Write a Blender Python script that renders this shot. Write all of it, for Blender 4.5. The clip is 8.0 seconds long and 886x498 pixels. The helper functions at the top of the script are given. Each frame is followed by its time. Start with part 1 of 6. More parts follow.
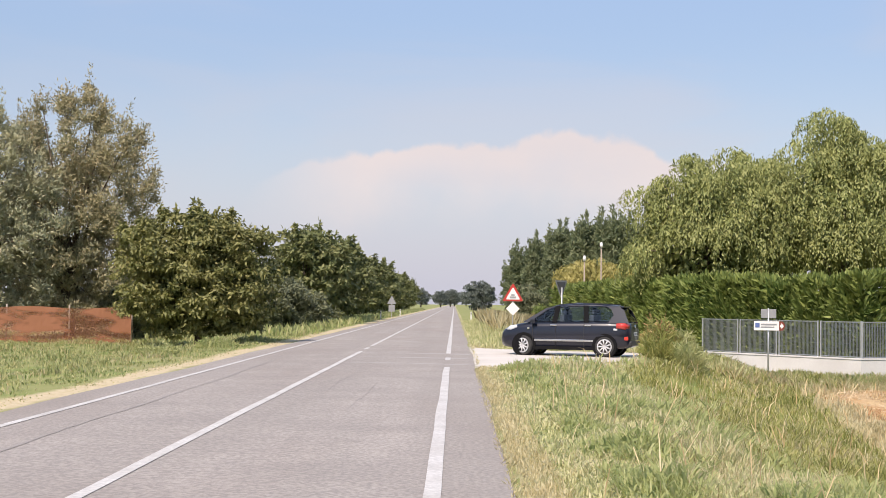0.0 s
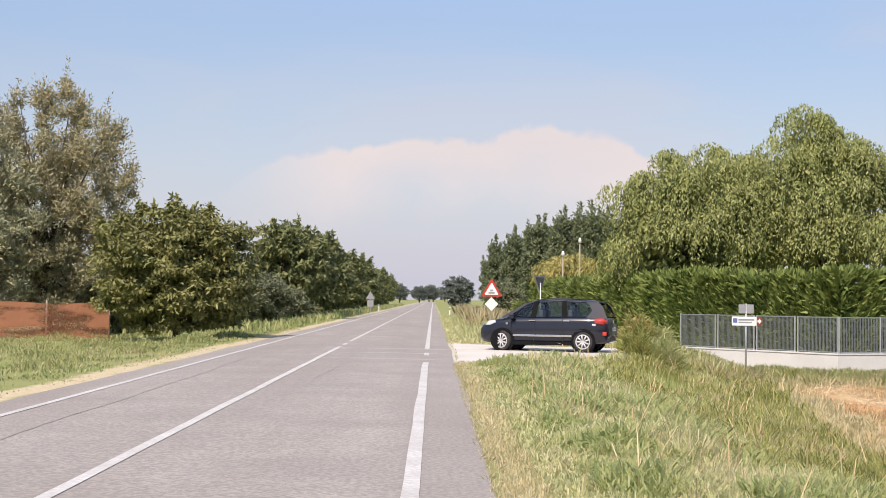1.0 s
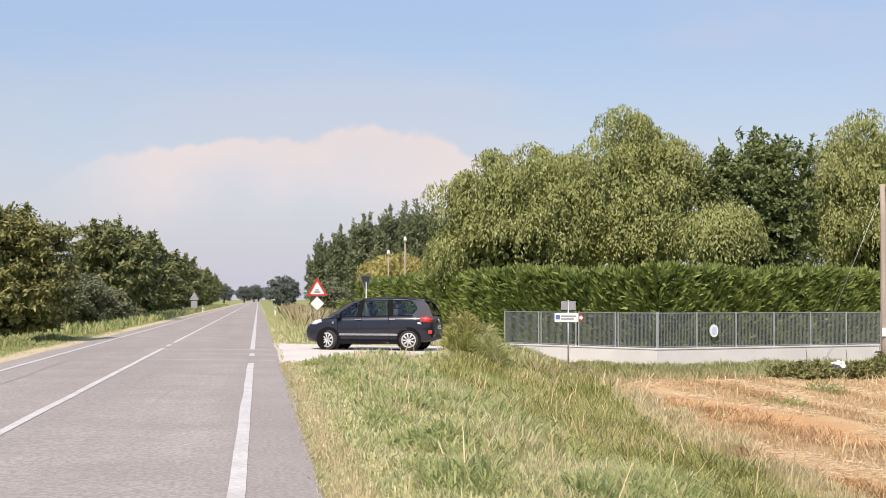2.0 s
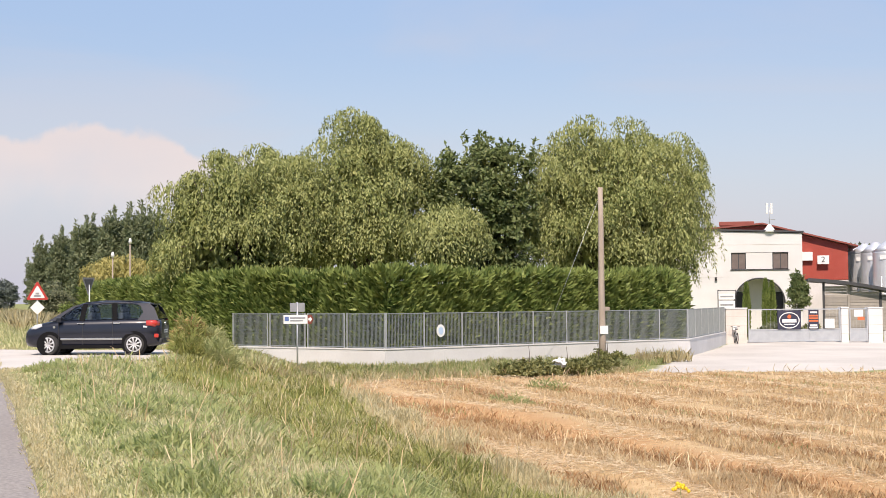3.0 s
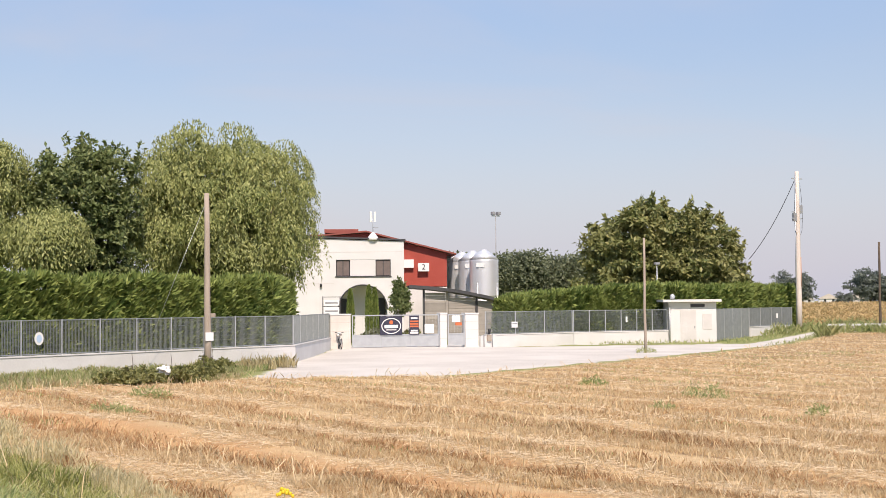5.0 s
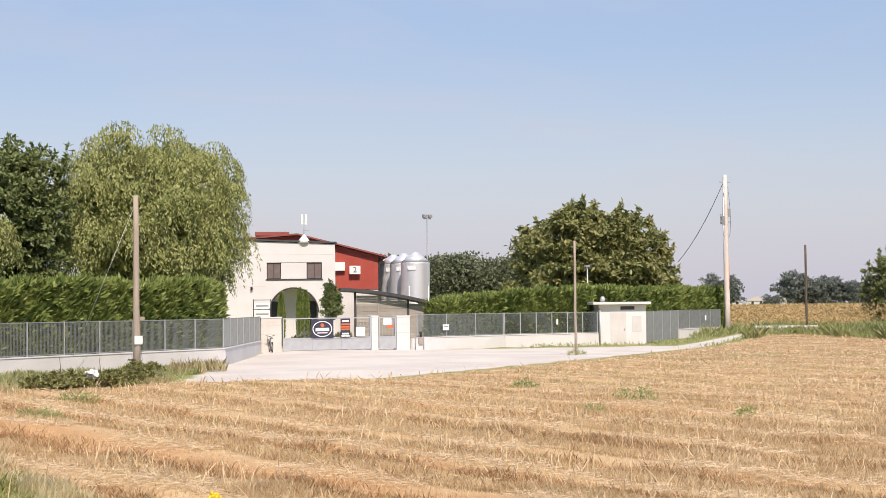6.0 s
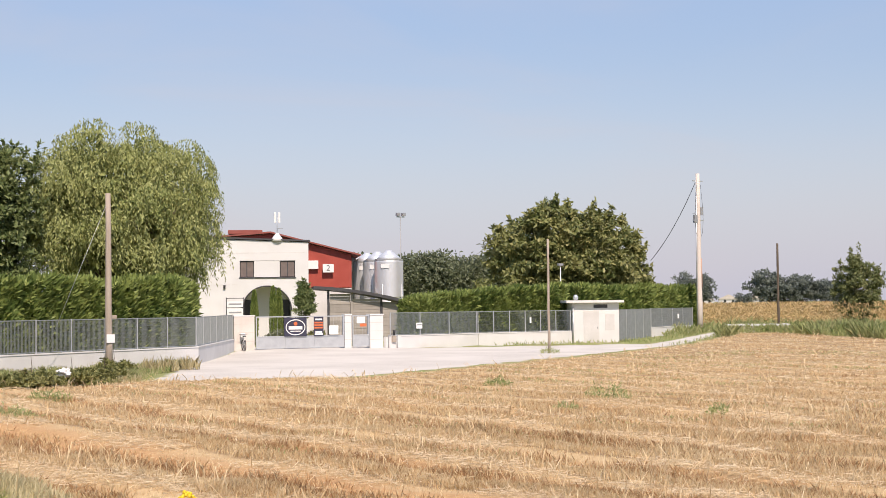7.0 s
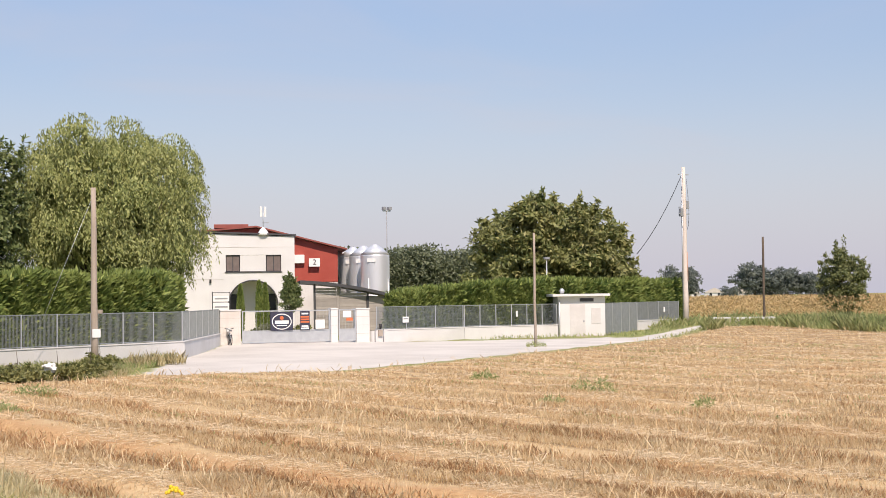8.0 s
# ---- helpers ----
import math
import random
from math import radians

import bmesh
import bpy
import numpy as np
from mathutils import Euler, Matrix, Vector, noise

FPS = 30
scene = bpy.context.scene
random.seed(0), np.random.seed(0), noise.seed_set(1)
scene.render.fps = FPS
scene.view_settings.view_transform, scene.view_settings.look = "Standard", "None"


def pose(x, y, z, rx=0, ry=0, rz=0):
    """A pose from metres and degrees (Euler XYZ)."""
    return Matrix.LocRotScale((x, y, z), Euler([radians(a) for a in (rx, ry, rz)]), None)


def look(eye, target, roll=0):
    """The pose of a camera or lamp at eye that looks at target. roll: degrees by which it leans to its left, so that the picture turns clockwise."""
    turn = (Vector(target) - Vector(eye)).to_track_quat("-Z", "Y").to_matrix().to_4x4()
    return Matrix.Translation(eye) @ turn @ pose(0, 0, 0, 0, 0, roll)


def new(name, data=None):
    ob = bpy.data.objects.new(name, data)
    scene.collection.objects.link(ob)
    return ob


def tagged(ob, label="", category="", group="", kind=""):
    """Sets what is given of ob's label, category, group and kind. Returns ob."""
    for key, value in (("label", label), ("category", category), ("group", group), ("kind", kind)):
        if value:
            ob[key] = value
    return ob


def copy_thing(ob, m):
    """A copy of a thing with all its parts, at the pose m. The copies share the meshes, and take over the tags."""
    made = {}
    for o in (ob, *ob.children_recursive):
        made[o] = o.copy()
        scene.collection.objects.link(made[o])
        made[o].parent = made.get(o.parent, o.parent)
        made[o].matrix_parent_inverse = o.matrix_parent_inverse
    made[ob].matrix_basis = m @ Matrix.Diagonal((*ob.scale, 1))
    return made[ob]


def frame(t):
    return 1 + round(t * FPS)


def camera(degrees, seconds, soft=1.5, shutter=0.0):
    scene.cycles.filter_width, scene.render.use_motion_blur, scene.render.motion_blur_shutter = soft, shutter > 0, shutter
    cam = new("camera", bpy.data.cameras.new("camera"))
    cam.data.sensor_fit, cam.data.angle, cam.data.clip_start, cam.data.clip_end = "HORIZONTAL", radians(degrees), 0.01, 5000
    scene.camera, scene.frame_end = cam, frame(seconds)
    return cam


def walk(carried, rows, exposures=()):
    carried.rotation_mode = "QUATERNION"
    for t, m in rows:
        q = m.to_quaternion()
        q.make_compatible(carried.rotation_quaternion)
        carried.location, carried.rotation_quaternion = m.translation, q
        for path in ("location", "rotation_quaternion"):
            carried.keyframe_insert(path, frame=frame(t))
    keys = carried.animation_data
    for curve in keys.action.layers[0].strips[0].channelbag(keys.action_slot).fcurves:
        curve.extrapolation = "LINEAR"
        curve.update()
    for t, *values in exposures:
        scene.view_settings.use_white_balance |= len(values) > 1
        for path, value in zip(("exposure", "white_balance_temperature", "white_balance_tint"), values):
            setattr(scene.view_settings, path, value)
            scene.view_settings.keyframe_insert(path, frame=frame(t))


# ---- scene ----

# ---- camera: a person standing at the road's edge, turning to the right ----
cam = camera(33.56, 8.0, soft=0.7)
EYE = (0.0, 0.0, 1.6)
ROWS = [
    (0.0, 0.445, 2.131, -0.706), (0.5, 0.195, 2.016, -0.734), (1.0, -0.385, 1.959, -0.712), (1.2, -1.273, 1.93, -0.63),
    (2.3, -9.896, 1.97, 0.02), (2.5, -11.826, 1.957, 0.08), (3.0, -17.70, 2.007, 0.40), (3.5, -23.335, 2.002, 0.598),
    (4.0, -27.557, 2.022, 0.576), (4.5, -30.672, 2.051, 0.521), (5.0, -32.968, 2.139, 0.497), (6.5, -36.285, 2.201, 0.62),
    (7.0, -36.678, 2.145, 0.59), (7.5, -37.015, 2.044, 0.62), (8.0, -37.211, 1.902, 0.72),
]
walk(cam, [(t, pose(*EYE, 90 + pitch, roll, yaw)) for t, yaw, pitch, roll in ROWS], exposures=[(0.0, 0.14, 7000, 18), (3.5, 0.14, 7050, 18), (6.5, 0.08, 7100, 19), (8.0, 0.06, 7100, 19)])

# ---- sky and sun ----
SUN_FROM = Vector((-0.40, -0.92, 1.10)).normalized()
world = bpy.data.worlds.new("sky")
scene.world = world
world.use_nodes = True
wn, wl = world.node_tree.nodes, world.node_tree.links
wn.clear()
sky = wn.new("ShaderNodeTexSky")
sky.sky_type, sky.sun_disc = "NISHITA", False
sky.sun_elevation = math.asin(SUN_FROM.z)
sky.sun_rotation = math.atan2(SUN_FROM.x, SUN_FROM.y)
sky.air_density, sky.dust_density, sky.ozone_density = 1.0, 0.3, 1.6
bg = wn.new("ShaderNodeBackground")
bg.inputs[1].default_value = 0.105
wout = wn.new("ShaderNodeOutputWorld")


def world_math(op, a, b):
    q = wn.new("ShaderNodeMath")
    q.operation, q.use_clamp = op, False
    for sock, v in zip(q.inputs, (a, b)):
        if isinstance(v, (int, float)):
            sock.default_value = v
        else:
            wl.new(v, sock)
    return q.outputs[0]


def world_range(v, a, b, c, d):
    q = wn.new("ShaderNodeMapRange")
    q.interpolation_type = "SMOOTHSTEP"
    for sock, val in zip(q.inputs[1:5], (a, b, c, d)):
        sock.default_value = val
    wl.new(v, q.inputs[0])
    return q.outputs[0]


def world_mix(fac, a, b):
    q = wn.new("ShaderNodeMix")
    q.data_type = "RGBA"
    wl.new(fac, q.inputs[0])
    wl.new(a, q.inputs[6])
    q.inputs[7].default_value = (*b, 1)
    return q.outputs[2]


# summer haze near the horizon, one low cloud bank down the road and faint high veils
wtc = wn.new("ShaderNodeTexCoord")
wsep = wn.new("ShaderNodeSeparateXYZ")
wl.new(wtc.outputs["Generated"], wsep.inputs[0])
haze = world_range(wsep.outputs[2], -0.02, 0.20, 0.95, 0.05)
sky_col = world_mix(haze, sky.outputs[0], (4.5, 4.95, 6.25))
sky_col = world_mix(world_range(wsep.outputs[2], 0.05, 0.28, 0.0, 0.6), sky_col, (3.75, 5.75, 8.9))
billow = wn.new("ShaderNodeTexNoise")
billow.inputs["Scale"].default_value, billow.inputs["Detail"].default_value = 20.0, 6
wl.new(wtc.outputs["Generated"], billow.inputs[0])
bank_x = world_math("ABSOLUTE", world_math("SUBTRACT", wsep.outputs[0], 0.04), 0)
bank_top = world_math("ADD", world_math("MULTIPLY", world_math("MULTIPLY", bank_x, bank_x), -1.0), world_math("ADD", 0.090, world_math("MULTIPLY", billow.outputs[0], 0.050)))
bank = world_range(world_math("SUBTRACT", bank_top, wsep.outputs[2]), -0.001, 0.006, 0.0, 1.0)
fade = world_range(world_math("SUBTRACT", bank_top, wsep.outputs[2]), 0.0, 0.068, 1.0, 0.0)
ahead = world_math("MULTIPLY", world_range(wsep.outputs[1], 0.5, 0.6, 0.0, 0.9), world_range(bank_x, 0.09, 0.19, 1.0, 0.0))
sky_col = world_mix(world_math("MULTIPLY", world_math("MULTIPLY", bank, fade), ahead), sky_col, (7.2, 6.75, 6.7))
veil = wn.new("ShaderNodeTexNoise")
veil.inputs["Scale"].default_value, veil.inputs["Detail"].default_value, veil.inputs["Distortion"].default_value = 3.0, 5, 0.6
vmap = wn.new("ShaderNodeMapping")
vmap.inputs["Scale"].default_value = (1, 1, 4)
wl.new(wtc.outputs["Generated"], vmap.inputs[0])
wl.new(vmap.outputs[0], veil.inputs[0])
sky_col = world_mix(world_range(veil.outputs[0], 0.45, 0.75, 0.0, 0.35), sky_col, (5.6, 5.7, 6.2))
wl.new(sky_col, bg.inputs[0])
wl.new(bg.outputs[0], wout.inputs[0])

sun = new("sun", bpy.data.lights.new("sun", "SUN"))
sun.data.energy, sun.data.angle, sun.data.color = 4.8, radians(0.6), (1.0, 0.925, 0.83)
sun.matrix_world = look(SUN_FROM * 50, (0, 0, 0))


# ---- materials ----
def nodes_of(name):
    m = bpy.data.materials.new(name)
    m.use_nodes = True
    n, l = m.node_tree.nodes, m.node_tree.links
    n.clear()
    return m, n, l, n.new("ShaderNodeOutputMaterial")


def noise_fac(n, l, scale, detail=4, lo=0.35, hi=0.65, coords="Object", stretch=(1, 1, 1)):
    tc, mp, tx, rr = n.new("ShaderNodeTexCoord"), n.new("ShaderNodeMapping"), n.new("ShaderNodeTexNoise"), n.new("ShaderNodeMapRange")
    mp.inputs["Scale"].default_value = stretch
    tx.inputs["Scale"].default_value, tx.inputs["Detail"].default_value = scale, detail
    rr.inputs[1].default_value, rr.inputs[2].default_value = lo, hi
    l.new(tc.outputs[coords], mp.inputs[0])
    l.new(mp.outputs[0], tx.inputs[0])
    l.new(tx.outputs[0], rr.inputs[0])
    return rr.outputs[0]


def mix(n, l, fac, a, b, blend="MIX"):
    x = n.new("ShaderNodeMix")
    x.data_type, x.blend_type = "RGBA", blend
    for sock, v in ((x.inputs[0], fac), (x.inputs[6], a), (x.inputs[7], b)):
        if isinstance(v, (int, float)):
            sock.default_value = v
        elif isinstance(v, tuple):
            sock.default_value = (*v, 1)
        else:
            l.new(v, sock)
    return x.outputs[2]


def surface(name, c1, c2, rough=0.7, scale=3.0, fine=40.0, amount=0.35, metal=0.0, bump=0.2, stretch=(1, 1, 1), vary=0.0, coat=0.0, spec=0.5):
    """Two-scale painted, plastered, mineral or metal surface."""
    m, n, l, out = nodes_of(name)
    b = n.new("ShaderNodeBsdfPrincipled")
    big = noise_fac(n, l, scale, 5, 0.35, 0.68, stretch=stretch)
    small = noise_fac(n, l, fine, 3, 0.3, 0.7, stretch=stretch)
    col = mix(n, l, big, c1, c2)
    dark = tuple(v * (1 - amount) for v in c1)
    half = n.new("ShaderNodeMath")
    half.operation = "MULTIPLY"
    half.inputs[1].default_value = 0.6
    l.new(small, half.inputs[0])
    col = mix(n, l, half.outputs[0], col, dark)
    if vary:
        info, mr = n.new("ShaderNodeObjectInfo"), n.new("ShaderNodeMapRange")
        mr.inputs[3].default_value, mr.inputs[4].default_value = 1 - vary, 1 + vary
        l.new(info.outputs["Random"], mr.inputs[0])
        h = n.new("ShaderNodeHueSaturation")
        l.new(mr.outputs[0], h.inputs["Value"])
        l.new(col, h.inputs["Color"])
        col = h.outputs[0]
    l.new(col, b.inputs["Base Color"])
    b.inputs["Roughness"].default_value, b.inputs["Metallic"].default_value = rough, metal
    b.inputs["Coat Weight"].default_value = coat
    b.inputs["Specular IOR Level"].default_value = spec
    if bump:
        bp = n.new("ShaderNodeBump")
        bp.inputs["Strength"].default_value, bp.inputs["Distance"].default_value = bump, 0.01
        l.new(small, bp.inputs["Height"])
        l.new(bp.outputs[0], b.inputs["Normal"])
    l.new(b.outputs[0], out.inputs[0])
    return m


def leaf_material(name, c1, c2, c3, through_light=0.35, patch=0.5, rough=0.5):
    """Leaves or blades: each island takes its own tone; large patches shift between two tones."""
    m, n, l, out = nodes_of(name)
    g = n.new("ShaderNodeNewGeometry")
    rp = n.new("ShaderNodeValToRGB")
    e = rp.color_ramp.elements
    e[0].color, e[1].color = (*c1, 1), (*c3, 1)
    mid = e.new(0.55)
    mid.color = (*c2, 1)
    l.new(g.outputs["Random Per Island"], rp.inputs[0])
    big = noise_fac(n, l, patch, 3, 0.35, 0.65)
    half = n.new("ShaderNodeMath")
    half.operation = "MULTIPLY"
    half.inputs[1].default_value = 0.45
    l.new(big, half.inputs[0])
    col = mix(n, l, half.outputs[0], rp.outputs[0], c3)
    p, tr, mx = n.new("ShaderNodeBsdfPrincipled"), n.new("ShaderNodeBsdfTranslucent"), n.new("ShaderNodeMixShader")
    p.inputs["Roughness"].default_value = rough
    p.inputs["Specular IOR Level"].default_value = 0.3
    mx.inputs[0].default_value = through_light
    l.new(col, p.inputs["Base Color"])
    l.new(col, tr.inputs["Color"])
    l.new(p.outputs[0], mx.inputs[1])
    l.new(tr.outputs[0], mx.inputs[2])
    l.new(mx.outputs[0], out.inputs[0])
    return m


def ground_material():
    """Soil under grass, stubble, pale gravel and dry earth, by the distances kept on the sheet."""
    m, n, l, out = nodes_of("earth_and_gravel")
    b = n.new("ShaderNodeBsdfPrincipled")
    b.inputs["Roughness"].default_value = 0.95
    b.inputs["Specular IOR Level"].default_value = 0.15
    fine = noise_fac(n, l, 9.0, 5, 0.3, 0.7)
    big = noise_fac(n, l, 0.35, 4, 0.35, 0.65)
    rows = noise_fac(n, l, 0.8, 4, 0.3, 0.7, stretch=(1.0, 0.05, 1))
    grit = noise_fac(n, l, 30.0, 4, 0.3, 0.7)

    def mask(attr, width, wobble):
        a = n.new("ShaderNodeAttribute")
        a.attribute_name = attr
        w = noise_fac(n, l, 1.3, 5, 0.2, 0.8)
        mul, add, mr = n.new("ShaderNodeMath"), n.new("ShaderNodeMath"), n.new("ShaderNodeMapRange")
        mul.operation, mul.inputs[1].default_value = "MULTIPLY", wobble
        l.new(w, mul.inputs[0])
        l.new(a.outputs["Fac"], add.inputs[0])
        l.new(mul.outputs[0], add.inputs[1])
        mr.inputs[1].default_value, mr.inputs[2].default_value = wobble * 0.5 - width, wobble * 0.5 + width
        l.new(add.outputs[0], mr.inputs[0])
        return mr.outputs[0]

    grass = mix(n, l, fine, (0.25, 0.26, 0.105), (0.36, 0.33, 0.165))
    grass = mix(n, l, big, grass, (0.22, 0.26, 0.085))
    # dark row streaks: bare soil, with the shade of tracks painted in
    straw = mix(n, l, rows, (0.28, 0.185, 0.10), (0.50, 0.37, 0.22))
    straw = mix(n, l, fine, straw, (0.30, 0.195, 0.10))
    drill_shade = noise_fac(n, l, 3.2, 3, 0.35, 0.65, stretch=(1.0, 0.04, 1))
    half = n.new("ShaderNodeMath")
    half.operation, half.inputs[1].default_value = "MULTIPLY", 0.55
    l.new(drill_shade, half.inputs[0])
    straw = mix(n, l, half.outputs[0], straw, (0.28, 0.18, 0.09))
    straw = mix(n, l, mask("swath_in", 0.06, 0.12), straw, mix(n, l, fine, (0.62, 0.46, 0.265), (0.46, 0.31, 0.165)))
    soil = mix(n, l, fine, (0.43, 0.25, 0.12), (0.56, 0.355, 0.18))
    gravel = mix(n, l, grit, (0.60, 0.56, 0.505), (0.48, 0.445, 0.40))
    gravel = mix(n, l, big, gravel, (0.63, 0.59, 0.535))
    dry = mix(n, l, fine, (0.48, 0.39, 0.24), (0.60, 0.51, 0.35))
    col = mix(n, l, mask("field_in", 0.5, 1.2), grass, straw)
    col = mix(n, l, mask("rut_in", 0.25, 0.5), col, soil)
    col = mix(n, l, mask("dry_in", 0.10, 0.25), col, dry)
    col = mix(n, l, mask("gravel_in", 0.12, 0.5), col, gravel)
    l.new(col, b.inputs["Base Color"])
    bp = n.new("ShaderNodeBump")
    bp.inputs["Strength"].default_value, bp.inputs["Distance"].default_value = 0.5, 0.04
    l.new(fine, bp.inputs["Height"])
    l.new(bp.outputs[0], b.inputs["Normal"])
    l.new(b.outputs[0], out.inputs[0])
    return m


def asphalt_material():
    m, n, l, out = nodes_of("worn_asphalt")
    b = n.new("ShaderNodeBsdfPrincipled")
    grit = noise_fac(n, l, 20.0, 7, 0.38, 0.62)
    blot = noise_fac(n, l, 0.5, 5, 0.35, 0.65)
    track = noise_fac(n, l, 0.9, 4, 0.35, 0.65, stretch=(1.2, 0.03, 1))
    cross = noise_fac(n, l, 1.1, 5, 0.42, 0.6, stretch=(0.15, 1.0, 1))
    col = mix(n, l, track, (0.36, 0.325, 0.292), (0.45, 0.405, 0.367))
    col = mix(n, l, blot, col, (0.36, 0.325, 0.295))
    stain = noise_fac(n, l, 0.22, 6, 0.48, 0.66, stretch=(1.6, 0.35, 1))
    sm = n.new("ShaderNodeMath")
    sm.operation, sm.inputs[1].default_value = "MULTIPLY", 0.45
    l.new(stain, sm.inputs[0])
    col = mix(n, l, sm.outputs[0], col, (0.30, 0.25, 0.215))
    h = n.new("ShaderNodeMath")
    h.operation, h.inputs[1].default_value = "MULTIPLY", 0.14
    l.new(cross, h.inputs[0])
    col = mix(n, l, h.outputs[0], col, (0.28, 0.256, 0.238))
    g = n.new("ShaderNodeMath")
    g.operation, g.inputs[1].default_value = "MULTIPLY", 0.62
    l.new(grit, g.inputs[0])
    col = mix(n, l, g.outputs[0], col, (0.20, 0.183, 0.17))
    l.new(col, b.inputs["Base Color"])
    b.inputs["Roughness"].default_value = 0.85
    b.inputs["Specular IOR Level"].default_value = 0.25
    bp = n.new("ShaderNodeBump")
    bp.inputs["Strength"].default_value, bp.inputs["Distance"].default_value = 0.5, 0.01
    l.new(grit, bp.inputs["Height"])
    l.new(bp.outputs[0], b.inputs["Normal"])
    l.new(b.outputs[0], out.inputs[0])
    return m


def glass_material(name, tint, rough=0.03, clear=0.35):
    m, n, l, out = nodes_of(name)
    g, t, mx = n.new("ShaderNodeBsdfGlossy"), n.new("ShaderNodeBsdfTransparent"), n.new("ShaderNodeMixShader")
    lw = n.new("ShaderNodeFresnel")
    lw.inputs[0].default_value = 1.5
    g.inputs["Roughness"].default_value = rough
    t.inputs[0].default_value = (*tint, 1)
    g.inputs[0].default_value = (0.9, 0.93, 0.96, 1)
    l.new(lw.outputs[0], mx.inputs[0])
    l.new(t.outputs[0], mx.inputs[1])
    l.new(g.outputs[0], mx.inputs[2])
    l.new(mx.outputs[0], out.inputs[0])
    return m


M_GROUND = ground_material()
M_ASPHALT = asphalt_material()
M_LINE = surface("worn_road_paint", (0.66, 0.645, 0.62), (0.53, 0.505, 0.475), 0.85, 1.3, 22, 0.5)
M_PLASTER = surface("white_plaster", (0.68, 0.675, 0.67), (0.61, 0.60, 0.59), 0.9, 0.7, 12, 0.12)
M_CONCRETE = surface("pale_concrete", (0.70, 0.69, 0.675), (0.61, 0.595, 0.575), 0.9, 0.8, 14, 0.2)
M_WALLSIDE = surface("weathered_concrete", (0.50, 0.455, 0.40), (0.60, 0.55, 0.49), 0.9, 1.2, 16, 0.25)
M_ZINC = surface("galvanised_steel", (0.60, 0.62, 0.63), (0.50, 0.52, 0.54), 0.45, 3, 30, 0.15, metal=0.6, bump=0.05)
M_GRILLE = surface("grey_fence_steel", (0.27, 0.30, 0.305), (0.33, 0.36, 0.365), 0.55, 3, 30, 0.15, metal=0.35, bump=0.05)
M_RED = surface("red_cladding", (0.36, 0.055, 0.035), (0.42, 0.075, 0.05), 0.6, 1.2, 20, 0.15)
M_TILE = surface("red_roof_sheet", (0.26, 0.065, 0.05), (0.32, 0.09, 0.065), 0.7, 1.5, 20, 0.3)
M_DARKROOF = surface("dark_roof_edge", (0.045, 0.045, 0.05), (0.07, 0.07, 0.075), 0.6, 2, 20, 0.2)
M_SIDING = surface("greyish_board_siding", (0.34, 0.31, 0.28), (0.42, 0.38, 0.34), 0.8, 2, 20, 0.2, vary=0.12)
M_SILO = surface("corrugated_silo_steel", (0.78, 0.79, 0.80), (0.70, 0.71, 0.73), 0.42, 1.2, 18, 0.10, metal=0.55, bump=0.05, stretch=(1, 1, 0.2))
M_DARK = surface("dark_window", (0.035, 0.035, 0.04), (0.05, 0.05, 0.055), 0.25, 2, 20, 0.2, bump=0)
M_SHUTTER = surface("brown_shutter", (0.15, 0.115, 0.105), (0.19, 0.15, 0.135), 0.6, 3, 30, 0.25)
M_WOOD = surface("weathered_pole_wood", (0.37, 0.305, 0.245), (0.47, 0.40, 0.33), 0.9, 1.5, 30, 0.4, stretch=(6, 6, 0.4))
M_BARK = surface("bark", (0.10, 0.075, 0.055), (0.16, 0.125, 0.095), 0.95, 3, 30, 0.4, stretch=(3, 3, 0.6))
M_WHITE = surface("white_sheet_metal", (0.80, 0.80, 0.78), (0.74, 0.74, 0.72), 0.5, 3, 30, 0.08, bump=0)
M_SIGNRED = surface("sign_red", (0.50, 0.04, 0.03), (0.44, 0.05, 0.04), 0.5, 3, 30, 0.1, bump=0)
M_GREYBACK = surface("grey_sign_back", (0.34, 0.35, 0.36), (0.28, 0.29, 0.30), 0.55, 3, 25, 0.15, metal=0.3, bump=0)
M_BLACK = surface("black_plastic", (0.018, 0.018, 0.02), (0.028, 0.028, 0.03), 0.55, 3, 40, 0.2, bump=0)
M_NAVY = surface("navy_banner", (0.03, 0.03, 0.055), (0.04, 0.04, 0.07), 0.6, 3, 30, 0.1, bump=0)
M_BLUE = surface("sign_blue", (0.10, 0.16, 0.36), (0.12, 0.18, 0.38), 0.5, 3, 30, 0.1, bump=0)
M_YELLOW = surface("yellow_petals", (0.75, 0.52, 0.02), (0.80, 0.60, 0.05), 0.7, 3, 30, 0.1, bump=0)

L_WALNUT = leaf_material("walnut_leaves", (0.085, 0.105, 0.035), (0.16, 0.175, 0.055), (0.34, 0.32, 0.13), 0.25, 0.5)
L_TAMARISK = leaf_material("grey_green_foliage", (0.22, 0.245, 0.16), (0.34, 0.365, 0.235), (0.5, 0.46, 0.29), 0.25, 0.3)
L_TAMARISK_BROWN = leaf_material("browning_feathery_foliage", (0.20, 0.215, 0.12), (0.33, 0.32, 0.19), (0.50, 0.42, 0.25), 0.25, 0.3)
L_WILLOW = leaf_material("willow_leaves", (0.10, 0.14, 0.04), (0.255, 0.29, 0.092), (0.43, 0.445, 0.18), 0.25, 0.35)
L_ALDER = leaf_material("dark_green_leaves", (0.07, 0.11, 0.04), (0.12, 0.17, 0.055), (0.26, 0.29, 0.12), 0.25, 0.4)
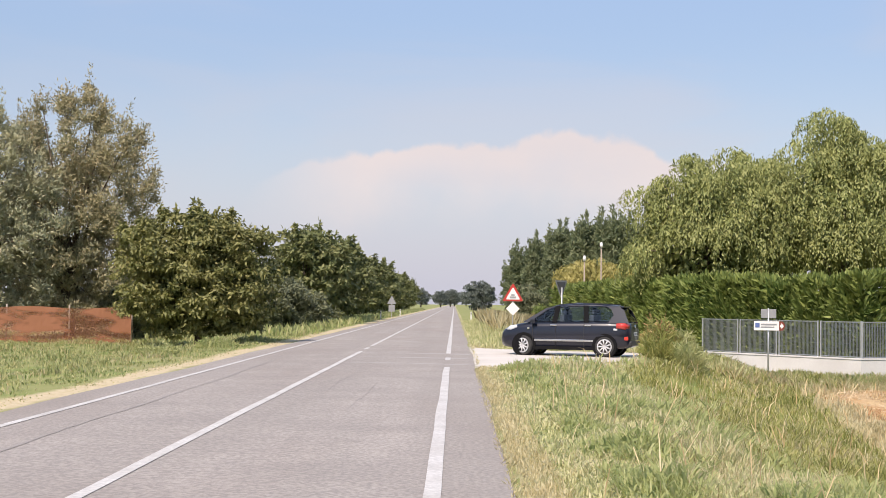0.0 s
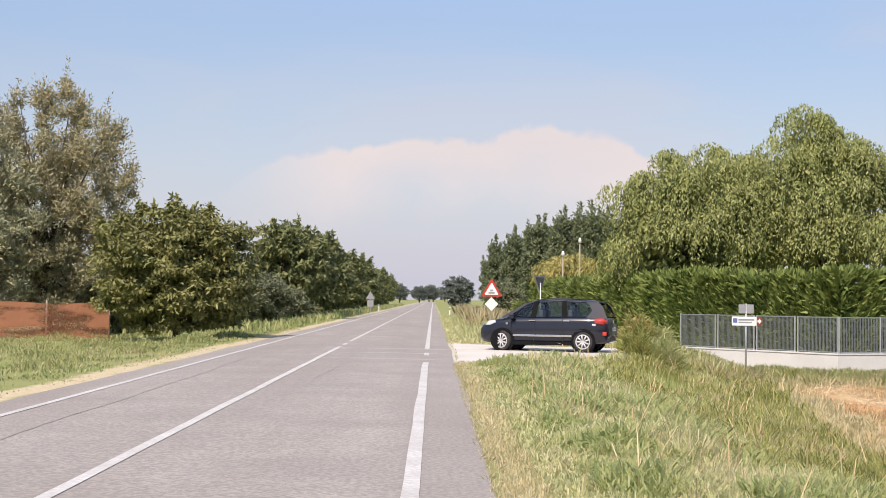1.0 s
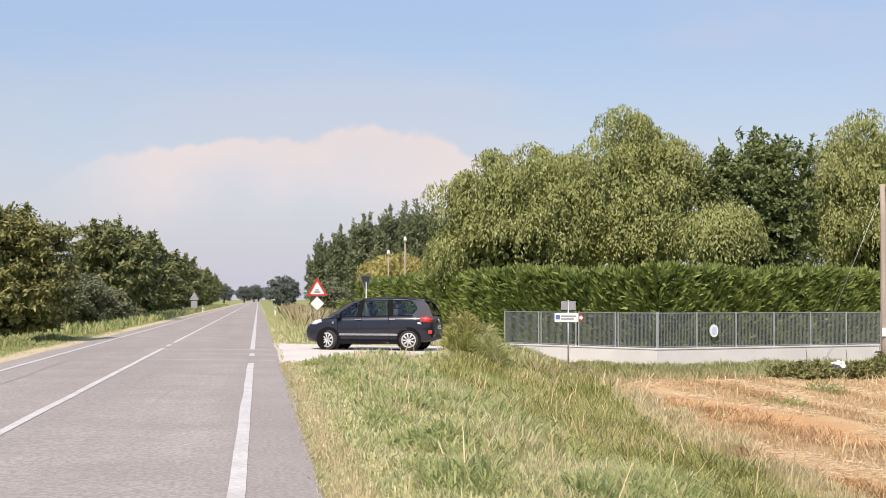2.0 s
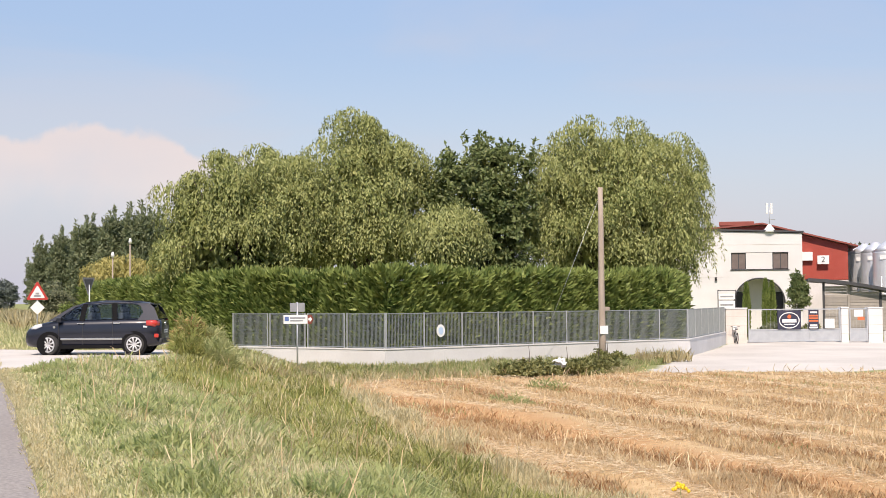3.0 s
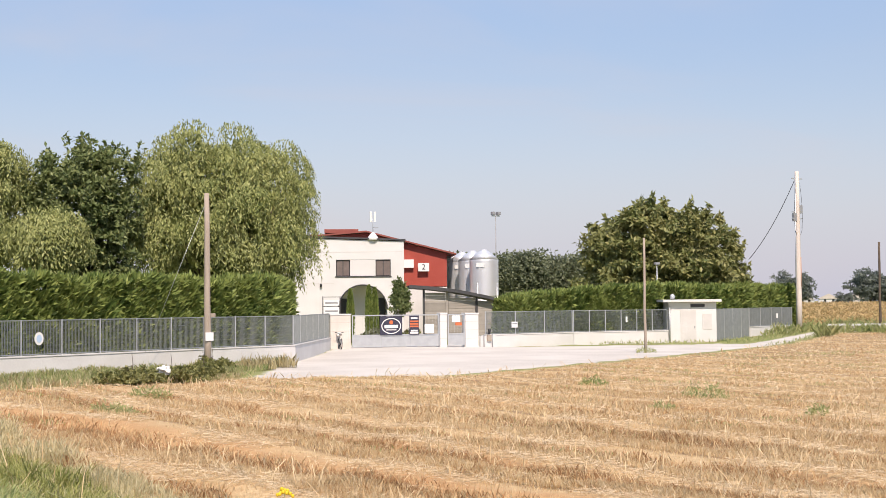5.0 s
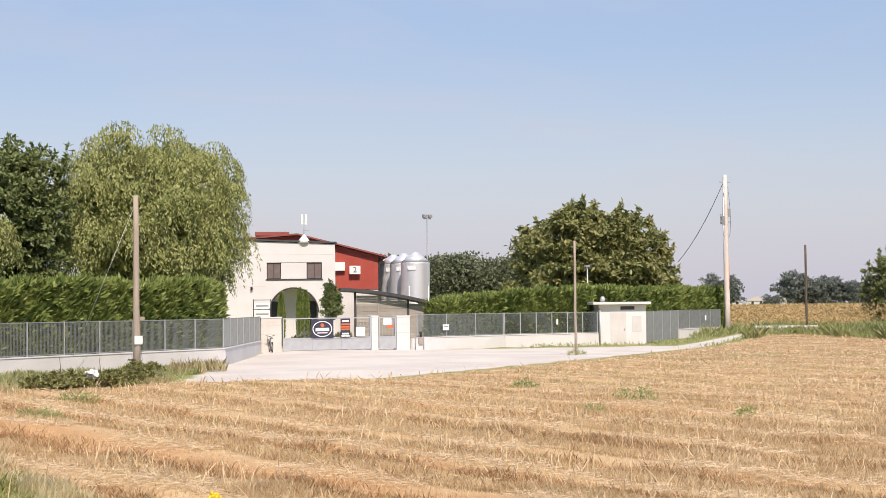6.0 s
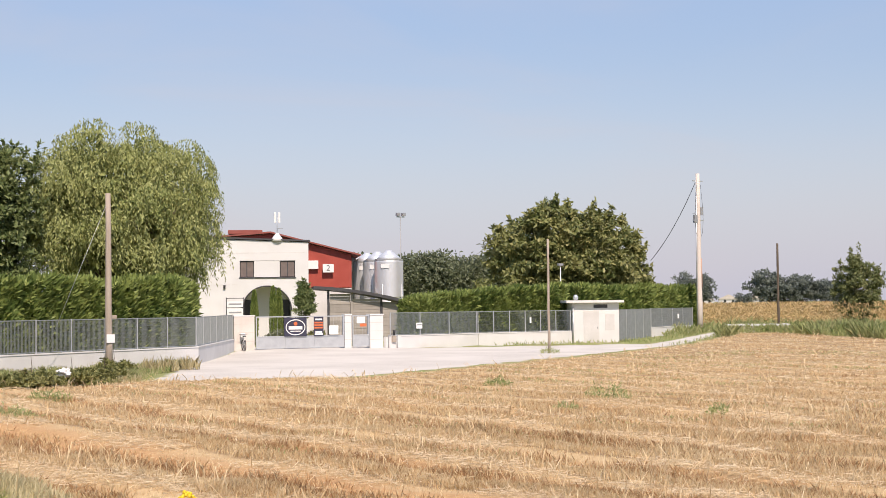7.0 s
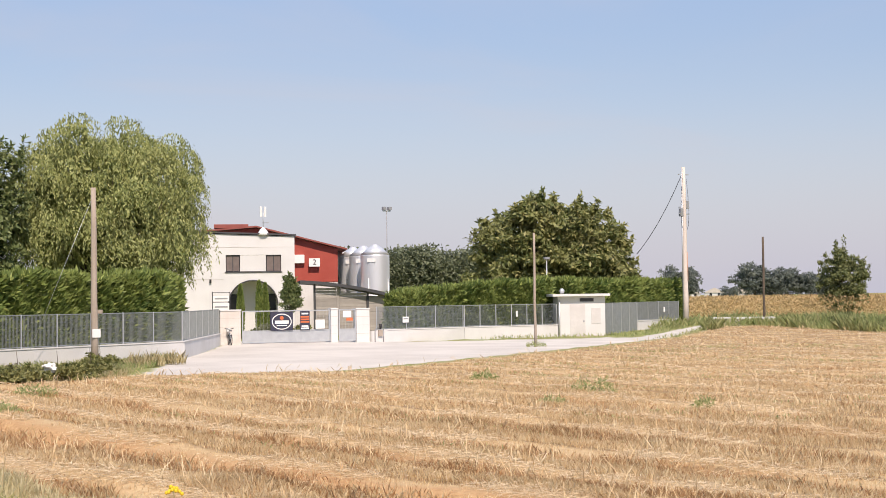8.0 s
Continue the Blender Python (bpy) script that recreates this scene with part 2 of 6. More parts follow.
L_HEDGE = leaf_material("cypress_hedge_sprays", (0.068, 0.12, 0.028), (0.135, 0.195, 0.050), (0.33, 0.38, 0.115), 0.25, 0.45)
L_LINDEN = leaf_material("linden_leaves", (0.09, 0.12, 0.04), (0.16, 0.19, 0.06), (0.36, 0.34, 0.14), 0.25, 0.5)
L_ROW = leaf_material("roadside_leaves", (0.09, 0.12, 0.045), (0.155, 0.18, 0.07), (0.27, 0.275, 0.12), 0.25, 0.3)
L_BRIAR = leaf_material("dusty_thicket_leaves", (0.1, 0.12, 0.07), (0.16, 0.18, 0.1), (0.25, 0.26, 0.15), 0.3, 0.5)
L_POPLAR = leaf_material("poplar_leaves", (0.105, 0.145, 0.08), (0.165, 0.205, 0.11), (0.28, 0.305, 0.165), 0.35, 0.3)
L_YELLOWISH = leaf_material("yellowing_willow_leaves", (0.25, 0.25, 0.08), (0.39, 0.355, 0.115), (0.52, 0.45, 0.17), 0.4, 0.4)
# distance haze is painted into this greyed, low-contrast leaf colour
L_FAR = leaf_material("haze_tinted_leaves", (0.12, 0.145, 0.13), (0.15, 0.178, 0.155), (0.19, 0.215, 0.18), 0.3, 0.05)
# muted woodland greens with some distance haze mixed into the colour
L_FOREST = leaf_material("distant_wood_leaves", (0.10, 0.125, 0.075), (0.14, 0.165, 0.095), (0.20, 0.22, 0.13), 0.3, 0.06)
L_GRASS = leaf_material("verge_grass", (0.33, 0.375, 0.155), (0.52, 0.53, 0.25), (0.76, 0.70, 0.43), 0.42, 0.6)
L_LUSH = leaf_material("ditch_grass", (0.165, 0.205, 0.052), (0.285, 0.305, 0.085), (0.45, 0.415, 0.16), 0.32, 0.5)
L_DRY = leaf_material("dry_grass", (0.46, 0.37, 0.19), (0.62, 0.53, 0.3), (0.72, 0.65, 0.42), 0.45, 0.7)
L_STUBBLE = leaf_material("wheat_stubble", (0.58, 0.38, 0.19), (0.75, 0.56, 0.32), (0.85, 0.71, 0.46), 0.4, 0.4)
L_OLDSTRAW = leaf_material("old_brown_straw", (0.36, 0.19, 0.09), (0.52, 0.30, 0.145), (0.62, 0.40, 0.21), 0.35, 0.4)
L_PALESTRAW = leaf_material("bleached_straw", (0.62, 0.46, 0.27), (0.76, 0.61, 0.40), (0.85, 0.74, 0.54), 0.35, 0.4)
L_FARGRASS = leaf_material("far_verge_grass", (0.22, 0.29, 0.10), (0.34, 0.40, 0.15), (0.55, 0.52, 0.27), 0.4, 0.5)
L_LEFTGRASS = leaf_material("left_verge_grass", (0.18, 0.245, 0.085), (0.29, 0.35, 0.13), (0.52, 0.47, 0.24), 0.4, 0.5)
L_CORN = leaf_material("ripe_corn", (0.42, 0.26, 0.12), (0.58, 0.4, 0.2), (0.52, 0.38, 0.19), 0.3, 0.2)
L_WEED = leaf_material("weed_leaves", (0.27, 0.34, 0.125), (0.40, 0.455, 0.18), (0.58, 0.58, 0.28), 0.5, 0.6)


# ---- mesh helpers ----
def mesh_object(name, bm, material, parent=None, label=""):
    me = bpy.data.meshes.new(name)
    bm.normal_update()
    bm.to_mesh(me)
    bm.free()
    me.materials.append(material)
    ob = new(name, me)
    if parent:
        ob.parent = parent
    if label:
        ob["label"] = label
    return ob


def part(name, bm, material, parent, label=""):
    return mesh_object(name, bm, material, parent, label)


def thing(name, place, label, category, group="", kind="", turn=0.0):
    ob = new(name)
    ob.matrix_basis = pose(*place, 0, 0, turn)
    return tagged(ob, label, category, group, kind)


def box(bm, x0, x1, y0, y1, z0, z1, bevel=0.0):
    r = bmesh.ops.create_cube(bm, size=1, matrix=Matrix.LocRotScale(((x0 + x1) / 2, (y0 + y1) / 2, (z0 + z1) / 2), None, (x1 - x0, y1 - y0, z1 - z0)))
    if bevel:
        edges = {e for v in r["verts"] for e in v.link_edges}
        bmesh.ops.bevel(bm, geom=list(edges), offset=bevel, segments=2, affect="EDGES", profile=0.6)


def boxed(x0, x1, y0, y1, z0, z1, bevel=0.0):
    bm = bmesh.new()
    box(bm, x0, x1, y0, y1, z0, z1, bevel)
    return bm


def tube(bm, points, radii, sides=8, caps=True):
    """A round bar through points, tapering by radii."""
    rings, side = [], None
    for i, p in enumerate(points):
        a, b = Vector(points[max(i - 1, 0)]), Vector(points[min(i + 1, len(points) - 1)])
        t = (b - a).normalized()
        if side is None:
            side = Vector((1, 0, 0)) if abs(t.x) < 0.7 else Vector((0, 1, 0))
        side = (side - t * side.dot(t)).normalized()
        over = t.cross(side)
        rings.append([bm.verts.new(Vector(p) + (side * math.cos(k * math.tau / sides) + over * math.sin(k * math.tau / sides)) * radii[i]) for k in range(sides)])
    for r0, r1 in zip(rings, rings[1:]):
        for k in range(sides):
            f = bm.faces.new((r0[k], r0[(k + 1) % sides], r1[(k + 1) % sides], r1[k]))
            f.smooth = True
    if caps:
        bm.faces.new(rings[0][::-1])
        bm.faces.new(rings[-1])


def tubed(points, radii, sides=8):
    bm = bmesh.new()
    tube(bm, points, radii, sides)
    return bm


def prism(outline, y0, y1):
    """A plate whose outline (x, z) is drawn from y0 to y1."""
    bm = bmesh.new()
    a = [bm.verts.new((x, y0, z)) for x, z in outline]
    b = [bm.verts.new((x, y1, z)) for x, z in outline]
    bm.faces.new(a)
    bm.faces.new(b[::-1])
    for i in range(len(a)):
        j = (i + 1) % len(a)
        bm.faces.new((a[j], a[i], b[i], b[j]))
    bmesh.ops.recalc_face_normals(bm, faces=bm.faces)
    return bm


def raw_mesh(name, verts, faces_n, loops, material):
    """A mesh from arrays: faces all of loops per face."""
    me = bpy.data.meshes.new(name)
    nf = len(faces_n)
    me.vertices.add(len(verts))
    me.vertices.foreach_set("co", np.ascontiguousarray(verts, dtype=np.float32).ravel())
    me.loops.add(nf * loops)
    me.loops.foreach_set("vertex_index", np.ascontiguousarray(faces_n, dtype=np.int32).ravel())
    me.polygons.add(nf)
    me.polygons.foreach_set("loop_start", np.arange(0, nf * loops, loops, dtype=np.int32))
    me.update(calc_edges=True)
    me.materials.append(material)
    return me


RNG = np.random.default_rng(7)


def unit(v):
    return v / np.maximum(np.linalg.norm(v, axis=1, keepdims=True), 1e-9)


def leaves_mesh(name, place, along, length, width, material, fold=0.25, facing=None):
    """Leaves as kites of two bent halves: place, way it points, length and width of each."""
    n = len(place)
    along = unit(along)
    turn = unit(RNG.normal(size=(n, 3)))
    side = unit(np.cross(along, turn if facing is None else unit(facing) + 0.55 * turn))
    up = np.cross(side, along)
    L, W = np.broadcast_to(length, n)[:, None], np.broadcast_to(width, n)[:, None]
    v = np.stack([place, place + along * L * 0.45 + side * W * 0.5 + up * W * fold, place + along * L, place + along * L * 0.45 - side * W * 0.5 + up * W * fold], 1).reshape(-1, 3)
    i = np.arange(n)[:, None] * 4
    f = np.concatenate([i + np.array([[0, 1, 2]]), i + np.array([[0, 2, 3]])], 1).reshape(-1, 3)
    return raw_mesh(name, v, f, 3, material)


def blades_mesh(name, place, height_m, width, lean, material):
    """Grass blades or stalks: bent kites that stand on the ground."""
    n = len(place)
    h = np.broadcast_to(height_m, n)
    a, b = RNG.uniform(0, math.tau, n), RNG.uniform(0, math.tau, n)
    side = np.stack([np.cos(a), np.sin(a), np.zeros(n)], 1) * np.broadcast_to(width, n)[:, None] * 0.5
    le = np.broadcast_to(lean, n) * RNG.uniform(0.2, 1.0, n)
    bend = np.stack([np.cos(b), np.sin(b), np.zeros(n)], 1) * (le * h)[:, None]
    up = np.zeros((n, 3))
    up[:, 2] = h * np.sqrt(np.maximum(1 - le ** 2, 0.04))
    mid = place + up * 0.55 + bend * 0.3
    v = np.stack([place, mid + side, place + up + bend, mid - side], 1).reshape(-1, 3)
    i = np.arange(n)[:, None] * 4
    f = np.concatenate([i + np.array([[0, 1, 2]]), i + np.array([[0, 2, 3]])], 1).reshape(-1, 3)
    return raw_mesh(name, v, f, 3, material)


def grass_mesh(name, place, height_m, width, lean, material):
    """Long grass: blades of three joints that curve over to one side."""
    n = len(place)
    h = np.broadcast_to(height_m, n)
    b = RNG.uniform(0, math.tau, n)
    way_ = np.stack([np.cos(b), np.sin(b), np.zeros(n)], 1)
    a = b + math.pi / 2 + RNG.normal(0, 0.6, n)
    side = np.stack([np.cos(a), np.sin(a), np.zeros(n)], 1) * np.broadcast_to(width, n)[:, None] * 0.5
    le = (np.broadcast_to(lean, n) * RNG.uniform(0.15, 1.15, n) * h)[:, None]
    up = np.array([0, 0, 1.0]) * h[:, None]
    m1 = place + up * 0.45 + way_ * le * 0.22
    m2 = place + up * 0.80 + way_ * le * 0.58
    tip = place + up * (1.0 - 0.35 * np.minimum(le / h[:, None], 1.2) ** 2) + way_ * le * 1.05
    v = np.stack([place, m1 + side, m1 - side, m2 + side * 0.75, m2 - side * 0.75, tip], 1).reshape(-1, 3)
    i = np.arange(n)[:, None] * 6
    f = np.concatenate([i + np.array([q]) for q in ([0, 1, 2], [2, 1, 3], [2, 3, 4], [4, 3, 5])], 1).reshape(-1, 3)
    return raw_mesh(name, v, f, 3, material)


# ---- the lie of the land ----
def smooth(a, b, v):
    t = np.clip((v - a) / (b - a), 0, 1)
    return t * t * (3 - 2 * t)


def inside(poly, x, y):
    """Signed distance to a closed outline, positive within."""
    x, y = np.asarray(x, float), np.asarray(y, float)
    best, odd = np.full(x.shape, 1e9), np.zeros(x.shape, bool)
    for (ax, ay), (bx, by) in zip(poly, poly[1:] + poly[:1]):
        dx, dy = bx - ax, by - ay
        t = np.clip(((x - ax) * dx + (y - ay) * dy) / (dx * dx + dy * dy), 0, 1)
        best = np.minimum(best, np.hypot(x - ax - t * dx, y - ay - t * dy))
        with np.errstate(divide="ignore", invalid="ignore"):
            odd ^= ((ay > y) != (by > y)) & (x < (bx - ax) * (y - ay) / (by - ay + 1e-12) + ax)
    return np.where(odd, best, -best)


FIELD = [(7.0, -60), (7.0, 10), (7.2, 18), (7.9, 26), (9.3, 36), (10.5, 43), (15, 46.0), (23, 46.3), (29, 43.0), (36, 46.6), (50, 53.5), (64, 61.3), (80, 72.5), (83.0, 71.0), (79.0, 63.0), (75.5, 55.5), (75, 45), (90, 20), (120, -60)]
FAR_FIELD = [(-120, 64), (-17, 64), (-19, 96), (-21, 260), (-120, 260)]
DRIVE = [(22.3, 46.6), (29, 44.0), (36, 47.5), (50, 54.3), (64, 62.0), (80, 73.5), (83, 75.8), (81, 75.6), (64, 64.4), (56, 67.5), (50, 69.0), (47, 78), (37.5, 80), (38.5, 70.4), (30.0, 59.0), (27.0, 54.2)]
APRON = [(0.5, 37.0), (2.2, 39.3), (4.6, 41.0), (6.4, 43.4), (7.6, 46), (8.0, 52.0), (4, 52.0), (1.5, 53), (0.5, 55.5)]


def ridge(x, y):
    """Where a place lies across its harvested swath: 0 at the raised edge that faces the road, 1 just before the next."""
    w = x + 0.30 * np.sin(y * 0.13 + 0.3 * x) + 0.13 * np.sin(y * 0.41 + x) + 0.07 * np.sin(y * 1.3)
    return np.mod((w - 10.55) / 2.65 + 0.12 * np.sin(w * 0.9), 1.0)


def furrow(x, y):
    """The terraced height of the swaths, 0 to 1."""
    r = ridge(x, y)
    return smooth(0.0, 0.09, r) * (1 - smooth(0.25, 1.0, r))


def height(x, y):
    x, y = np.asarray(x, float), np.asarray(y, float)
    foot = 6.5 + 3.5 * smooth(34, 50, y)
    bank = smooth(1.3, foot, x)
    apron = smooth(-3.5, 0.5, inside(APRON, x, y))
    low = -0.95 + 0.18 * np.exp(-((x - 42) / 7) ** 2 - ((y - 72) / 7) ** 2) + 0.30 * smooth(62, 90, x)
    low = low + 0.9 * smooth(250, 900, np.hypot(x, y))
    z = bank * (1 - 0.95 * apron) * low
    z = z - 0.08 * np.exp(-((x - 5.6 - 0.06 * y) / 1.3) ** 2) * smooth(36, 30, y)
    left = smooth(-6.6, -12, x)
    z = z - 0.25 * left * (x < 0)
    rough = 0.035 * np.sin(x * 1.7 + 0.6 * np.sin(y * 0.9)) * np.cos(y * 1.3 + 0.5 * np.sin(x * 1.1))
    off_road = np.maximum(smooth(0.6, 2.0, x), smooth(-6.5, -8, x))
    z = z + (0.07 + 0.11 * smooth(18, 11, x)) * (0.7 + 0.3 * np.sin(y * 0.33 + x)) * furrow(x, y) * smooth(0.3, 1.5, inside(FIELD, x, y)) * smooth(80, 45, np.hypot(x, y))
    return z + rough * off_road * (inside(DRIVE, x, y) < 0) * (1 - apron) - 0.02 * (1 - off_road)


def steps(stops):
    out = []
    for (a, b, d) in stops:
        out.append(np.arange(a, b, d))
    return np.concatenate(out + [[stops[-1][1]]])


GX = steps([(-3000, -300, 450), (-300, -60, 30), (-60, -8, 2.0), (-8, 6, 0.4), (6, 26, 0.2), (26, 46, 0.4), (46, 100, 0.8), (100, 300, 10), (300, 3000, 300)])
GY = steps([(-3000, -100, 400), (-100, 4, 8), (4, 84, 0.6), (84, 140, 4), (140, 400, 20), (400, 3000, 325)])
gx, gy = np.meshgrid(GX, GY)
gz = height(gx, gy)
nx, ny = len(GX), len(GY)
ii = (np.arange(ny - 1)[:, None] * nx + np.arange(nx - 1)[None]).ravel()
ground_me = raw_mesh("ground", np.stack([gx, gy, gz], -1).reshape(-1, 3), np.stack([ii, ii + 1, ii + nx + 1, ii + nx], 1), 4, M_GROUND)


def dry_edge(x, y):
    return np.maximum(0.15 - np.abs(x - 0.66 - 0.05 * np.sin(y * 0.7)), 0.35 - np.abs(x + 6.75 - 0.1 * np.sin(y * 0.5)))


def rut_in(x, y):
    """Bare reddish soil in the wheel rut below the first raised edge and, thinly, below the others."""
    r = ridge(x, y)
    face = np.minimum(r + 0.10, 0.14 - r) * 2.65
    far_face = np.maximum(face, 2.65 * (r - 0.90))
    return np.where((x > 9.2) & (x < 12.0), far_face + 0.12, far_face - 0.25)


for key, values in (("swath_in", 0.16 - np.abs(ridge(gx, gy) - 0.19)), ("field_in", np.maximum(inside(FIELD, gx, gy), inside(FAR_FIELD, gx, gy))), ("gravel_in", np.maximum(inside(DRIVE, gx, gy), inside(APRON, gx, gy))), ("dry_in", dry_edge(gx, gy)), ("rut_in", np.where(inside(FIELD, gx, gy) > 0, rut_in(gx, gy), -1))):
    at = ground_me.attributes.new(key, "FLOAT", "POINT")
    at.data.foreach_set("value", np.clip(values, -3, 3).astype(np.float32).ravel())
ground_me.polygons.foreach_set("use_smooth", np.ones(len(ground_me.polygons), bool))
ground = tagged(new("ground", ground_me), "flat farmland of grass verge, straw stubble and pale gravel", "ground", kind="structure")

# road: a slab with worn lines
ROAD_L, ROAD_R = -6.35, 0.56
bm = bmesh.new()
ys = [-60 + i * 1.2 for i in range(200)] + [180 + i * 20 for i in range(60)]
rows_v = []
for i, y in enumerate(ys):
    wob = 0.04 * math.sin(y * 0.31) + 0.02 * math.sin(y * 0.83 + 1)
    rows_v.append([bm.verts.new((ROAD_L - wob, y, -0.10)), bm.verts.new((ROAD_L - wob, y, 0.0)), bm.verts.new((-3.0, y, 0.03)), bm.verts.new((ROAD_R + wob * 0.7, y, 0.0)), bm.verts.new((ROAD_R + wob * 0.7, y, -0.10))])
for a, b in zip(rows_v, rows_v[1:]):
    for k in range(4):
        bm.faces.new((a[k], a[k + 1], b[k + 1], b[k]))
road = tagged(mesh_object("road", bm, M_ASPHALT), "straight two-lane country road of worn grey asphalt", "road", kind="structure")


def camber(x):
    return 0.03 - 0.03 * abs(x + 3.0) / (3.5) + 0.006


def line_strip(x, w, y0, y1):
    bm = bmesh.new()
    n = max(2, int((y1 - y0) / 1.5))
    prev = None
    for i in range(n + 1):
        y = y0 + (y1 - y0) * i / n
        j = 0.006 * math.sin(y * 3.1) + 0.005 * math.sin(y * 7.7)
        cur = [bm.verts.new((x - w / 2 + j, y, camber(x))), bm.verts.new((x + w / 2 + j * 0.4, y, camber(x)))]
        if prev:
            bm.faces.new((prev[0], prev[1], cur[1], cur[0]))
        prev = cur
    return bm


for x, w, spans in ((-0.17, 0.15, ((-30, 37.0), (41.5, 43.5), (47, 900))), (-5.63, 0.12, ((-30, 900),)), (-2.99, 0.13, ((-30, 47.5), (49.5, 51.5), (53.5, 900)))):
    for y0, y1 in spans:
        mesh_object("road_marking", line_strip(x, w, y0, y1), M_LINE, road, "worn white painted line")


M_TAR = surface("dark_tar_seam", (0.315, 0.285, 0.26), (0.36, 0.325, 0.295), 0.8, 3, 30, 0.3)


def crack(x0, y0, x1, y1, w, wander):
    """A thin wandering seam in the asphalt."""
    bm = bmesh.new()
    n = max(6, int(math.dist((x0, y0), (x1, y1)) / 0.5))
    g = random.Random(int(abs(x0 * 31 + y0 * 17)))
    ph, prev = g.uniform(0, 6), None
    along_y = abs(y1 - y0) > abs(x1 - x0)
    for i in range(n + 1):
        t = i / n
        off = wander * (math.sin(ph + t * 9) + 0.5 * math.sin(ph * 2 + t * 23)) + g.uniform(-0.015, 0.015)
        x, y = x0 + (x1 - x0) * t, y0 + (y1 - y0) * t
        ww = w * (0.5 + 0.5 * math.sin(ph + t * 13) ** 2)
        a = (x + off - ww, y) if along_y else (x, y + off - ww)
        b = (x + off + ww, y) if along_y else (x, y + off + ww)
        cur = [bm.verts.new((*q, camber(q[0]) - 0.002)) for q in (a, b)]
        if prev:
            bm.faces.new((prev[0], prev[1], cur[1], cur[0]) if along_y else (prev[1], prev[0], cur[0], cur[1]))
        prev = cur
    mesh_object("road_seam", bm, M_TAR, road, "dark tar seam in the asphalt")


crack(-4.62, 8, -4.85, 40, 0.035, 0.03)
crack(-1.55, 22, -1.5, 29, 0.006, 0.02)
crack(-2.3, 26, -2.2, 34, 0.01, 0.03)
for x0, x1, y in ((-1.5, -0.9, 16.6), (-0.7, -0.3, 18.6), (-2.9, -0.3, 35.5), (0.2, 0.5, 20.0), (-5.6, -4.5, 22.5)):
    crack(x0, y, x1, y + 0.3, 0.010, 0.05)
M_PALE = surface("pale_worn_patch", (0.42, 0.385, 0.355), (0.36, 0.33, 0.305), 0.9, 2, 40, 0.3)
for x0, x1, y, w in ((-3.0, 0.45, 38.6, 0.18), (-2.6, 0.5, 42.8, 0.25), (-1.8, 0.5, 46.5, 0.3)):
    bm = bmesh.new()
    prev = None
    for i in range(25):
        t = i / 24
        x = x0 + (x1 - x0) * t
        ww = w * (0.25 + 0.75 * math.sin(math.pi * min(t * 0.6 + 0.1, 1))) + 0.04 * math.sin(i * 2.3)
        cur = [bm.verts.new((x, y + 0.25 * math.sin(t * 3) - ww, camber(x) - 0.003)), bm.verts.new((x, y + 0.25 * math.sin(t * 3) + ww, camber(x) - 0.003))]
        if prev:
            bm.faces.new((prev[1], prev[0], cur[0], cur[1]))
        prev = cur
    mesh_object("worn_patch", bm, M_PALE, road, "pale gravel-dusted patch on the asphalt")


# ---- trees ----
def crown_points(n, radii, clumps, clump_r, hollow, seed, bottom=-1.0, plume=0.0, cone=0.0):
    """Leaf places in many small tufts spread through the shell of an uneven crown."""
    g = np.random.default_rng(seed)
    c = unit(g.normal(size=(clumps * 3, 3))) * (g.uniform(hollow, 1, (clumps * 3, 1)) ** 0.6)
    lump = 1 + 0.06 * np.sin(3.1 * c[:, 0] + 4.3 * c[:, 2] + seed) + 0.05 * np.sin(6.7 * c[:, 1] - 5.1 * c[:, 0] + 2 * seed)
    c = c * lump[:, None]
    c = c[c[:, 2] > bottom][:clumps]
    c[:, :2] *= (1 - cone * np.clip((c[:, 2:] + 1) / 2, 0, 1))
    k = g.integers(0, len(c), n)
    size = g.uniform(0.4, 1.45, len(c))
    d = unit(g.normal(size=(n, 3)))
    d[:, 2] = np.where(d[:, 2] < -0.3, -d[:, 2] * 0.5, d[:, 2])
    r = g.uniform(0.1, 1, n) ** 0.5 * clump_r * size[k]
    p = c[k] * np.array(radii) + d * r[:, None] * np.array([1, 1, 0.75 + plume])
    return p, d, c * np.array(radii)


def shoot_points(c, count, length, seed, per=46):
    """Leaves along upright shoots that stand out of the top and flanks of a crown."""
    g = np.random.default_rng(seed + 500)
    up = c[c[:, 2] > 0.15 * c[:, 2].max()]
    up = up[np.argsort(-np.linalg.norm(up / np.abs(c).max(0), axis=1))[:max(count * 2, 4)]]
    b = up[g.integers(0, len(up), count)]
    way_ = unit(b * np.array([0.5, 0.5, 0.2])) * 0.45 + np.array([0, 0, 1.0])
    u = g.uniform(0, 1, (count, per, 1))
    q = b[:, None] + way_[:, None] * u * (length * g.uniform(0.5, 1.3, (count, 1, 1)))
    q = q + g.normal(size=q.shape) * length * 0.17 * (1.15 - u)
    return q.reshape(-1, 3), unit(np.repeat(way_, per, axis=0) + g.normal(size=(count * per, 3)) * 0.7)


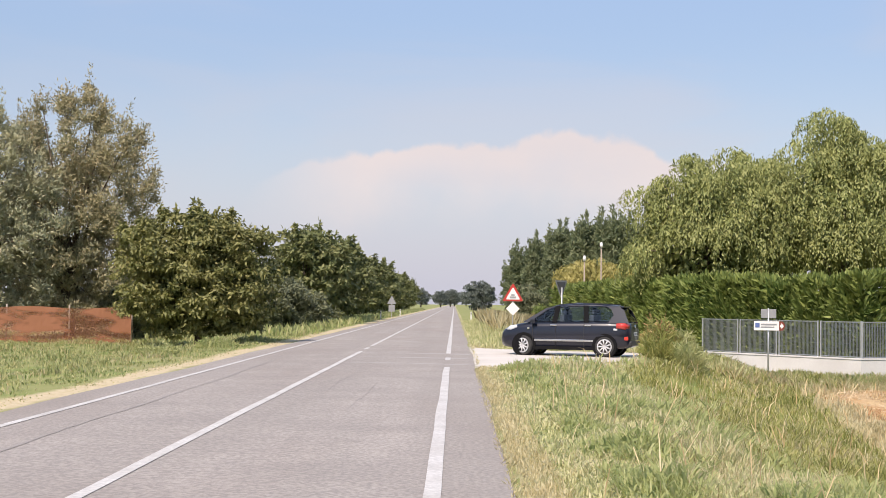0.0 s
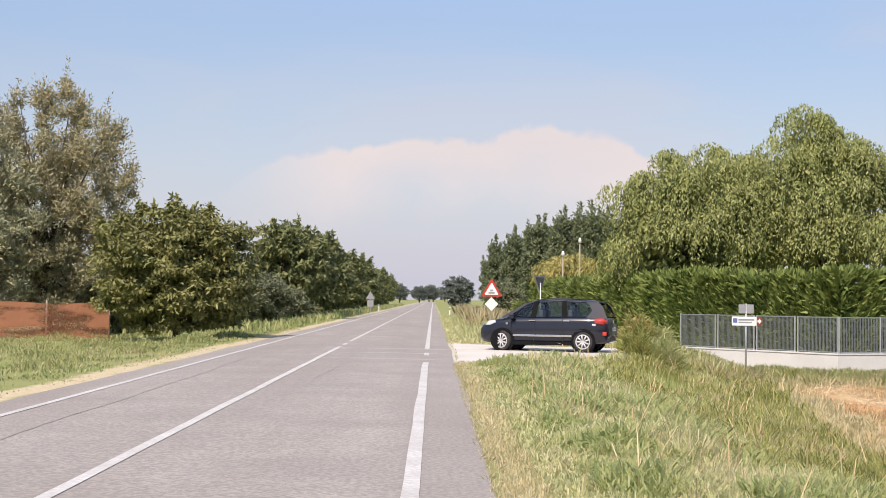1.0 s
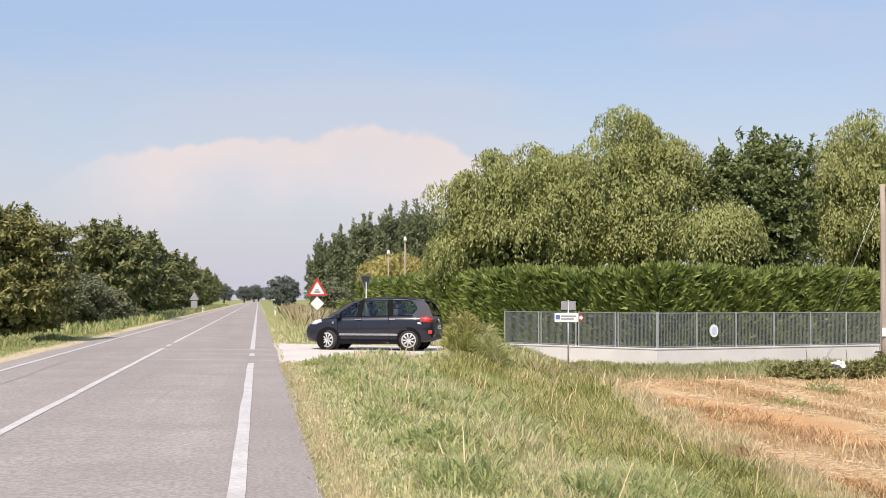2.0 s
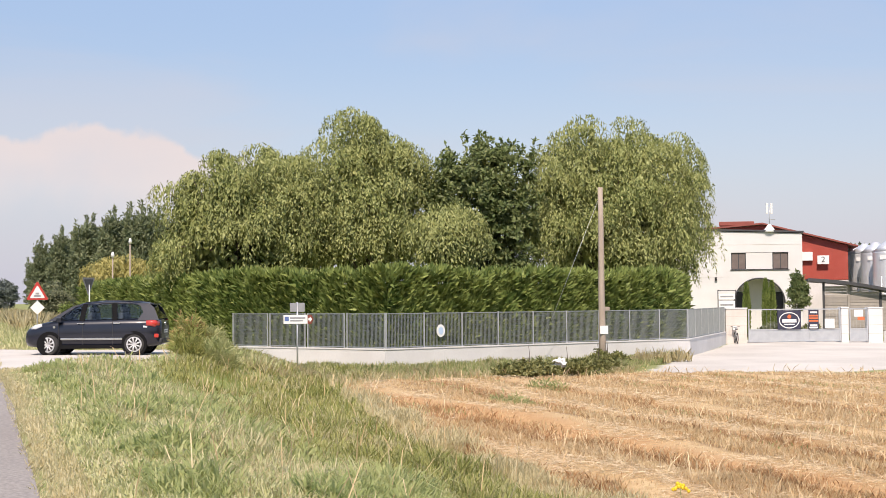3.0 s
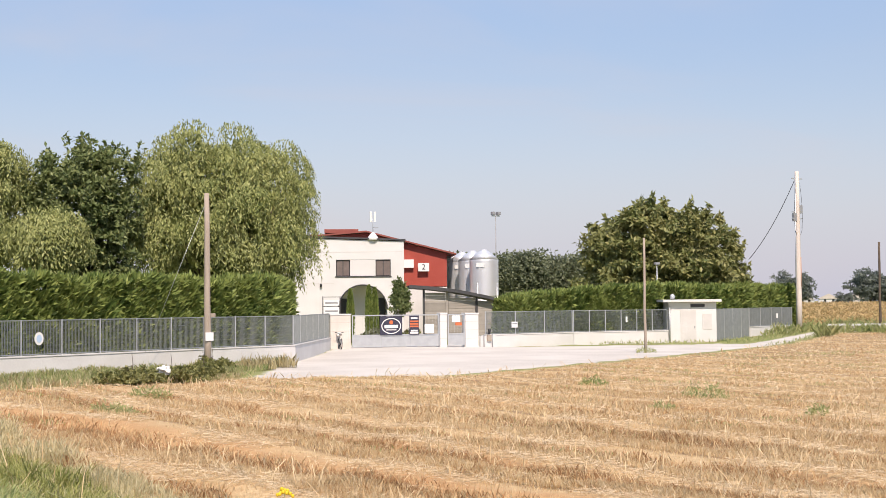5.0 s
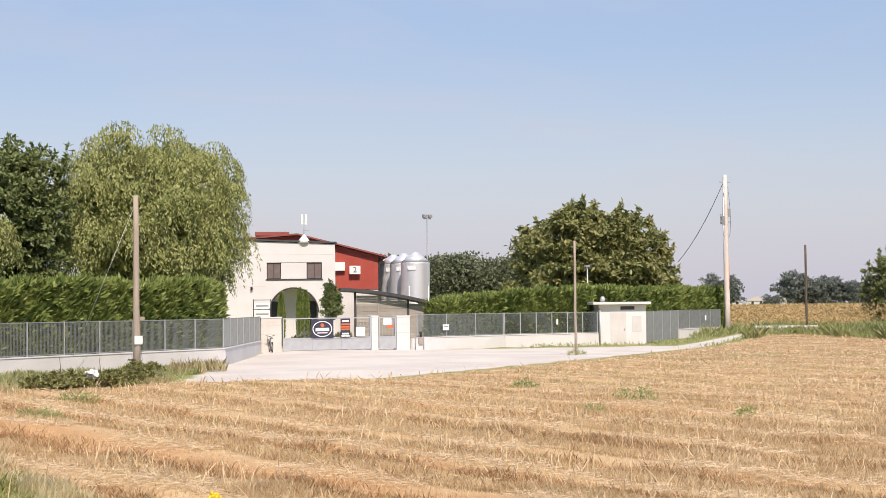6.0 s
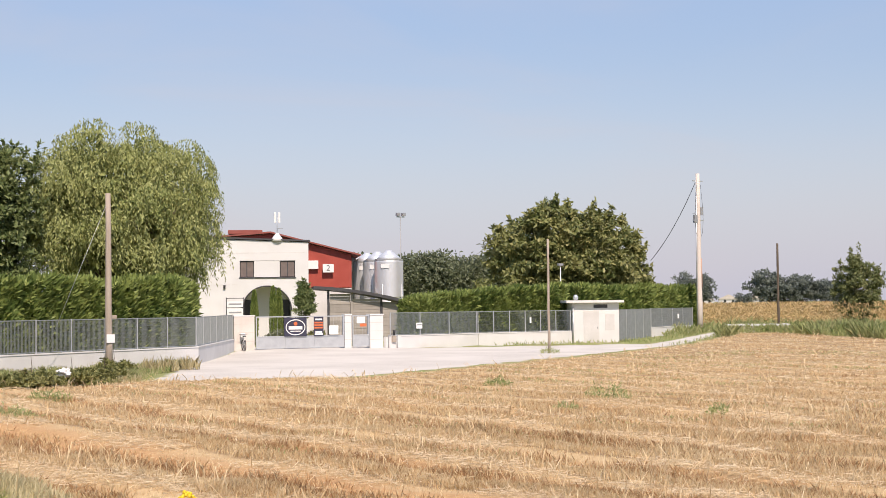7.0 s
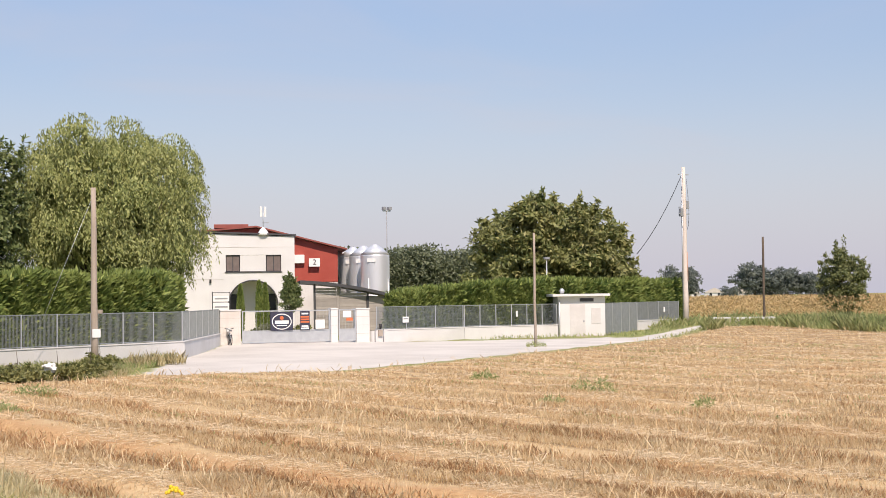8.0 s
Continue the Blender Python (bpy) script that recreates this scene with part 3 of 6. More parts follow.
def trunk_and_limbs(ob, top, radius, targets, lean=0.0, forks=0.35):
    """A tapered trunk, and limbs that reach towards the given places."""
    bm = bmesh.new()
    n = 6
    pts = [(lean * top * (i / n) ** 2 + 0.03 * top * math.sin(i * 1.9), 0.025 * top * math.cos(i * 1.7) - 0.025 * top, -0.15 + (top + 0.15) * i / n) for i in range(n + 1)]
    tube(bm, pts, [radius * (1.25 - 0.95 * (i / n)) for i in range(n + 1)], 8)
    part("trunk", bm, M_BARK, ob)
    for j, t in enumerate(targets):
        i = min(n - 1, max(1, int(n * (forks + 0.5 * ((j * 7) % 10) / 10))))
        a, b = Vector(pts[i]), Vector(t)
        mid = a.lerp(b, 0.5) + Vector((0, 0, 0.12 * (b - a).length))
        part("limb", tubed([a, a.lerp(mid, 0.5), mid, b], [radius * 0.45, radius * 0.33, radius * 0.22, radius * 0.06], 6), M_BARK, ob)


def tree(name, place, label, material, radii, crown_z, n, leaf, clumps=60, clump_r=0.9, seed=1, trunk_r=0.16, droop=0.3, category="tree", group="", bottom=-1.0, hollow=0.45, limbs=14, slim=0.5, shoots=0, shoot=1.0, plume=0.0, cone=0.0):
    ob = thing(name, (place[0], place[1], float(height(place[0], place[1]))), label, category, group)
    p, d, c = crown_points(n, radii, clumps, clump_r, hollow, seed, bottom, plume, cone)
    if shoots:
        ps, ds = shoot_points(c, shoots, shoot, seed)
        p, d = np.concatenate([p, ps]), np.concatenate([d, ds])
    p = p + np.array([0, 0, crown_z])
    keep = p[:, 2] > 0.05
    p, d = p[keep], d[keep]
    along = d * 0.35 + unit(RNG.normal(size=p.shape)) * 0.9 - np.array([0, 0, droop])
    me = leaves_mesh("crown", p, along, leaf * RNG.uniform(0.6, 1.3, len(p)), leaf * slim * RNG.uniform(0.7, 1.2, len(p)), material, 0.2, d + np.array([0, 0, 0.35]))
    crown = new("crown", me)
    crown.parent = ob
    targets = [tuple(c[i] + np.array([0, 0, crown_z])) for i in range(0, len(c), max(1, len(c) // limbs))]
    trunk_and_limbs(ob, max(crown_z, 1.0), trunk_r, targets)
    return ob


def willow(place, label, radii, crown_z, strands, seed, material, leaf=0.23, longest=2.6):
    """A weeping willow: long strands that hang from many rounded boughs."""
    ob = thing("weeping_willow", (place[0], place[1], float(height(place[0], place[1]))), label, "tree", "willows behind the hedge")
    g = np.random.default_rng(seed)
    boughs = int(20 + 4.6 * radii[0] * radii[2])
    c = unit(g.normal(size=(boughs * 3, 3))) * g.uniform(0.64, 1.05, (boughs * 3, 1))
    c = c[c[:, 2] > -0.55][:boughs] * (np.array(radii) - 0.5)
    size = g.uniform(0.38, 1.05, len(c))
    k = g.integers(0, len(c), strands)
    d = unit(g.normal(size=(strands, 3)))
    d[:, 2] = np.abs(d[:, 2])
    per = 11
    u = np.linspace(0, 1, per)
    ln = g.uniform(0.25, 1.0, strands) * longest * 0.62 * (0.5 + 0.6 * size[k])
    out = unit(d * np.array([1, 1, 0.0]))
    start = c[k] + d * size[k][:, None] * np.array([1, 1, 0.8]) + np.array([0, 0, crown_z])
    q = start[:, None] + out[:, None] * (0.45 * size[k][:, None] * np.sqrt(u)[None] * (1 - np.abs(d[:, 2:3]) * 0.4))[..., None]
    q = q - np.array([0, 0, 1.0]) * (ln[:, None] * u[None] ** 1.2)[..., None] + g.normal(size=(strands, per, 3)) * 0.05
    q = q.reshape(-1, 3)
    face = np.repeat(d + np.array([0, 0, 0.25]), per, axis=0)
    keep = q[:, 2] > 0.6
    q, face = q[keep], face[keep]
    along = np.array([0, 0, -1.0]) + g.normal(size=q.shape) * np.array([0.55, 0.55, 0.35])
    me = leaves_mesh("crown", q, along, leaf * g.uniform(0.6, 1.2, len(q)), 0.34 * leaf * g.uniform(0.7, 1.2, len(q)), material, 0.2, face)
    crown = new("crown", me)
    crown.parent = ob
    n = int(700 * radii[0] * radii[2] / 4)
    pi = unit(g.normal(size=(n, 3))) * (g.uniform(0, 0.42, (n, 1)) ** (1 / 3)) * (np.array(radii) - 0.4) + np.array([0, 0, crown_z - 0.5])
    pi = pi[pi[:, 2] > 1.2]
    inner = new("inner_foliage", leaves_mesh("inner_foliage", pi, g.normal(size=pi.shape) - np.array([0, 0, 1.0]), 0.42, 0.24, material))
    inner.parent = ob
    tagged(inner, kind="stuff")
    targets = [tuple(c[i] + np.array([0, 0, crown_z])) for i in range(0, len(c), 6)]
    trunk_and_limbs(ob, crown_z, 0.25, targets)
    return ob


# left side of the road
tree("walnut_tree", (-10.15, 58.0), "young walnut tree with dense green leaves beside the road", L_WALNUT, (3.3, 2.8, 2.75), 2.75, 60000, 0.215, 760, 0.42, 77, 0.13, 0.55, limbs=18, hollow=0.1, shoots=60, shoot=0.45)
tree("tamarisk_tree", (-17.6, 67.0), "tall feathery tree with grey-green browning foliage", L_TAMARISK_BROWN, (3.9, 3.0, 5.9), 5.5, 84000, 0.20, 480, 0.50, 4, 0.2, -0.5, hollow=0.2, slim=0.32, shoots=60, shoot=0.9, plume=0.9, limbs=26)
tree("tamarisk_tree", (-21.4, 64.0), "tall feathery tree with silvery grey-green foliage", L_TAMARISK, (4.3, 3.0, 5.7), 4.9, 74000, 0.20, 450, 0.50, 5, 0.2, -0.4, hollow=0.2, slim=0.32, shoots=50, shoot=0.9, plume=0.8, limbs=24)
row = tree("roadside_tree", (-11.4, 112), "broad green tree in a row along the road", L_ROW, (3.5, 3.5, 3.6), 3.9, 10000, 0.46, 260, 0.55, 6, 0.18, 0.3, group="trees along the road", hollow=0.25, shoots=20, shoot=0.9)
for k, (x, y, s, r) in enumerate(((-11.3, 122, 1.0, 40), (-11.8, 130, 0.95, 130), (-11.2, 138, 1.02, 220), (-11.6, 154, 0.9, 310), (-11.3, 172, 0.98, 75), (-11.7, 192, 0.93, 160), (-11.4, 214, 1.0, 250), (-11.6, 240, 0.95, 20), (-11.5, 270, 1.0, 110), (-11.5, 305, 0.95, 200), (-11.5, 345, 0.95, 300))):
    c = copy_thing(row, pose(x, y, float(height(x, y)), 0, 0, r))
    c.scale = (s, s, s)
tree("thicket", (-9.9, 82), "low dusty grey-green thicket under the roadside trees", L_BRIAR, (2.2, 3.2, 1.5), 1.5, 20000, 0.22, 70, 0.6, 8, 0.06, 0.1, "bush", hollow=0.2)
tree("thicket", (-10.4, 94), "low dusty grey-green thicket under the roadside trees", L_BRIAR, (2.4, 4.0, 1.3), 1.3, 15000, 0.24, 60, 0.6, 9, 0.06, 0.1, "bush", hollow=0.2)
tree("undergrowth", (-27.0, 99.0), "dark green undergrowth beyond the feathery trees", L_BRIAR, (11.0, 2.5, 2.6), 2.0, 22000, 0.36, 160, 0.6, 10, 0.05, 0.0, "bush", hollow=0.2)
tree("undergrowth", (-14.6, 69.0), "dark green undergrowth beside the walnut tree", L_BRIAR, (2.6, 1.6, 1.5), 1.3, 11000, 0.22, 120, 0.4, 12, 0.05, 0.0, "bush", hollow=0.2)

# behind the hedge
willow((12.2, 70.0), "broad weeping willow with pale green hanging strands", (4.2, 3.4, 4.3), 6.05, 4900, 11, L_WILLOW)
willow((18.3, 70.0), "tall weeping willow with pale green hanging strands", (3.9, 3.4, 4.9), 7.15, 5000, 12, L_WILLOW)
willow((15.2, 73.0), "weeping willow with pale green hanging strands", (3.6, 3.0, 4.3), 6.5, 2800, 16, L_WILLOW)
willow((31.6, 69.8), "rounded weeping willow with pale green hanging strands", (5.5, 4.3, 5.4), 6.9, 7600, 13, L_WILLOW)
willow((20.7, 63.6), "small weeping willow behind the hedge", (1.7, 1.3, 1.9), 5.3, 1500, 14, L_WILLOW)
tree("alder_tree", (23.9, 68.4), "dark green broadleaf tree between the willows", L_ALDER, (2.9, 2.3, 4.9), 5.8, 38000, 0.27, 480, 0.42, 15, 0.2, -0.2, hollow=0.2, shoots=46, shoot=0.9, plume=0.2)

# right side of the road in the distance
pop = tree("poplar_tree", (13.0, 150), "slender poplar in a distant row", L_POPLAR, (2.0, 2.0, 5.6), 5.9, 7500, 0.46, 150, 0.55, 21, 0.2, -0.6, group="distant poplars", hollow=0.2, plume=0.8, cone=0.55, shoots=14, shoot=1.4, slim=0.4)
for x, y, s, r in ((8.6, 158, 0.86, 15), (6.9, 166, 0.78, 215), (10.6, 153, 0.94, 290), (14.2, 153, 0.98, 330), (16.8, 149, 1.04, 75), (19.3, 153, 1.0, 240), (15.4, 148, 1.02, 60), (18.0, 152, 0.98, 140), (12.2, 172, 0.95, 200), (11.8, 200, 1.0, 260), (11.5, 230, 0.93, 320), (11.2, 262, 0.97, 30), (11.0, 300, 0.94, 90), (20.6, 150, 1.03, 170), (12.4, 160, 0.96, 110)):
    c = copy_thing(pop, pose(x, y, float(height(x, y)), 0, 0, r))
    c.scale = (s, s, s)
willow((10.6, 112.0), "yellowing willow beyond the hedge", (3.3, 3.0, 2.6), 3.8, 2200, 22, L_YELLOWISH, 0.36, 1.8)
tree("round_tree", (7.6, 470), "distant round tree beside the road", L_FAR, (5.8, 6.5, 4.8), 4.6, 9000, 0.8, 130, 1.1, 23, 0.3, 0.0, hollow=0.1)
tree("roadside_shrub", (5.9, 118), "dull green shrub beside the road", L_BRIAR, (1.4, 1.6, 1.7), 1.8, 9000, 0.25, 50, 0.6, 24, 0.1, 0.0, "bush", hollow=0.2)
tree("clipped_shrub", (5.5, 92), "clipped dark green shrub beside the road", L_HEDGE, (0.45, 0.45, 0.9), 1.2, 4000, 0.16, 30, 0.25, 25, 0.05, 0.0, "bush", hollow=0.2)

# right: beyond the drive
tree("linden_tree", (72.4, 81.6), "wide round linden tree with dense green leaves", L_LINDEN, (6.9, 5.0, 5.0), 4.7, 52000, 0.40, 820, 0.58, 38, 0.25, 0.3, hollow=0.15, shoots=80, shoot=0.75)
tree("young_tree", (98.8, 76.0), "small open green tree in the corn", L_ROW, (2.2, 1.9, 2.8), 2.9, 12000, 0.26, 200, 0.36, 32, 0.1, 0.0, hollow=0.2, shoots=16, shoot=0.8)
far = tree("distant_tree", (254, 242), "distant tree beyond the corn, haze tinted into its leaves", L_FAR, (5.0, 5.0, 4.2), 5.0, 6500, 0.62, 150, 1.0, 33, 0.3, 0.0, group="distant trees", hollow=0.15)
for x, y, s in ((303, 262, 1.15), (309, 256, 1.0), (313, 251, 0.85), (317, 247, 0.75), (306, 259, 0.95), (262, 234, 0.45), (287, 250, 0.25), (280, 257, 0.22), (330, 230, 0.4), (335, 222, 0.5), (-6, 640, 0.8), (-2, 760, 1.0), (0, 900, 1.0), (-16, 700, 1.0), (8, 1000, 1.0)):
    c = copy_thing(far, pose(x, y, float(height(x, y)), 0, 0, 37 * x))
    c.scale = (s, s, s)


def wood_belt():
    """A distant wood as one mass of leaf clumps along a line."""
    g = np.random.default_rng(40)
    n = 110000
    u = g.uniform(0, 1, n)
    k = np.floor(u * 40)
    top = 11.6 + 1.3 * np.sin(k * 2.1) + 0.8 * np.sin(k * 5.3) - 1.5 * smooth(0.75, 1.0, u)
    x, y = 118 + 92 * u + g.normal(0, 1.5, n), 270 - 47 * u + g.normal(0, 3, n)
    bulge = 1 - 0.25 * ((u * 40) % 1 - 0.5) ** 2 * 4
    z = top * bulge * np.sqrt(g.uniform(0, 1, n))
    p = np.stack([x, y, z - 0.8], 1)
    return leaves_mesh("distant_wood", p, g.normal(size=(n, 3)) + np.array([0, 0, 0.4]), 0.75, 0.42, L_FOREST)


tagged(new("distant_wood", wood_belt()), "long belt of haze-tinted green woodland on the horizon", "woodland", kind="stuff")


# ---- hedges ----
def hedge(name, path, top0, top1, wide, label, per_m2=230, spray=0.38):
    """A clipped cypress hedge along a line: a dense core and sprays that stand out of its sides and top."""
    a = thing(name, (0, 0, 0), label, "hedge", "cypress hedges")
    core, P, D = bmesh.new(), [], []
    g = np.random.default_rng(int(path[0][0] * 10))
    total = sum(math.dist(p, q) for p, q in zip(path, path[1:]))
    run = 0.0
    for seg, ((ax, ay), (bx, by)) in enumerate(zip(path, path[1:])):
        ln = math.dist((ax, ay), (bx, by))
        lo, hi = (-0.02 if seg == 0 else -0.55 / ln), (1.02 if seg == len(path) - 2 else 1 + 0.55 / ln)
        ux, uy = (bx - ax) / ln, (by - ay) / ln
        t0, t1 = top0 + (top1 - top0) * run / total, top0 + (top1 - top0) * (run + ln) / total
        run += ln
        zb = float(height(ax, ay)) - 0.1
        h = wide / 2 - 0.34
        vs = []
        for (x, y, t) in ((ax, ay, t0), (bx, by, t1)):
            for s, z in ((-h, zb), (h, zb), (h * 0.9, t - 0.34), (-h * 0.9, t - 0.34)):
                vs.append(core.verts.new((x - uy * s, y + ux * s, z)))
        for q in ((0, 1, 2, 3), (7, 6, 5, 4), (0, 4, 5, 1), (1, 5, 6, 2), (2, 6, 7, 3), (3, 7, 4, 0)):
            core.faces.new([vs[i] for i in q])
        for side in (-1, 1, 0):
            area = ln * ((t0 - zb) if side else wide)
            n = int(area * per_m2 * (1.0 if side < 1 else 0.25))
            u, v = g.uniform(lo, hi, n) * ln, g.uniform(0, 1, n)
            t = t0 + (t1 - t0) * u / ln + 0.09 * np.sin(u * 0.9) + 0.07 * np.sin(u * 2.3 + 1) + 0.05 * np.sin(u * 5.3)
            bulge = 0.13 * np.sin(u * 1.3 + 2 * v) + 0.11 * np.sin(u * 3.7 - 3 * v) + 0.10 * np.sin(u * 8.3 + 5 * v) + 0.07 * np.sin(u * 3.1 + 14 * v)
            if side:
                off, z = side * (wide / 2 - 0.12 + bulge - 0.1 * v ** 4), zb + v * (t - zb)
            else:
                off, z = (v - 0.5) * wide * 0.95, t - 0.12 + 0.5 * bulge
            P.append(np.stack([ax + ux * u - uy * off, ay + uy * u + ux * off, z], 1))
            d = np.stack([-uy * side * np.ones(n), ux * side * np.ones(n), np.full(n, 0.9 if side else 1.2)], 1)
            d = d + g.normal(size=(n, 3)) * 0.55 + np.array([ux, uy, 0]) * 0.15
            D.append(d)
    bmesh.ops.recalc_face_normals(core, faces=core.faces)
    for (ex, ey), (fx, fy), t in ((path[0], path[1], top0), (path[-1], path[-2], top1)):
        ln = math.dist((ex, ey), (fx, fy))
        ox, oy = (ex - fx) / ln, (ey - fy) / ln
        n = int(wide * 3.2 * per_m2)
        zb = float(height(ex, ey))
        w_, v_ = g.uniform(-0.5, 0.5, n) * wide * 0.95, g.uniform(0, 1, n)
        P.append(np.stack([ex + ox * 0.03 - oy * w_, ey + oy * 0.03 + ox * w_, zb + v_ * (t - zb)], 1))
        D.append(np.array([ox, oy, 0.8]) + g.normal(size=(n, 3)) * 0.5)
    part("core", core, L_HEDGE, a)
    P, D = np.concatenate(P), np.concatenate(D)
    sp = new("sprays", leaves_mesh("sprays", P, D, spray * g.uniform(0.6, 1.4, len(P)), spray * 0.4 * g.uniform(0.7, 1.2, len(P)), L_HEDGE, 0.2, D - np.array([0, 0, 0.5])))
    sp.parent = a
    tagged(sp, kind="stuff")
    return a


hedge("cypress_hedge", [(7.3, 95), (9.0, 75), (10.9, 62.0), (15.2, 55.0), (30.0, 61.9), (33.2, 66.5)], 2.55, 2.65, 1.4, "tall clipped green cypress hedge behind the fence")
hedge("cypress_hedge", [(51.4, 72.3), (53.2, 72.6), (57.0, 72.6), (62.6, 71.8)], 1.75, 2.65, 1.8, "clipped green cypress hedge beside the gate")
hedge("cypress_hedge", [(66.0, 74.0), (75.0, 77.0), (83.5, 80.5)], 2.5, 2.55, 1.6, "clipped green cypress hedge along the far fence", 200)


# ---- fences on low walls ----
WALL_TOP, RAIL_TOP = -0.18, 1.12


def fence(p0, p1, panels, label, foot=True, double=False):
    """A grille fence: low wall with coping, a post at each joint, panels of upright flat bars."""
    ln = math.dist(p0, p1)
    a = thing("fence", (p0[0], p0[1], 0), label, "fence", "grille fences", turn=math.degrees(math.atan2(p1[1] - p0[1], p1[0] - p0[0])))
    z0 = -1.25
    if foot:
        part("wall", boxed(0, ln, 0, 0.2, z0, WALL_TOP - 0.05, 0.01), M_CONCRETE, a, "pale concrete low wall")
        part("coping", boxed(-0.02, ln + 0.02, -0.025, 0.225, WALL_TOP - 0.047, WALL_TOP + 0.01, 0.012), M_CONCRETE, a)
        low = WALL_TOP + 0.05
    else:
        low = -0.85
    w = ln / panels
    for i in range(panels + 1):
        for o in ((-0.07, 0.07) if double and 0 < i < panels else (0,)):
            x = min(max(i * w + o, 0.03), ln - 0.03)
            part("post", boxed(x - 0.025, x + 0.025, 0.075, 0.125, low - 0.05, RAIL_TOP + 0.03, 0.006), M_ZINC, a)
    bm = bmesh.new()
    count = max(6, int((w - 0.1) / 0.064))
    g = 0.11 if double else 0.04
    for k in range(count):
        x = g + (w - 2 * g) * k / (count - 1)
        box(bm, x - 0.0025, x + 0.0025, 0.085, 0.115, low, RAIL_TOP)
    for k in range(9):
        z = low + (RAIL_TOP - low) * k / 8
        r = 0.018 if k in (0, 8) else 0.0022
        box(bm, g, w - g, 0.094 if r < 0.01 else 0.088, 0.106 if r < 0.01 else 0.112, z - r, z + r)
    first = tagged(part("panel", bm, M_GRILLE, a), kind="stuff")
    for i in range(1, panels):
        c = tagged(new("panel", first.data), kind="stuff")
        c.parent = a
        c.location = (i * w, 0, 0)
    return a


fence((9.86, 58.98), (14.50, 52.50), 4, "grey steel grille fence on a low white wall", double=True)
fence((14.54, 52.52), (30.30, 58.93), 9, "long grey steel grille fence on a low white wall")
fence((30.34, 58.97), (38.40, 70.45), 6, "grey steel grille fence on a low wall beside the drive")
fence((47.75, 69.1), (54.80, 70.05), 3, "grey steel grille fence on a low white wall beside the gate")
fence((54.84, 70.07), (61.80, 69.43), 6, "grey steel grille fence on a low white wall under a hedge")
fence((64.7, 68.2), (73.2, 73.8), 4, "full-height grey steel grille fence without a wall", foot=False)
fence((73.25, 73.86), (81.0, 77.25), 4, "grey steel grille fence on a low white wall at the end")


# ---- gate ----
def pillar(p, q, deep, z0, z1, label, m=M_CONCRETE):
    a = thing("gate_pillar", (p[0], p[1], z0), label, "pillar", "gate pillars", turn=math.degrees(math.atan2(q[1] - p[1], q[0] - p[0])))
    w = math.dist(p, q)
    part("shaft", boxed(0, w, 0, deep, -0.2, z1 - z0 - 0.08, 0.015), m, a)
    part("cap", boxed(-0.03, w + 0.03, -0.03, deep + 0.03, z1 - z0 - 0.078, z1 - z0, 0.012), M_CONCRETE, a)
    for k in (1, 2, 3):
        part("joint", boxed(-0.004, w + 0.004, -0.004, deep + 0.004, (z1 - z0) * k / 4 - 0.008, (z1 - z0) * k / 4 + 0.008), M_WALLSIDE, a)
    return a


pillar((38.5, 70.66), (39.65, 70.45), 0.5, -0.80, 1.10, "wide weathered concrete pillar at the gate", surface("rust_streaked_concrete", (0.68, 0.64, 0.59), (0.58, 0.52, 0.46), 0.9, 1.6, 14, 0.2))
pillar((44.88, 69.5), (45.28, 69.43), 0.4, -0.82, 1.10, "narrow pale concrete pillar between the gates")
pillar((46.4, 69.22), (47.2, 69.08), 0.45, -0.84, 1.08, "pale concrete pillar with a letter slot")


def gate(p, q, bays, label):
    ln = math.dist(p, q)
    a = thing("metal_gate", (p[0], p[1], -0.78), label, "gate", turn=math.degrees(math.atan2(q[1] - p[1], q[0] - p[0])))
    H = 1.80
    for i in range(bays + 1):
        x = 0.03 + (ln - 0.06) * i / bays
        part("upright", boxed(x - 0.03, x + 0.03, 0, 0.06, 0.06, H, 0.006), M_ZINC, a)
    for z, r in ((H - 0.03, 0.03), (0.68, 0.03), (0.06, 0.03)):
        part("rail", boxed(0.03, ln - 0.03, 0.004, 0.056, z - r, z + r, 0.006), M_ZINC, a)
    part("kick_plate", boxed(0.06, ln - 0.06, 0.02, 0.04, 0.09, 0.65), M_ZINC, a, "pale galvanised sheet infill")
    bm = bmesh.new()
    n = int(ln / 0.2)
    for i in range(1, n):
        x = ln * i / n
        box(bm, x - 0.003, x + 0.003, 0.026, 0.034, 0.70, H - 0.05)
    tagged(part("bars", bm, M_ZINC, a), kind="stuff")
    return a


gate((39.72, 70.42), (44.84, 69.52), 3, "closed galvanised steel sliding gate with thin bars")
gate((45.34, 69.42), (46.36, 69.24), 1, "closed galvanised steel pedestrian gate")


def ellipse(w, h, n=28):
    return [(w * math.cos(i * math.tau / n), h * math.sin(i * math.tau / n)) for i in range(n)]


def ring(w, h, t, y0, y1, n=32):
    bm = bmesh.new()
    o, i_ = ellipse(w, h, n), ellipse(w - t, h - t, n)
    V = [[bm.verts.new((x, y, z)) for x, z in pts] for pts, y in ((o, y0), (i_, y0), (i_, y1), (o, y1))]
    for k in range(n):
        j = (k + 1) % n
        for r in range(4):
            bm.faces.new((V[r][k], V[r][j], V[(r + 1) % 4][j], V[(r + 1) % 4][k]))
    bmesh.ops.recalc_face_normals(bm, faces=bm.faces)
    return bm


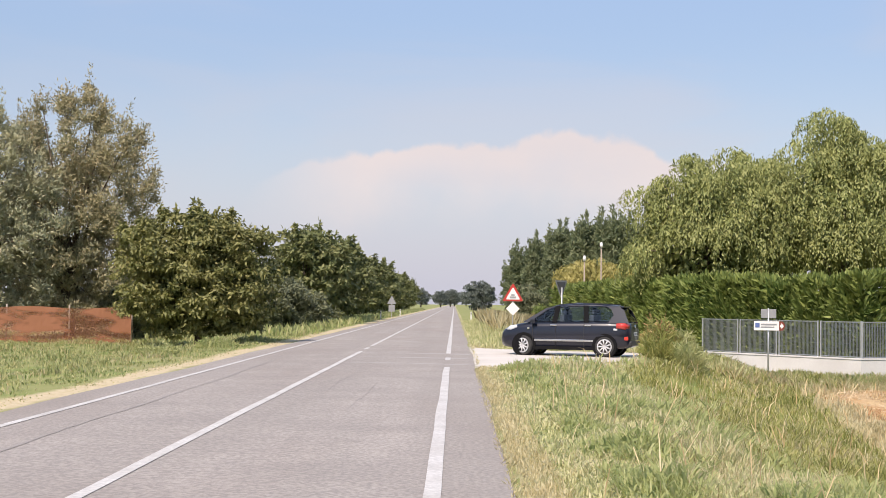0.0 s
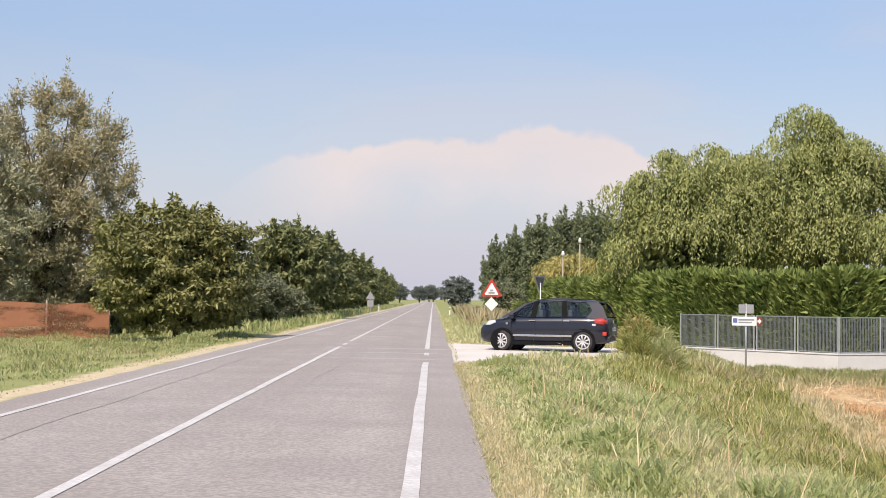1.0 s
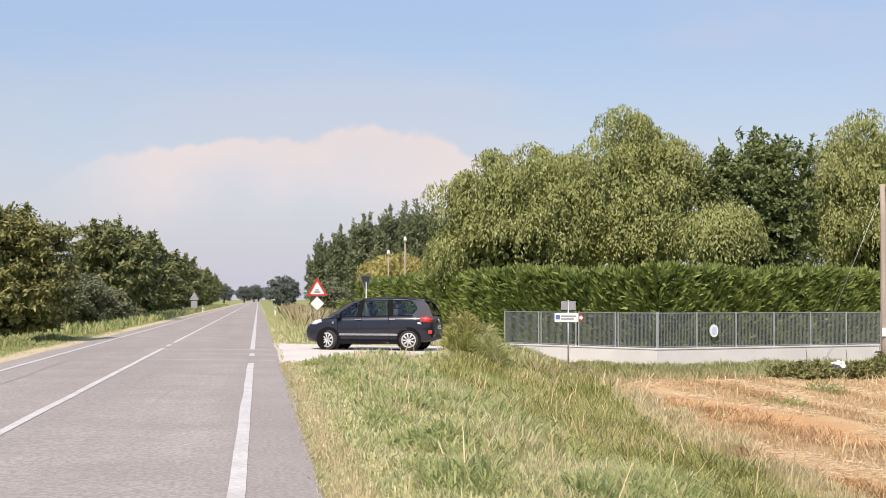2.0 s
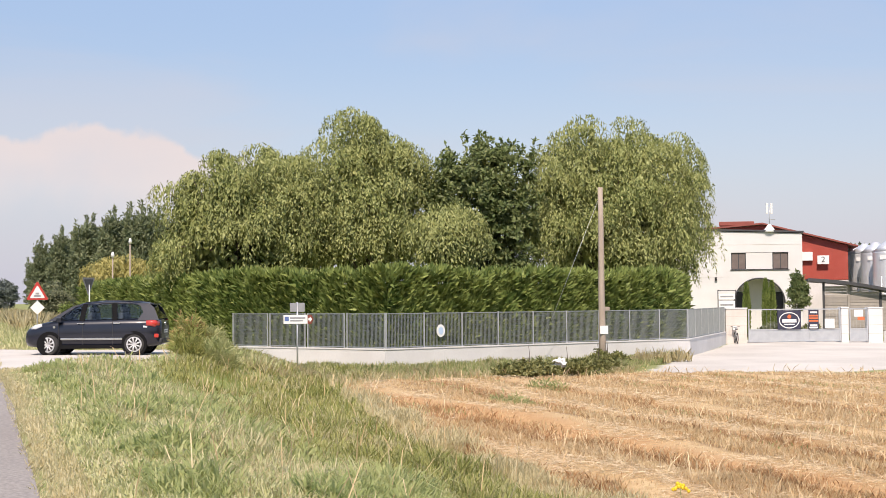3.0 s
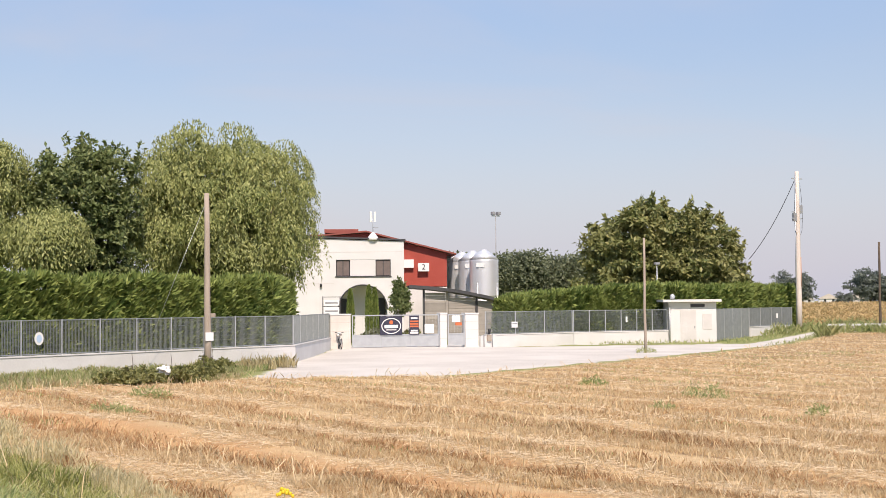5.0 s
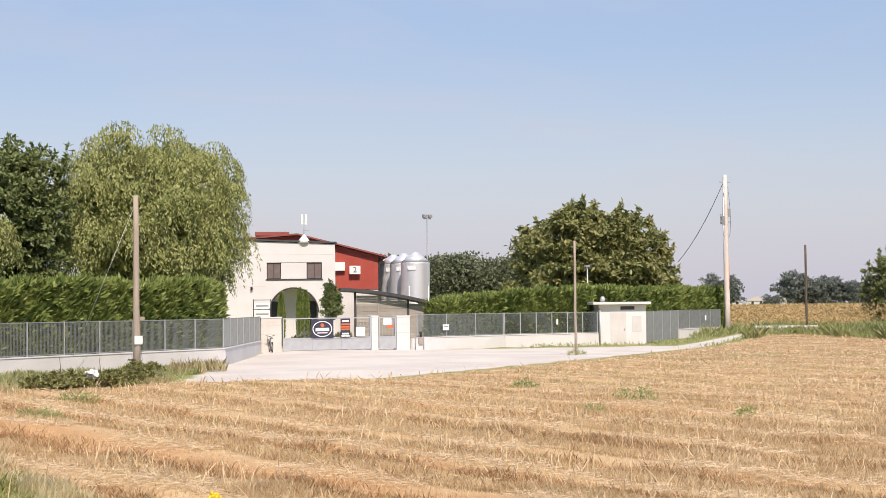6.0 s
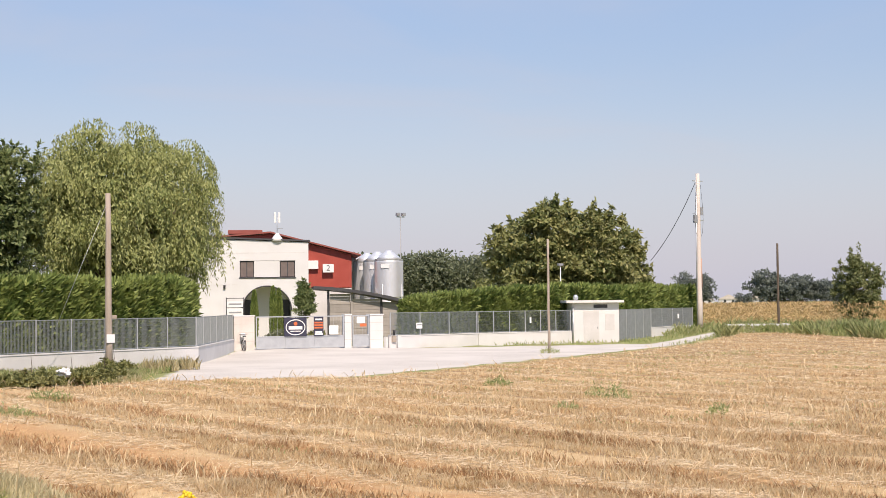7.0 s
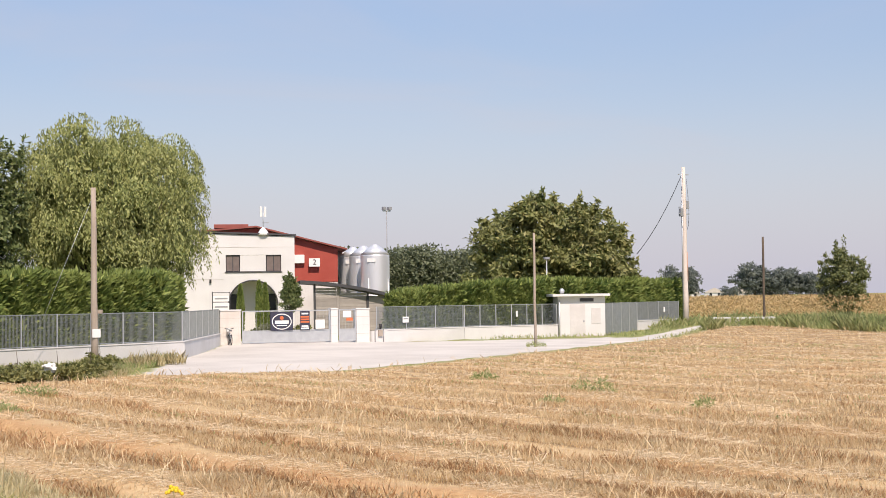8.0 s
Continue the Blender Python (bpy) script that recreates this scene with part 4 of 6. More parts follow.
M_ORANGE = surface("printed_orange", (0.62, 0.14, 0.05), (0.55, 0.16, 0.06), 0.6, 3, 30, 0.1, bump=0)
gate_turn = math.degrees(math.atan2(69.52 - 70.42, 44.84 - 39.72))
banner = thing("gate_banner", (41.95, 69.98, 0.40), "navy banner with a white oval emblem on the gate", "banner", turn=gate_turn)
part("cloth", boxed(-0.66, 0.66, -0.012, 0.0, -0.50, 0.54, 0.004), M_NAVY, banner)
part("oval_line", ring(0.58, 0.44, 0.05, -0.02, -0.014), M_WHITE, banner)
part("emblem_bar", boxed(-0.40, 0.40, -0.022, -0.014, -0.12, 0.06), M_WHITE, banner)
part("emblem_disc", prism([(x, z + 0.2) for x, z in ellipse(0.11, 0.11, 16)], -0.022, -0.014), M_ORANGE, banner)
part("emblem_line", boxed(-0.3, 0.3, -0.022, -0.014, -0.24, -0.19), M_WHITE, banner)
poster = thing("gate_poster", (43.3, 69.74, 0.42), "dark printed poster with orange and white bars on the gate", "poster", turn=gate_turn)
part("sheet", boxed(-0.29, 0.29, -0.012, 0.0, -0.52, 0.54, 0.004), M_NAVY, poster)
for z, w, m in ((0.40, 0.2, M_WHITE), (0.22, 0.26, M_ORANGE), (0.08, 0.26, M_ORANGE), (-0.06, 0.26, M_ORANGE), (-0.30, 0.2, M_WHITE), (-0.42, 0.24, M_WHITE)):
    part("printed_bar", boxed(-w, w, -0.02, -0.014, z - 0.045, z + 0.045), m, poster)
notice = thing("notice_board", (44.2, 69.56, 0.25), "small white notice board on the gate", "sign", turn=gate_turn)
part("plate", boxed(-0.3, 0.25, -0.03, -0.012, -0.28, 0.22, 0.006), M_WHITE, notice)
notice = thing("notice_board", (45.85, 69.28, 0.72), "small white notice with red print on the pedestrian gate", "sign", turn=gate_turn)
part("plate", boxed(-0.3, 0.2, -0.03, -0.012, -0.15, 0.22, 0.006), M_WHITE, notice)
part("printed_bar", boxed(-0.1, 0.3, -0.034, -0.014, -0.34, -0.17), M_ORANGE, notice)
plate = thing("fence_plate", (49.95, 69.42, 0.36), "small white plate on the fence", "sign", turn=8)
part("plate", boxed(-0.24, 0.24, -0.03, -0.012, -0.17, 0.17, 0.006), M_WHITE, plate)
part("printed_bar", boxed(-0.18, 0.18, -0.036, -0.031, 0.02, 0.09), M_GREYBACK, plate)
for x, y, z, r in ((16.95, 53.46, 0.45, 0.24),):
    disc = thing("round_plate", (x, y, z), "round white and blue plate on the fence", "sign", turn=22)
    part("disc", prism(ellipse(r * 0.85, r), -0.03, -0.012), M_WHITE, disc)
    part("blue_centre", prism(ellipse(r * 0.5, r * 0.6), -0.036, -0.031), surface("pale_blue", (0.45, 0.6, 0.8), (0.5, 0.65, 0.82), 0.5, 3, 30, 0.1, bump=0), disc)
for x, y in ((58.6, 69.68), (77.6, 75.6)):
    strip = thing("white_tag", (x, y, 0.55), "small white tag on the fence", "sign")
    part("plate", boxed(-0.07, 0.07, -0.04, -0.02, -0.17, 0.17, 0.005), M_WHITE, strip)

# bicycle leaning on the gate pillar
bike = thing("bicycle", (38.7, 69.95, -0.80), "small bicycle leaning against the gate pillar", "bicycle", turn=70)
for x in (-0.42, 0.42):
    wh = part("wheel", ring(0.29, 0.29, 0.045, -0.02, 0.02, 20), M_BLACK, bike)
    wh.location = (x, 0, 0.29)
part("frame", tubed([(-0.42, 0, 0.29), (-0.12, 0, 0.62), (0.3, 0, 0.66), (0.0, 0, 0.28), (-0.12, 0, 0.62)], [0.022] * 5, 6), M_WHITE, bike)
part("fork", tubed([(0.42, 0, 0.29), (0.32, 0, 0.62), (0.28, 0, 0.86)], [0.018] * 3, 6), M_ZINC, bike)
part("handlebar", tubed([(0.2, -0.24, 0.9), (0.28, 0, 0.86), (0.2, 0.24, 0.9)], [0.014] * 3, 6), M_BLACK, bike)
part("saddle", boxed(-0.27, -0.02, -0.07, 0.07, 0.74, 0.80, 0.02), M_BLACK, bike)
part("basket", boxed(0.3, 0.5, -0.12, 0.12, 0.72, 0.92, 0.02), M_WHITE, bike)


# ---- buildings ----
FACE = -29.8
FLOOR = -0.85


def facade(w, h0, h1, openings, deep):
    """An upright wall of the width w with a sloping top and openings (x0, x1, z0, z1, arched), cut through it."""
    bm = bmesh.new()
    xs = {0.0, w}
    for x0, x1, z0, z1, arched in openings:
        xs |= {x0, x1}
        if arched:
            xs |= {x0 + (x1 - x0) * k / 24 for k in range(25)}
    xs = sorted(xs)

    def top(x):
        return h0 + (h1 - h0) * x / w

    for a, b in zip(xs, xs[1:]):
        m = (a + b) / 2
        cuts = sorted([o for o in openings if o[0] < m < o[1]], key=lambda o: o[2])
        z, segs = [(-0.3, -0.3)], []
        for x0, x1, z0, z1, arched in cuts:
            def arch(x):
                if not arched:
                    return z1
                r = (x1 - x0) / 2
                return z1 - r + math.sqrt(max(r * r - (x - x0 - r) ** 2, 0))
            segs.append((z[-1], (z0, z0)))
            z.append((arch(a), arch(b)))
        segs.append((z[-1], (top(a), top(b))))
        for (la, lb), (ua, ub) in segs:
            if ua - la < 1e-4 and ub - lb < 1e-4:
                continue
            v = [bm.verts.new(c) for c in ((a, 0, la), (b, 0, lb), (b, 0, ub), (a, 0, ua), (a, deep, la), (b, deep, lb), (b, deep, ub), (a, deep, ua))]
            for q in ((0, 1, 2, 3), (5, 4, 7, 6), (1, 5, 6, 2), (4, 0, 3, 7), (3, 2, 6, 7), (4, 5, 1, 0)):
                bm.faces.new([v[i] for i in q])
    bmesh.ops.remove_doubles(bm, verts=bm.verts, dist=0.0005)
    return bm


# white house: local x along its front, y into it
house = thing("farm_house", (45.9, 94.75, FLOOR), "white two-storey farm building with an arched porch", "building", turn=FACE)
W = 10.3
part("front_wall", facade(W, 7.35, 6.95, [(5.45, 9.35, 4.48, 5.66, False), (5.62, 9.08, 0.0, 3.84, True)], 0.35), M_PLASTER, house)
part("side_wall", boxed(W - 0.35, W, 0.352, 9.0, -0.3, 6.9), M_PLASTER, house)
part("side_wall", boxed(0.0, 0.35, 0.352, 9.0, -0.3, 7.3), M_PLASTER, house)
part("back_wall", boxed(0.352, W - 0.352, 8.7, 9.0, -0.3, 7.0), M_PLASTER, house)
part("roof", prism([(-0.15, 7.40), (W + 0.12, 6.99), (W + 0.12, 7.11), (-0.15, 7.52)], -0.12, 9.1), M_DARKROOF, house, "thin dark roof edge")
part("porch_back", boxed(4.9, W - 0.352, 1.9, 2.0, -0.3, 4.2), M_PLASTER, house)
part("porch_ceiling", boxed(4.9, W - 0.352, 0.352, 1.9, 3.9, 4.1), M_PLASTER, house)
part("porch_side", boxed(4.9, 5.2, 0.352, 1.9, -0.3, 3.9), M_PLASTER, house)
part("arch_trim", tubed([(7.35 + 1.74 * math.cos(k * math.pi / 24), -0.02, 2.11 + 1.74 * math.sin(k * math.pi / 24)) for k in range(25)], [0.05] * 25, 6), M_DARKROOF, house)
win = part("window", boxed(5.452, 9.348, 0.16, 0.2, 4.482, 5.658), M_DARK, house, "dark window band with brown shutters")
for x0, x1, m in ((5.47, 6.42, M_SHUTTER), (8.30, 9.33, M_SHUTTER)):
    part("shutter", boxed(x0 + 0.03, x1 - 0.03, 0.11, 0.15, 4.53, 5.61, 0.01), m, win)
    part("mullion", boxed((x0 + x1) / 2 - 0.03, (x0 + x1) / 2 + 0.03, 0.08, 0.108, 4.53, 5.61), M_DARKROOF, win)
part("window_infill", boxed(6.45, 8.27, 0.02, 0.15, 4.50, 5.64, 0.01), M_PLASTER, win, "white blind panel between the windows")
part("sill", boxed(5.38, 9.42, -0.06, 0.0, 4.40, 4.478, 0.01), M_DARKROOF, house)
door = part("door", boxed(8.15, 8.98, 1.84, 1.896, 0, 2.9), M_DARK, house, "dark entrance door under the arch")
part("door", boxed(5.50, 6.30, 1.84, 1.896, 0.9, 2.9), M_DARK, house, "dark window under the arch")
part("wall_lamp", boxed(4.30, 4.45, -0.16, 0.0, 3.70, 3.95, 0.02), M_BLACK, house)
for z, x0, x1 in ((6.2, 3.0, W - 0.1), (3.95, 1.0, 5.3)):
    part("drip_line", boxed(x0, x1, -0.012, -0.001, z, z + 0.015), M_WALLSIDE, house)

dish = thing("roof_aerial", (53.0, 90.85, 6.30), "white roof aerial with two antennas on a cone", "antenna")
part("cone", tubed([(0, 0, -0.1), (0, 0, 0.12), (0, 0, 0.42), (0, 0, 0.5)], [0.42, 0.36, 0.12, 0.04], 14), M_WHITE, dish)
part("mast", tubed([(0, 0, 0.4), (0, 0, 1.7)], [0.03, 0.025], 6), M_ZINC, dish)
part("bracket", boxed(-0.02, 0.45, -0.02, 0.02, 0.78, 0.83), M_ZINC, dish)
for x in (-0.17, 0.17):
    part("antenna", boxed(x - 0.08, x + 0.08, -0.04, 0.04, 1.2, 1.95, 0.02), M_WHITE, dish)

# red shed behind it
shed = thing("farm_shed", (51.2, 101.1, FLOOR), "large farm shed with red cladding and a low gable roof", "building", turn=FACE)
SW = 12.4
part("gable_wall", prism([(-6, 3.8), (SW, 3.8), (SW, 6.35), (6.2, 7.95), (-6, 7.0)], 0.0, 0.2), M_RED, shed, "red sheet-metal gable")
part("lower_wall", boxed(-6, SW, 0.05, 0.25, -0.3, 3.75), M_CONCRETE, shed)
part("side_wall", boxed(SW - 0.2, SW, 0.252, 26, -0.3, 6.2), M_CONCRETE, shed)
part("roof", prism([(-6.6, 6.95), (6.2, 8.0), (SW + 0.7, 6.22), (SW + 0.7, 6.34), (6.2, 8.12), (-6.6, 7.08)], -0.5, 26), M_TILE, shed, "rust-red roof sheets")
part("ridge_box", boxed(3.0, 5.6, -0.3, 3.0, 7.95, 8.25, 0.03), M_TILE, shed)
ribs = bmesh.new()
for k in range(32):
    x = 5.0 + k * 0.225
    box(ribs, x - 0.012, x + 0.012, -0.02, -0.001, 3.85, 7.80 - 1.6 * max(0, (x - 6.2)) / 6.2 - 0.05)
tagged(part("cladding_ribs", ribs, M_RED, shed), kind="stuff")
num = thing("number_board", (60.2, 95.5, 4.43), "white board with a black number on the red gable", "sign", turn=FACE)
part("board", boxed(-0.42, 0.42, -0.05, -0.01, -0.32, 0.32, 0.006), M_WHITE, num)
txt = bpy.data.curves.new("digit", "FONT")
txt.body, txt.size, txt.align_x, txt.align_y, txt.extrude = "2", 0.6, "CENTER", "CENTER", 0.004
txt.materials.append(M_BLACK)
dg = new("digit", txt)
dg.parent, dg.matrix_basis = num, pose(0, -0.058, 0, 90, 0, 0)
duct = thing("white_duct", (59.5, 96.3, 4.68), "white duct box on the red gable", "duct", turn=FACE)
part("box", boxed(-0.75, 0.25, -0.3, 0.0, -0.3, 0.35, 0.03), M_WHITE, duct)

# board-clad lean-to with a bowed dark roof
lean = thing("lean_to", (55.35, 88.2, FLOOR + 0.2), "grey board-clad lean-to with a bowed dark roof", "shed", turn=FACE)
LW = 5.4


def bow(x):
    return 3.55 - 0.42 * (x / LW) - 0.50 * (x / LW) ** 2


for k in range(16):
    z = 0.02 + k * 0.19
    for x0, x1 in ((0.3, 1.75), (1.95, 3.85), (4.05, 5.1)):
        if z + 0.18 < bow(x1) - 0.28:
            part("board", boxed(x0, x1, 0.0, 0.035, z, z + 0.172), M_SIDING, lean)
for x in (0.2, 1.85, 3.95, 5.2):
    part("post", boxed(x - 0.08, x + 0.08, -0.05, 0.1, -0.3, bow(x) - 0.15, 0.01), M_DARKROOF if x != 1.85 else M_SIDING, lean)
outline = [(-0.8 + (LW + 1.1) * k / 14, bow(-0.8 + (LW + 1.1) * k / 14)) for k in range(15)]
part("roof", prism(outline + [(x, z - 0.22) for x, z in outline[::-1]], -0.6, 6.0), M_DARKROOF, lean, "dark bowed roof edge")
part("inner_wall", boxed(0.25, 5.15, 0.08, 0.16, -0.3, 2.45), M_SIDING, lean)

# silos
def silo(x, y):
    a = thing("silo", (x, y, FLOOR), "tall galvanised steel feed silo with a conical top", "silo", "feed silos")
    pts, rad = [], []
    for k in range(25):
        z = 2.95 + 2.85 * k / 24
        pts.append((0, 0, z))
        rad.append(1.1 + (0.012 if k % 2 else 0.0))
    part("drum", tubed(pts, rad, 28), M_SILO, a)
    part("cone_top", tubed([(0, 0, 5.8), (0, 0, 6.25), (0, 0, 6.5), (0, 0, 6.58)], [1.12, 0.62, 0.26, 0.22], 28), M_SILO, a)
    part("hopper", tubed([(0, 0, 1.2), (0, 0, 2.95)], [0.2, 1.1], 28), M_SILO, a)
    for k in range(4):
        u = k * math.tau / 4 + 0.5
        part("leg", tubed([(1.1 * math.cos(u), 1.1 * math.sin(u), -0.2), (1.1 * math.cos(u), 1.1 * math.sin(u), 4.0)], [0.05, 0.05], 6), M_ZINC, a)
    part("name_plate", boxed(-0.32, 0.32, -1.15, -1.115, 5.2, 5.5), M_WHITE, a).rotation_euler = (0, 0, -0.85)
    return a


silo(63.55, 92.2)
silo(64.2, 94.7)
silo(64.9, 97.2)
silo(65.6, 99.7)
ladder = thing("silo_ladder", (62.2, 96.5, FLOOR), "white pipe and ladder beside the silos", "ladder", turn=FACE)
for x in (-0.2, 0.2):
    part("stile", tubed([(x, 0, 1.0), (x, 0, 5.0), (x - 0.3, 0.2, 5.6)], [0.06] * 3, 6), M_WHITE, ladder)
for k in range(10):
    part("rung", tubed([(-0.2, 0, 1.2 + k * 0.36), (0.2, 0, 1.2 + k * 0.36)], [0.02, 0.02], 5), M_WHITE, ladder)
mast = thing("floodlight_mast", (71.78, 102.33, FLOOR), "tall thin floodlight mast", "street lamp")
part("pole", tubed([(0, 0, -0.2), (0, 0, 9.9)], [0.075, 0.04], 8), M_GREYBACK, mast)
part("crossbar", boxed(-0.4, 0.4, -0.04, 0.04, 9.85, 9.95), M_ZINC, mast)
for x in (-0.28, 0.28):
    part("floodlight", boxed(x - 0.16, x + 0.16, -0.2, 0.1, 9.97, 10.25, 0.03), M_GREYBACK, mast)

# board sign, cypresses, topiary and shrubs in front of the house
board = thing("notice_stand", (45.2, 82.8, FLOOR), "white notice panels in a dark metal frame", "sign", turn=FACE)
for x in (-0.55, 0.55):
    part("post", boxed(x - 0.03, x + 0.03, 0, 0.06, -0.1, 3.0), M_DARKROOF, board)
for z in (1.75, 2.35, 2.95):
    part("crossbar", boxed(-0.52, 0.52, 0.005, 0.055, z - 0.02, z + 0.02), M_DARKROOF, board)
for z0, z1 in ((1.8, 2.3), (2.4, 2.75)):
    part("panel", boxed(-0.5, 0.5, -0.02, 0.0, z0, z1, 0.005), M_WHITE, board)
    part("printed_bar", boxed(-0.4, 0.4, -0.026, -0.021, (z0 + z1) / 2 - 0.05, (z0 + z1) / 2 + 0.05), M_GREYBACK, board)
def column_cypress(x, y, tall, wide, seed):
    """A narrow cone of upright sprays."""
    ob = thing("column_cypress", (x, y, FLOOR), "slim dark green column cypress in front of the porch", "tree", "column cypresses")
    g = np.random.default_rng(seed)
    n = 3200
    v, t = g.uniform(0, 1, n) ** 0.8, g.uniform(0, math.tau, n)
    r = wide * np.sin(np.clip(v * 1.1 + 0.25, 0, 1.35) * math.pi / 1.35) ** 0.7 * g.uniform(0.7, 1.05, n)
    q = np.stack([r * np.cos(t), r * np.sin(t), 0.15 + v * (tall - 0.3)], 1)
    d = np.stack([0.3 * np.cos(t), 0.3 * np.sin(t), np.ones(n)], 1) + g.normal(size=(n, 3)) * 0.2
    cr = new("crown", leaves_mesh("crown", q, d, 0.2 * g.uniform(0.7, 1.3, n), 0.08, L_HEDGE))
    cr.parent = ob
    part("trunk", tubed([(0, 0, -0.2), (0, 0, tall * 0.8)], [0.07, 0.02], 7), M_BARK, ob)


column_cypress(47.55, 84.5, 3.5, 0.21, 61)
column_cypress(48.6, 83.9, 3.75, 0.20, 62)
column_cypress(49.05, 83.9, 3.6, 0.20, 63)
tree("topiary_tree", (46.75, 76.9), "small dark clipped tree in the yard", L_ALDER, (0.72, 0.66, 1.15), 2.75, 7000, 0.17, 130, 0.2, 51, 0.06, -0.2, hollow=0.15, cone=0.35, shoots=14, shoot=0.35)
tree("garden_shrub", (47.2, 80.5), "low reddish green shrub behind the gate", L_BRIAR, (1.1, 0.6, 0.5), 0.5, 3000, 0.18, 30, 0.3, 52, 0.04, 0.0, "bush", hollow=0.1)
tree("garden_shrub", (49.4, 80.0), "low green shrub behind the gate", L_WALNUT, (0.9, 0.6, 0.45), 0.45, 3000, 0.18, 30, 0.3, 53, 0.04, 0.0, "bush", hollow=0.1)

# transformer cabin
cabin = thing("transformer_cabin", (61.85, 69.45, -1.05), "white plastered transformer cabin with a flat roof slab", "cabin", turn=-28)
part("wall_block", boxed(0, 3.05, 0, 2.0, -0.3, 2.62, 0.02), M_PLASTER, cabin)
part("roof_slab", boxed(-0.45, 3.28, -0.42, 2.2, 2.63, 2.79, 0.02), M_CONCRETE, cabin)
part("vent", boxed(1.4, 2.3, -0.012, 0.05, 2.3, 2.52), M_DARKROOF, cabin)
m_door = surface("grey_white_door_paint", (0.62, 0.60, 0.585), (0.54, 0.52, 0.50), 0.7, 1.4, 14, 0.15)
cab_door = part("door", boxed(0.75, 1.75, -0.02, 0.03, 0.0, 2.15, 0.008), m_door, cabin, "flush grey-white steel door")
part("door_handle", boxed(1.60, 1.68, -0.05, -0.022, 1.0, 1.12, 0.006), M_GREYBACK, cab_door)
part("hatch", boxed(2.15, 2.75, -0.018, 0.03, 0.9, 1.9, 0.008), m_door, cabin, "flush grey-white hatch")
part("plinth", boxed(-0.02, 3.07, -0.025, 0.0, -0.3, 0.16, 0.006), M_WALLSIDE, cabin, "stained plinth")
part("doorpost", tubed([(0.06, -0.06, -0.1), (0.06, -0.06, 2.4)], [0.05, 0.05], 6), M_ZINC, cabin)
part("chimney_cap", tubed([(0.4, 0.6, 2.82), (0.4, 0.6, 3.0), (0.4, 0.6, 3.15)], [0.12, 0.18, 0.08], 8), M_ZINC, cabin)
cam_post = thing("lamp_post", (63.0, 71.8, -0.95), "thin steel post behind the cabin", "post")
part("pole", tubed([(0, 0, -0.1), (0, 0, 5.0)], [0.05, 0.035], 6), M_ZINC, cam_post)
part("head", boxed(-0.18, 0.18, -0.1, 0.1, 4.95, 5.1, 0.02), M_GREYBACK, cam_post)


# ---- poles and wires ----
def pole(x, y, z0, z1, r0, r1, label, name="utility_pole", material=None, tilt=0.0):
    a = thing(name, (x, y, z0), label, "pole")
    h = z1 - z0
    part("shaft", tubed([(tilt * h * k / 5 + 0.01 * math.sin(k * 2), 0.008 * math.cos(k * 3), -0.3 + (h + 0.3) * k / 5) for k in range(6)], [r0 + (r1 - r0) * k / 5 for k in range(6)], 10), material or M_WOOD, a)
    return a


p1 = pole(23.9, 54.0, -0.95, 6.08, 0.15, 0.10, "weathered wooden pole with a white plate", tilt=-0.004)
part("plate", boxed(-0.17, 0.17, -0.18, -0.155, 1.17, 1.50, 0.005), M_WHITE, p1, "small white plate")
part("guy_wire", tubed([(0.0, 0, 6.8), (-2.25, 0.9, 0.75)], [0.008, 0.008], 5), M_ZINC, p1)
part("peg", boxed(0.1, 0.32, -0.05, 0.05, 2.1, 2.25, 0.02), M_WOOD, p1)
pole(49.0, 56.8, -0.95, 4.85, 0.075, 0.055, "thin bare wooden pole at the edge of the field", material=M_WOOD)
pole(85.2, 72.7, -0.60, 5.85, 0.10, 0.08, "thin dark wooden pole at the edge of the corn", material=M_BARK)
pole(99.6, 70.3, -0.60, 4.3, 0.05, 0.045, "thin grey metal pole in the corn", "metal_pole", M_ZINC)
p2 = pole(82.1, 77.7, -0.75, 11.3, 0.24, 0.15, "tall pale concrete power pole with boxes and cables", "power_pole", surface("pale_pinkish_concrete", (0.62, 0.55, 0.49), (0.70, 0.63, 0.57), 0.9, 0.8, 14, 0.2))
part("conduit", tubed([(-0.30, -0.05, 0), (-0.24, -0.05, 11.9)], [0.06, 0.05], 6), M_ZINC, p2)
part("rust_stain", tubed([(0.10, -0.19, 3.4), (0.09, -0.18, 5.6)], [0.05, 0.04], 6), surface("rusty_steel", (0.50, 0.31, 0.24), (0.44, 0.28, 0.21), 0.8, 3, 30, 0.2), p2, "rusty steel sleeve")
for z, s in ((8.6, -1), (9.2, 1)):
    part("junction_box", boxed(-0.45 if s < 0 else 0.16, -0.16 if s < 0 else 0.45, -0.12, 0.12, z - 0.3, z + 0.3, 0.02), M_GREYBACK, p2)
for z in (8.5, 9.0, 11.5):
    part("bracket", boxed(-0.55, 0.55, -0.05, 0.05, z - 0.04, z + 0.04, 0.01), M_ZINC, p2)
for s in (-1, 1):
    part("cable_loop", tubed([(0.2 * s, -0.1, 11.2), (0.36 * s, -0.1, 9.9), (0.44 * s, -0.1, 8.6), (0.36 * s, -0.1, 7.6), (0.2 * s, -0.1, 7.3)], [0.013] * 5, 5), M_BLACK, p2)
a, b = Vector((-0.1, 0, 11.6)), Vector((-2.5, 2.6, 5.5))
part("overhead_cable", tubed([a.lerp(b, k / 14) - Vector((0, 0, 4 * 0.5 * (k / 14) * (1 - k / 14))) for k in range(15)], [0.025] * 15, 5), M_BLACK, p2)

